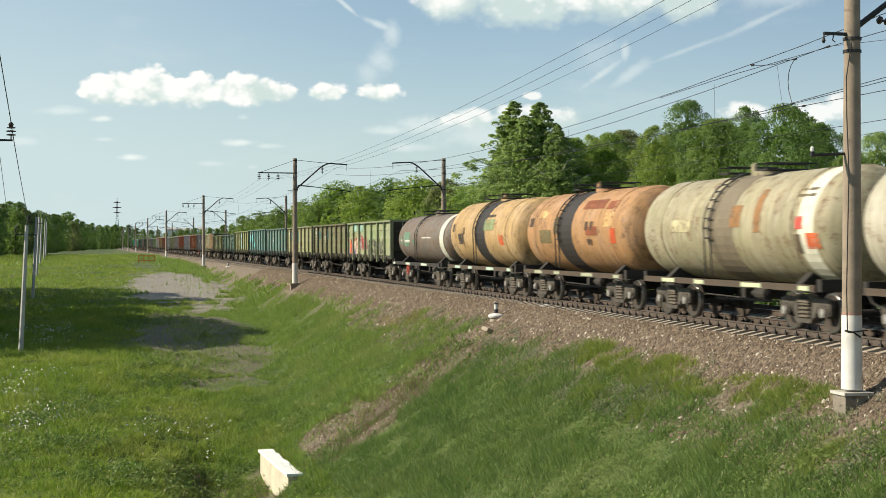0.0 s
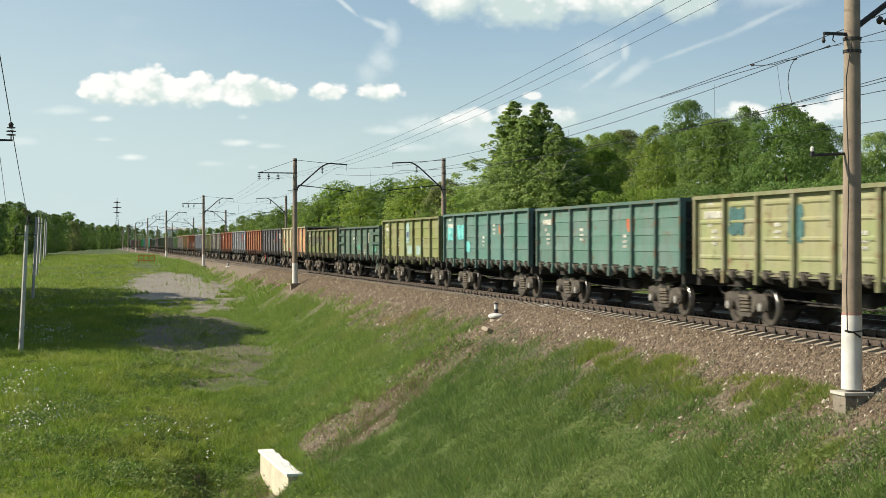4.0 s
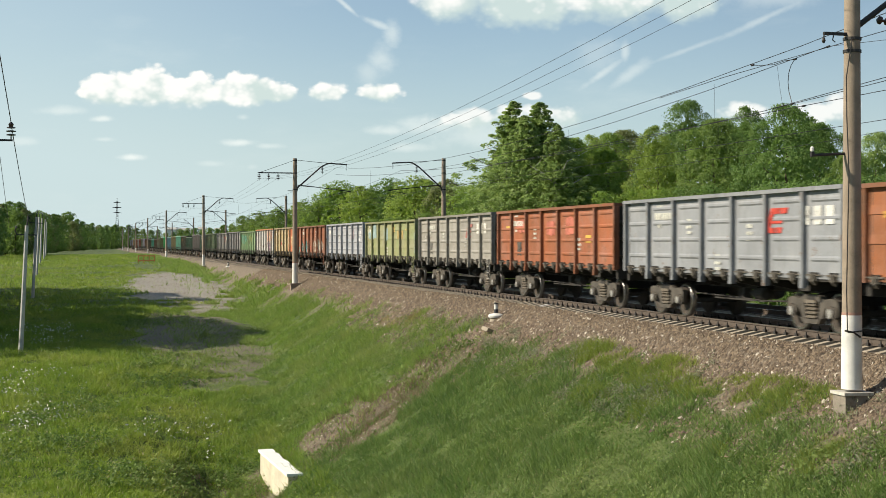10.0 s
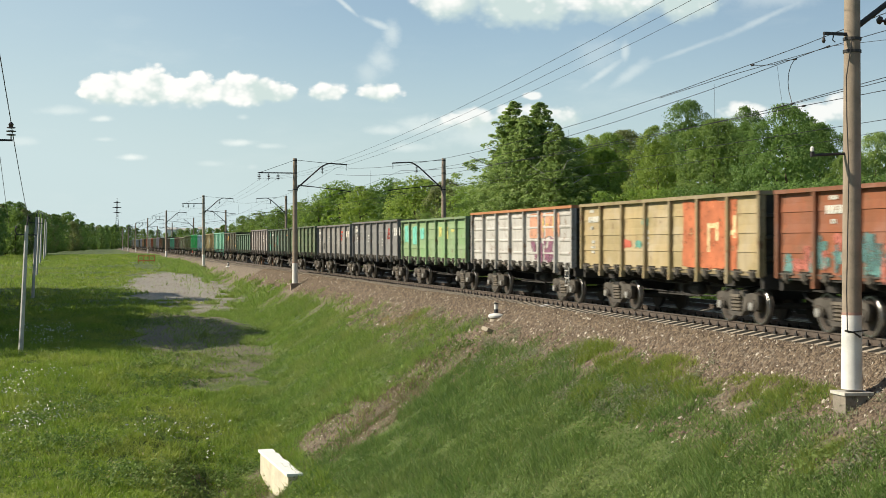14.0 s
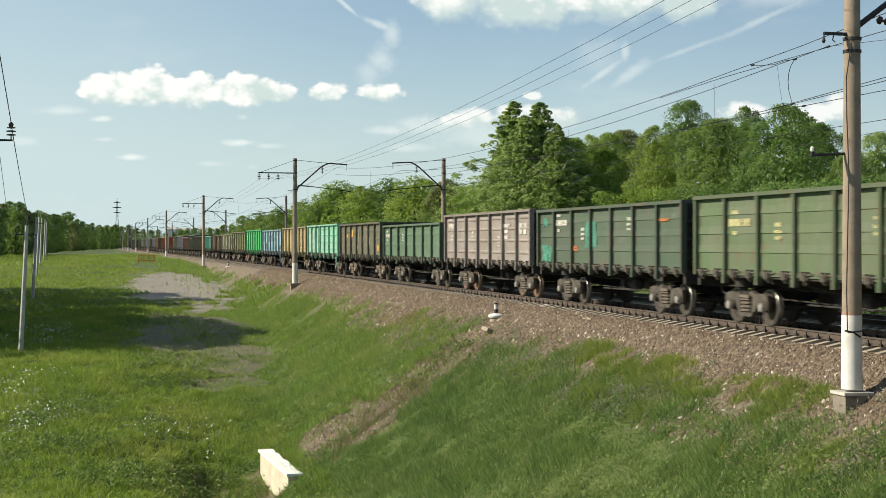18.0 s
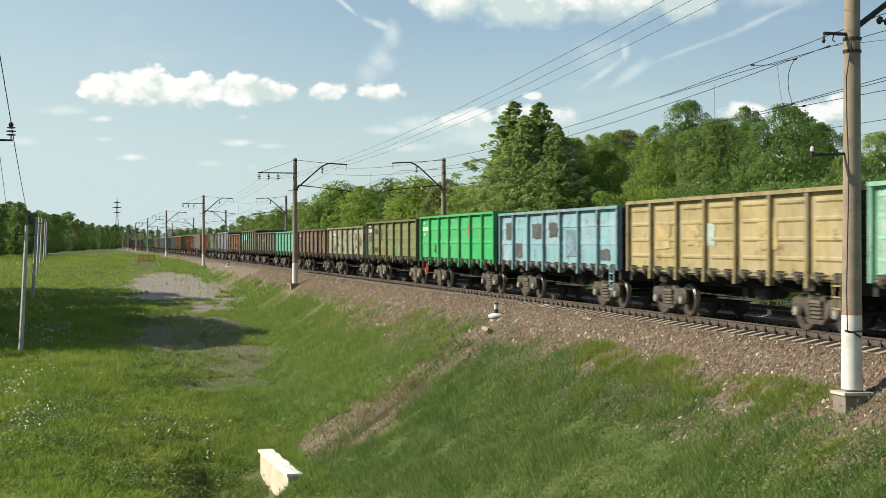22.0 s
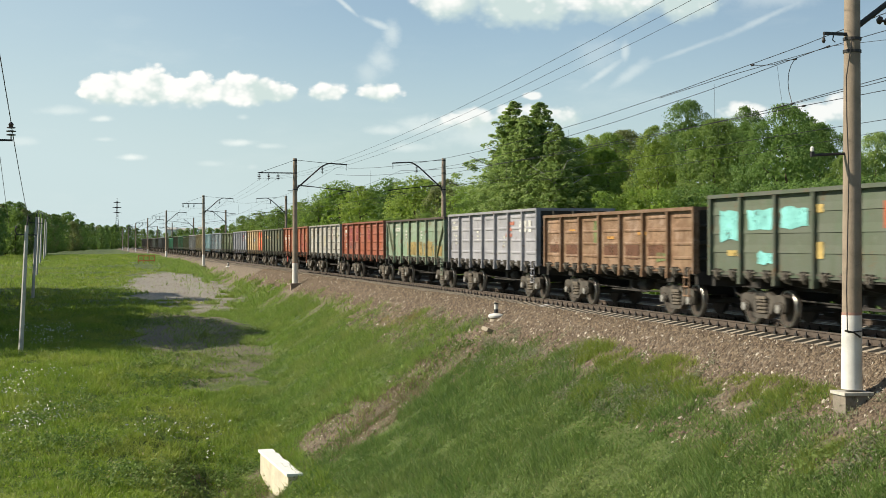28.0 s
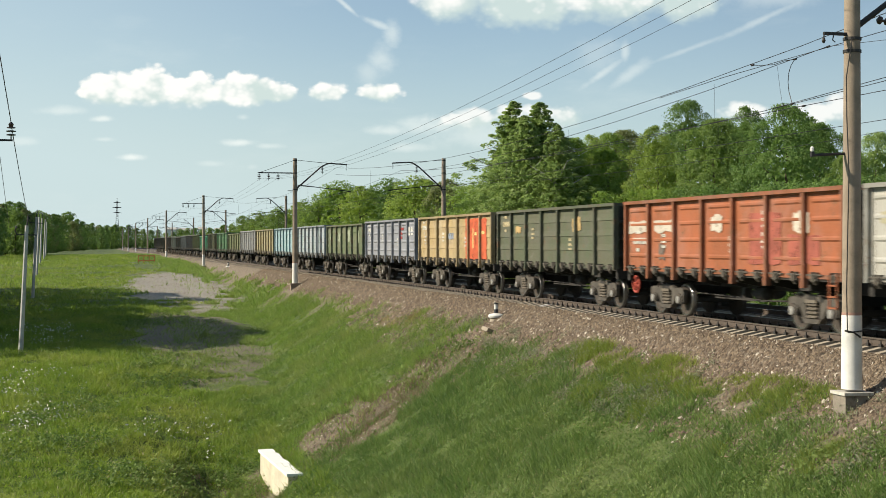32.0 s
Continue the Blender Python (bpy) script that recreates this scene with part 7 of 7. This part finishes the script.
# ---- grass ----
def grass_material(name, dark, light, dry, scorched=False, parched=0.6):
    m, N, b = material(name)
    dark, light = tuple(0.8 * x for x in dark), tuple(0.8 * x for x in light)
    isl = N.add("ShaderNodeNewGeometry").outputs["Random Per Island"]
    co = N.add("ShaderNodeTexCoord").outputs["Object"]
    n = N.noise(co, 0.22, 5.0, 0.6)
    n2 = N.noise(co, 1.3, 5.0, 0.65)
    c = N.mix(N.math("ADD", N.math("MULTIPLY", isl, 0.62), N.math("MULTIPLY", N.ramp(n2, 0.32, 0.68), 0.38)), dark, light)
    c = N.mix(N.ramp(n, 0.45, 0.70, 0.0, parched), c, tuple(0.8 * x for x in dry))
    c = N.mix(N.ramp(isl, 0.93, 0.97, 0.0, 0.7), c, (0.34, 0.30, 0.15))
    if scorched:
        sep = N.add("ShaderNodeSeparateXYZ")
        N.link(co, sep.inputs[0])
        px = N.math("DIVIDE", N.math("ADD", sep.outputs[0], 3.75), 0.8)
        py = N.math("DIVIDE", N.math("SUBTRACT", sep.outputs[1], 64.5), 4.0)
        r = N.math("SQRT", N.math("ADD", N.math("MULTIPLY", px, px), N.math("MULTIPLY", py, py)))
        c = N.mix(N.ramp(N.math("ADD", r, N.math("SUBTRACT", n2, 0.5)), 1.1, 0.6, 0.0, 0.65), c, (0.34, 0.235, 0.12))
    N.link(c, b.inputs["Base Color"])
    b.inputs["Roughness"].default_value = 0.65
    tr = N.add("ShaderNodeBsdfTranslucent")
    N.link(c, tr.inputs["Color"])
    mx = N.add("ShaderNodeMixShader")
    mx.inputs[0].default_value = 0.42
    N.link(b.outputs[0], mx.inputs[1])
    N.link(tr.outputs[0], mx.inputs[2])
    out = [k for k in m.node_tree.nodes if k.type == "OUTPUT_MATERIAL"][0]
    N.link(mx.outputs[0], out.inputs[0])
    return m


# bank grass blades are darker before the gully and lighter beyond it
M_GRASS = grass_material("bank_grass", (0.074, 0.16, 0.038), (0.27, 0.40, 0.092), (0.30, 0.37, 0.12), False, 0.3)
M_BANK = grass_material("lighter_bank_grass", (0.125, 0.24, 0.042), (0.37, 0.51, 0.094), (0.36, 0.42, 0.12), True)
M_MEADOW = grass_material("meadow_grass", (0.115, 0.22, 0.022), (0.37, 0.50, 0.058), (0.43, 0.47, 0.09))
M_WEED = grass_material("broad_weed_leaves", (0.07, 0.15, 0.028), (0.235, 0.345, 0.07), (0.32, 0.40, 0.10))
M_HORSETAIL = grass_material("yellow_green_horsetail", (0.17, 0.25, 0.03), (0.33, 0.41, 0.07), (0.35, 0.40, 0.08))
M_PALE = grass_material("silvery_wormwood", (0.22, 0.25, 0.15), (0.36, 0.38, 0.25), (0.36, 0.34, 0.22))


def scatter(rng, count, x0, x1, y0, y1, keep, crowd):
    x = x0 + (x1 - x0) * rng.random(count)
    y = y0 + (y1 - y0) * rng.random(count) ** crowd
    if keep is not None:
        k = keep(x, y, rng)
        x, y = x[k], y[k]
    return x, y


def blades(name, label, mat, count, x0, x1, y0, y1, size, width, seed, keep=None, crowd=1.0):
    """Single grass blades, leaning every way, longer in tussocks."""
    rng = np.random.default_rng(seed)
    x, y = scatter(rng, count, x0, x1, y0, y1, keep, crowd)
    n = len(x)
    z = ground_level(x, y) - 0.02
    patch = 0.85 + 0.7 * lumps(x, y, 1.1, 21) + 0.6 * lumps(x, y, 0.4, 22)
    h = size * rng.uniform(0.5, 1.3, n) * np.clip(patch, 0.25, 2.0)
    a = rng.uniform(0, 6.28, n)
    w = width * rng.uniform(0.7, 1.3, n)
    lean = rng.uniform(0.2, 1.3, n) * h
    b = rng.uniform(0, 6.28, n)
    dx, dy = np.cos(a) * w, np.sin(a) * w
    p0 = np.stack([x - dx, y - dy, z], -1)
    p1 = np.stack([x + dx, y + dy, z], -1)
    p2 = np.stack([x + np.cos(b) * lean, y + np.sin(b) * lean, z + h], -1)
    V = np.stack([p0, p1, p2], 1).reshape(-1, 3)
    tagged(part(name, arrays_mesh(name, V, np.arange(n * 3).reshape(-1, 3)), mat), label, "grass", kind="stuff")


def weeds(name, label, mat, count, x0, x1, y0, y1, size, leaf, leaves, seed, keep=None, crowd=1.0, category="weeds"):
    """Low leafy plants: small leaves round short stems."""
    rng = np.random.default_rng(seed)
    x, y = scatter(rng, count, x0, x1, y0, y1, keep, crowd)
    z = ground_level(x, y)
    n = len(x) * leaves
    s = np.repeat(size * rng.uniform(0.5, 1.5, len(x)), leaves)
    pos = np.stack([np.repeat(x, leaves), np.repeat(y, leaves), np.repeat(z, leaves)], -1)
    off = rng.normal(0, 0.5, (n, 3))
    off[:, 2] = np.abs(off[:, 2]) * 1.3 + 0.15
    pos = pos + off * s[:, None]
    nor = rng.normal(0, 1, (n, 3)) + np.array([0, 0, 0.9])
    nor /= np.linalg.norm(nor, axis=1)[:, None]
    u = np.cross(nor, rng.normal(0, 1, (n, 3)))
    u /= np.linalg.norm(u, axis=1)[:, None]
    v = np.cross(nor, u)
    r = (leaf * rng.uniform(0.6, 1.4, n))[:, None]
    V = np.stack([pos + u * r, pos + v * r * 0.5, pos - u * r, pos - v * r * 0.5], 1).reshape(-1, 3)
    tagged(part(name, arrays_mesh(name, V, np.arange(n * 4).reshape(-1, 4)), mat), label, category, kind="stuff")


def bare_ground(x, y):
    wash = np.abs(y - 49.6) / 3.1 + 0.5 * lumps(x, y, 1.4, 31) + 0.35 * lumps(x, y, 0.5, 32)
    culvert = (np.abs(y - 50.0) < 3.1) & (np.abs(x + 11.7) < 0.55)
    return ((wash < 0.95) & (x > -10.4)) | culvert


def bare_patch(x, y, rng):
    """The gravelled place and the trodden earth before it."""
    g = np.hypot((x + 9.6) / 5.0, (y - 133) / 36) + 0.3 * lumps(x, y, 4.0, 41) + 0.25 * lumps(x, y, 1.5, 42)
    q = np.hypot((x + 11.8) / 4.0, (y - 85) / 17) + 0.4 * lumps(x, y, 2.5, 43)
    r = rng.random(len(x))
    around = (np.abs(x + 9.6) < 2.2) & (y > 180) & (y < 213)
    return ((g < 0.95) & (r > 0.02)) | ((q < 1.0) & (r > 0.07)) | (around & (r > 0.1))


def bank_keep(x, y, rng):
    thin = np.clip((-x - 3.0 + 0.75 * lumps(x, y, 1.7, 33) + 0.5 * lumps(x, y, 0.6, 34)) / 1.5, 0, 1) ** 1.5
    r = rng.random(len(x))
    return (r < thin) & (~bare_ground(x, y) | (r < 0.10)) & ~bare_patch(x, y, rng)


def meadow_keep(x, y, rng):
    d = np.hypot((x + 13.0) / 2.0, (y - 49.0) / 6.0) + 0.4 * lumps(x, y, 1.2, 44)
    r = rng.random(len(x))
    return ~bare_patch(x, y, rng) & ((d > 0.9) | (r < 0.3)) & ~bare_ground(x, y)


def weed_keep(x, y, rng):
    k = lumps(x, y, 2.6, 51) + 0.6 * lumps(x, y, 0.9, 52)
    return (k > 0.15 + 0.3 * rng.random(len(x))) & ~bare_ground(x, y) & (-x > 3.0 + rng.random(len(x)))


def verge_keep(x, y, rng):
    return (lumps(x, y, 1.6, 61) + 0.6 * lumps(x, y, 0.6, 62) > 0.45) & ~bare_ground(x, y)


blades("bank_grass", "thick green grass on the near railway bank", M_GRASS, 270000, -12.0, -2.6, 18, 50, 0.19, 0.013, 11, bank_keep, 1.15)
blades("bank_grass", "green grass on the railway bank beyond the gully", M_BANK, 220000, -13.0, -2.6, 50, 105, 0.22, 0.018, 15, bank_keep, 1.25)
blades("bank_grass", "green grass along the far bank", M_BANK, 80000, -9.0, -2.6, 105, 330, 0.30, 0.045, 12, bank_keep, 1.3)
blades("meadow_grass", "bright green meadow grass with pale tips", M_MEADOW, 280000, -27.0, -10.5, 36, 105, 0.26, 0.019, 13, meadow_keep, 1.2)
blades("meadow_grass", "meadow grass reaching to the wood", M_MEADOW, 130000, -36.0, -6.0, 105, 330, 0.22, 0.045, 14, meadow_keep, 1.3)
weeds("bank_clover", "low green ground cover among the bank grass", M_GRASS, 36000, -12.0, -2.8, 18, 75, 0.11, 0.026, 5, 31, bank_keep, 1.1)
weeds("meadow_clover", "low green ground cover in the meadow", M_MEADOW, 20000, -26.0, -10.8, 37, 100, 0.12, 0.042, 5, 32, meadow_keep, 1.1)
weeds("bank_weeds", "leafy dark green weeds among the bank grass", M_WEED, 15000, -12.0, -3.0, 19, 95, 0.18, 0.030, 18, 21, weed_keep, 1.2)
weeds("meadow_weeds", "leafy weeds and docks in the meadow", M_WEED, 8000, -26.0, -11.0, 38, 105, 0.20, 0.055, 14, 22, weed_keep, 1.2)


def gully_keep(x, y, rng):
    wash = np.abs(y - 49.6) / 3.3 + 0.5 * lumps(x, y, 1.4, 31) + 0.3 * lumps(x, y, 0.5, 36)
    return (wash < 1.0) & (lumps(x, y, 0.9, 37) + 0.5 * lumps(x, y, 0.35, 38) > -0.25)


M_STRAW = grass_material("dead_straw_stalks", (0.14, 0.105, 0.06), (0.36, 0.29, 0.18), (0.28, 0.22, 0.13))
blades("dead_stalks", "dry brown stalks lying in the washed-out gully", M_STRAW, 17000, -11.0, -4.0, 45.8, 53.6, 0.16, 0.012, 41, gully_keep)
weeds("gully_weeds", "sparse green weeds creeping over the gully", M_WEED, 1500, -11.0, -4.0, 45.8, 53.6, 0.12, 0.045, 10, 42, lambda x, y, r: gully_keep(x, y, r) & (lumps(x, y, 1.2, 39) > 0.1))
blades("ditch_stalks", "withered stalks round the culvert's mouth", M_STRAW, 7000, -15.5, -11.7, 45.5, 53.5, 0.22, 0.013, 43, lambda x, y, r: lumps(x, y, 0.9, 45) > -0.1)
weeds("ditch_weeds", "rank green weeds in the ditch at the culvert", M_WEED, 1300, -15.5, -11.75, 45.5, 54.0, 0.20, 0.05, 14, 44, lambda x, y, r: lumps(x, y, 1.0, 46) > -0.1)


def tussock_keep(x, y, rng):
    k = (np.hypot((x + 14.5) / 2.6, (y - 70) / 3.5) < 1) | (np.hypot((x + 18.8) / 2.2, (y - 63) / 2.5) < 1) | (np.hypot((x + 16) / 3.5, (y - 50) / 2.0) < 1) | (np.hypot((x + 19) / 2.5, (y - 55) / 1.6) < 1) | (np.hypot((x + 9.6) / 1.2, (y - 55.5) / 1.2) < 1)
    return k & (lumps(x, y, 1.1, 55) > -0.2)


weeds("tall_weeds", "clumps of tall dark green weeds in the hollow", M_WEED, 3200, -22.0, -8.0, 46, 75, 0.30, 0.06, 22, 26, tussock_keep, 1.0)
weeds("verge_weeds", "grey-green wormwood on the stony verge", M_PALE, 3600, -5.2, -2.7, 20, 60, 0.15, 0.03, 20, 23, verge_keep, 1.0)
blades("horsetail", "yellow-green horsetail tufts on the verge", M_HORSETAIL, 60000, -5.2, -2.9, 22, 40, 0.22, 0.008, 24, lambda x, y, r: (lumps(x, y, 1.5, 71) + 0.5 * lumps(x, y, 0.6, 72) > 0.3), 1.0)


def flower_keep(x, y, rng):
    near = (np.hypot((x + 14.5) / 2.2, (y - 58.5) / 3.5) < 1) | (np.hypot((x + 20.5) / 2.5, (y - 84) / 7) < 1) | (np.hypot((x + 20.5) / 2.5, (y - 64) / 8) < 1)
    return near & (lumps(x, y, 1.3, 81) > 0.1)


M_PETAL = surface("white_petals", (0.75, 0.75, 0.66), 0.7, 0.1, 5.0, 50.0, 0, 0)
weeds("meadow_flowers", "white flower heads in the meadow", M_PETAL, 4200, -24.0, -12.0, 50, 92, 0.36, 0.060, 2, 25, flower_keep, 1.0, "flowers")


def motions():
    """The whole train runs south along the near track, its wheels rolling."""
    start = {}
    for w, y in moving:
        start[w] = y
        walk(w, [(t, place(y - travel(t))) for t in TIMES])
    # each wheelset turns, frame by frame, while it passes near by
    for axle, w, at in rolling:
        steps = [f / FPS for f in range(0, 32 * FPS + 1) if 14 < start[w] - travel(f / FPS) < 78]
        if len(steps) < 2:
            continue
        turn = [math.degrees((travel(t) - travel(steps[0])) / 0.475) for t in steps]
        rows = [(t, pose(0, at, 0.475, a % 360, 0, 0)) for t, a in zip(steps, turn)]
        if steps[0] > 0:
            rows.insert(0, (0.0, rows[0][1]))
        if steps[-1] < 32:
            rows.append((32.0, rows[-1][1]))
        walk(axle, rows)


motions()
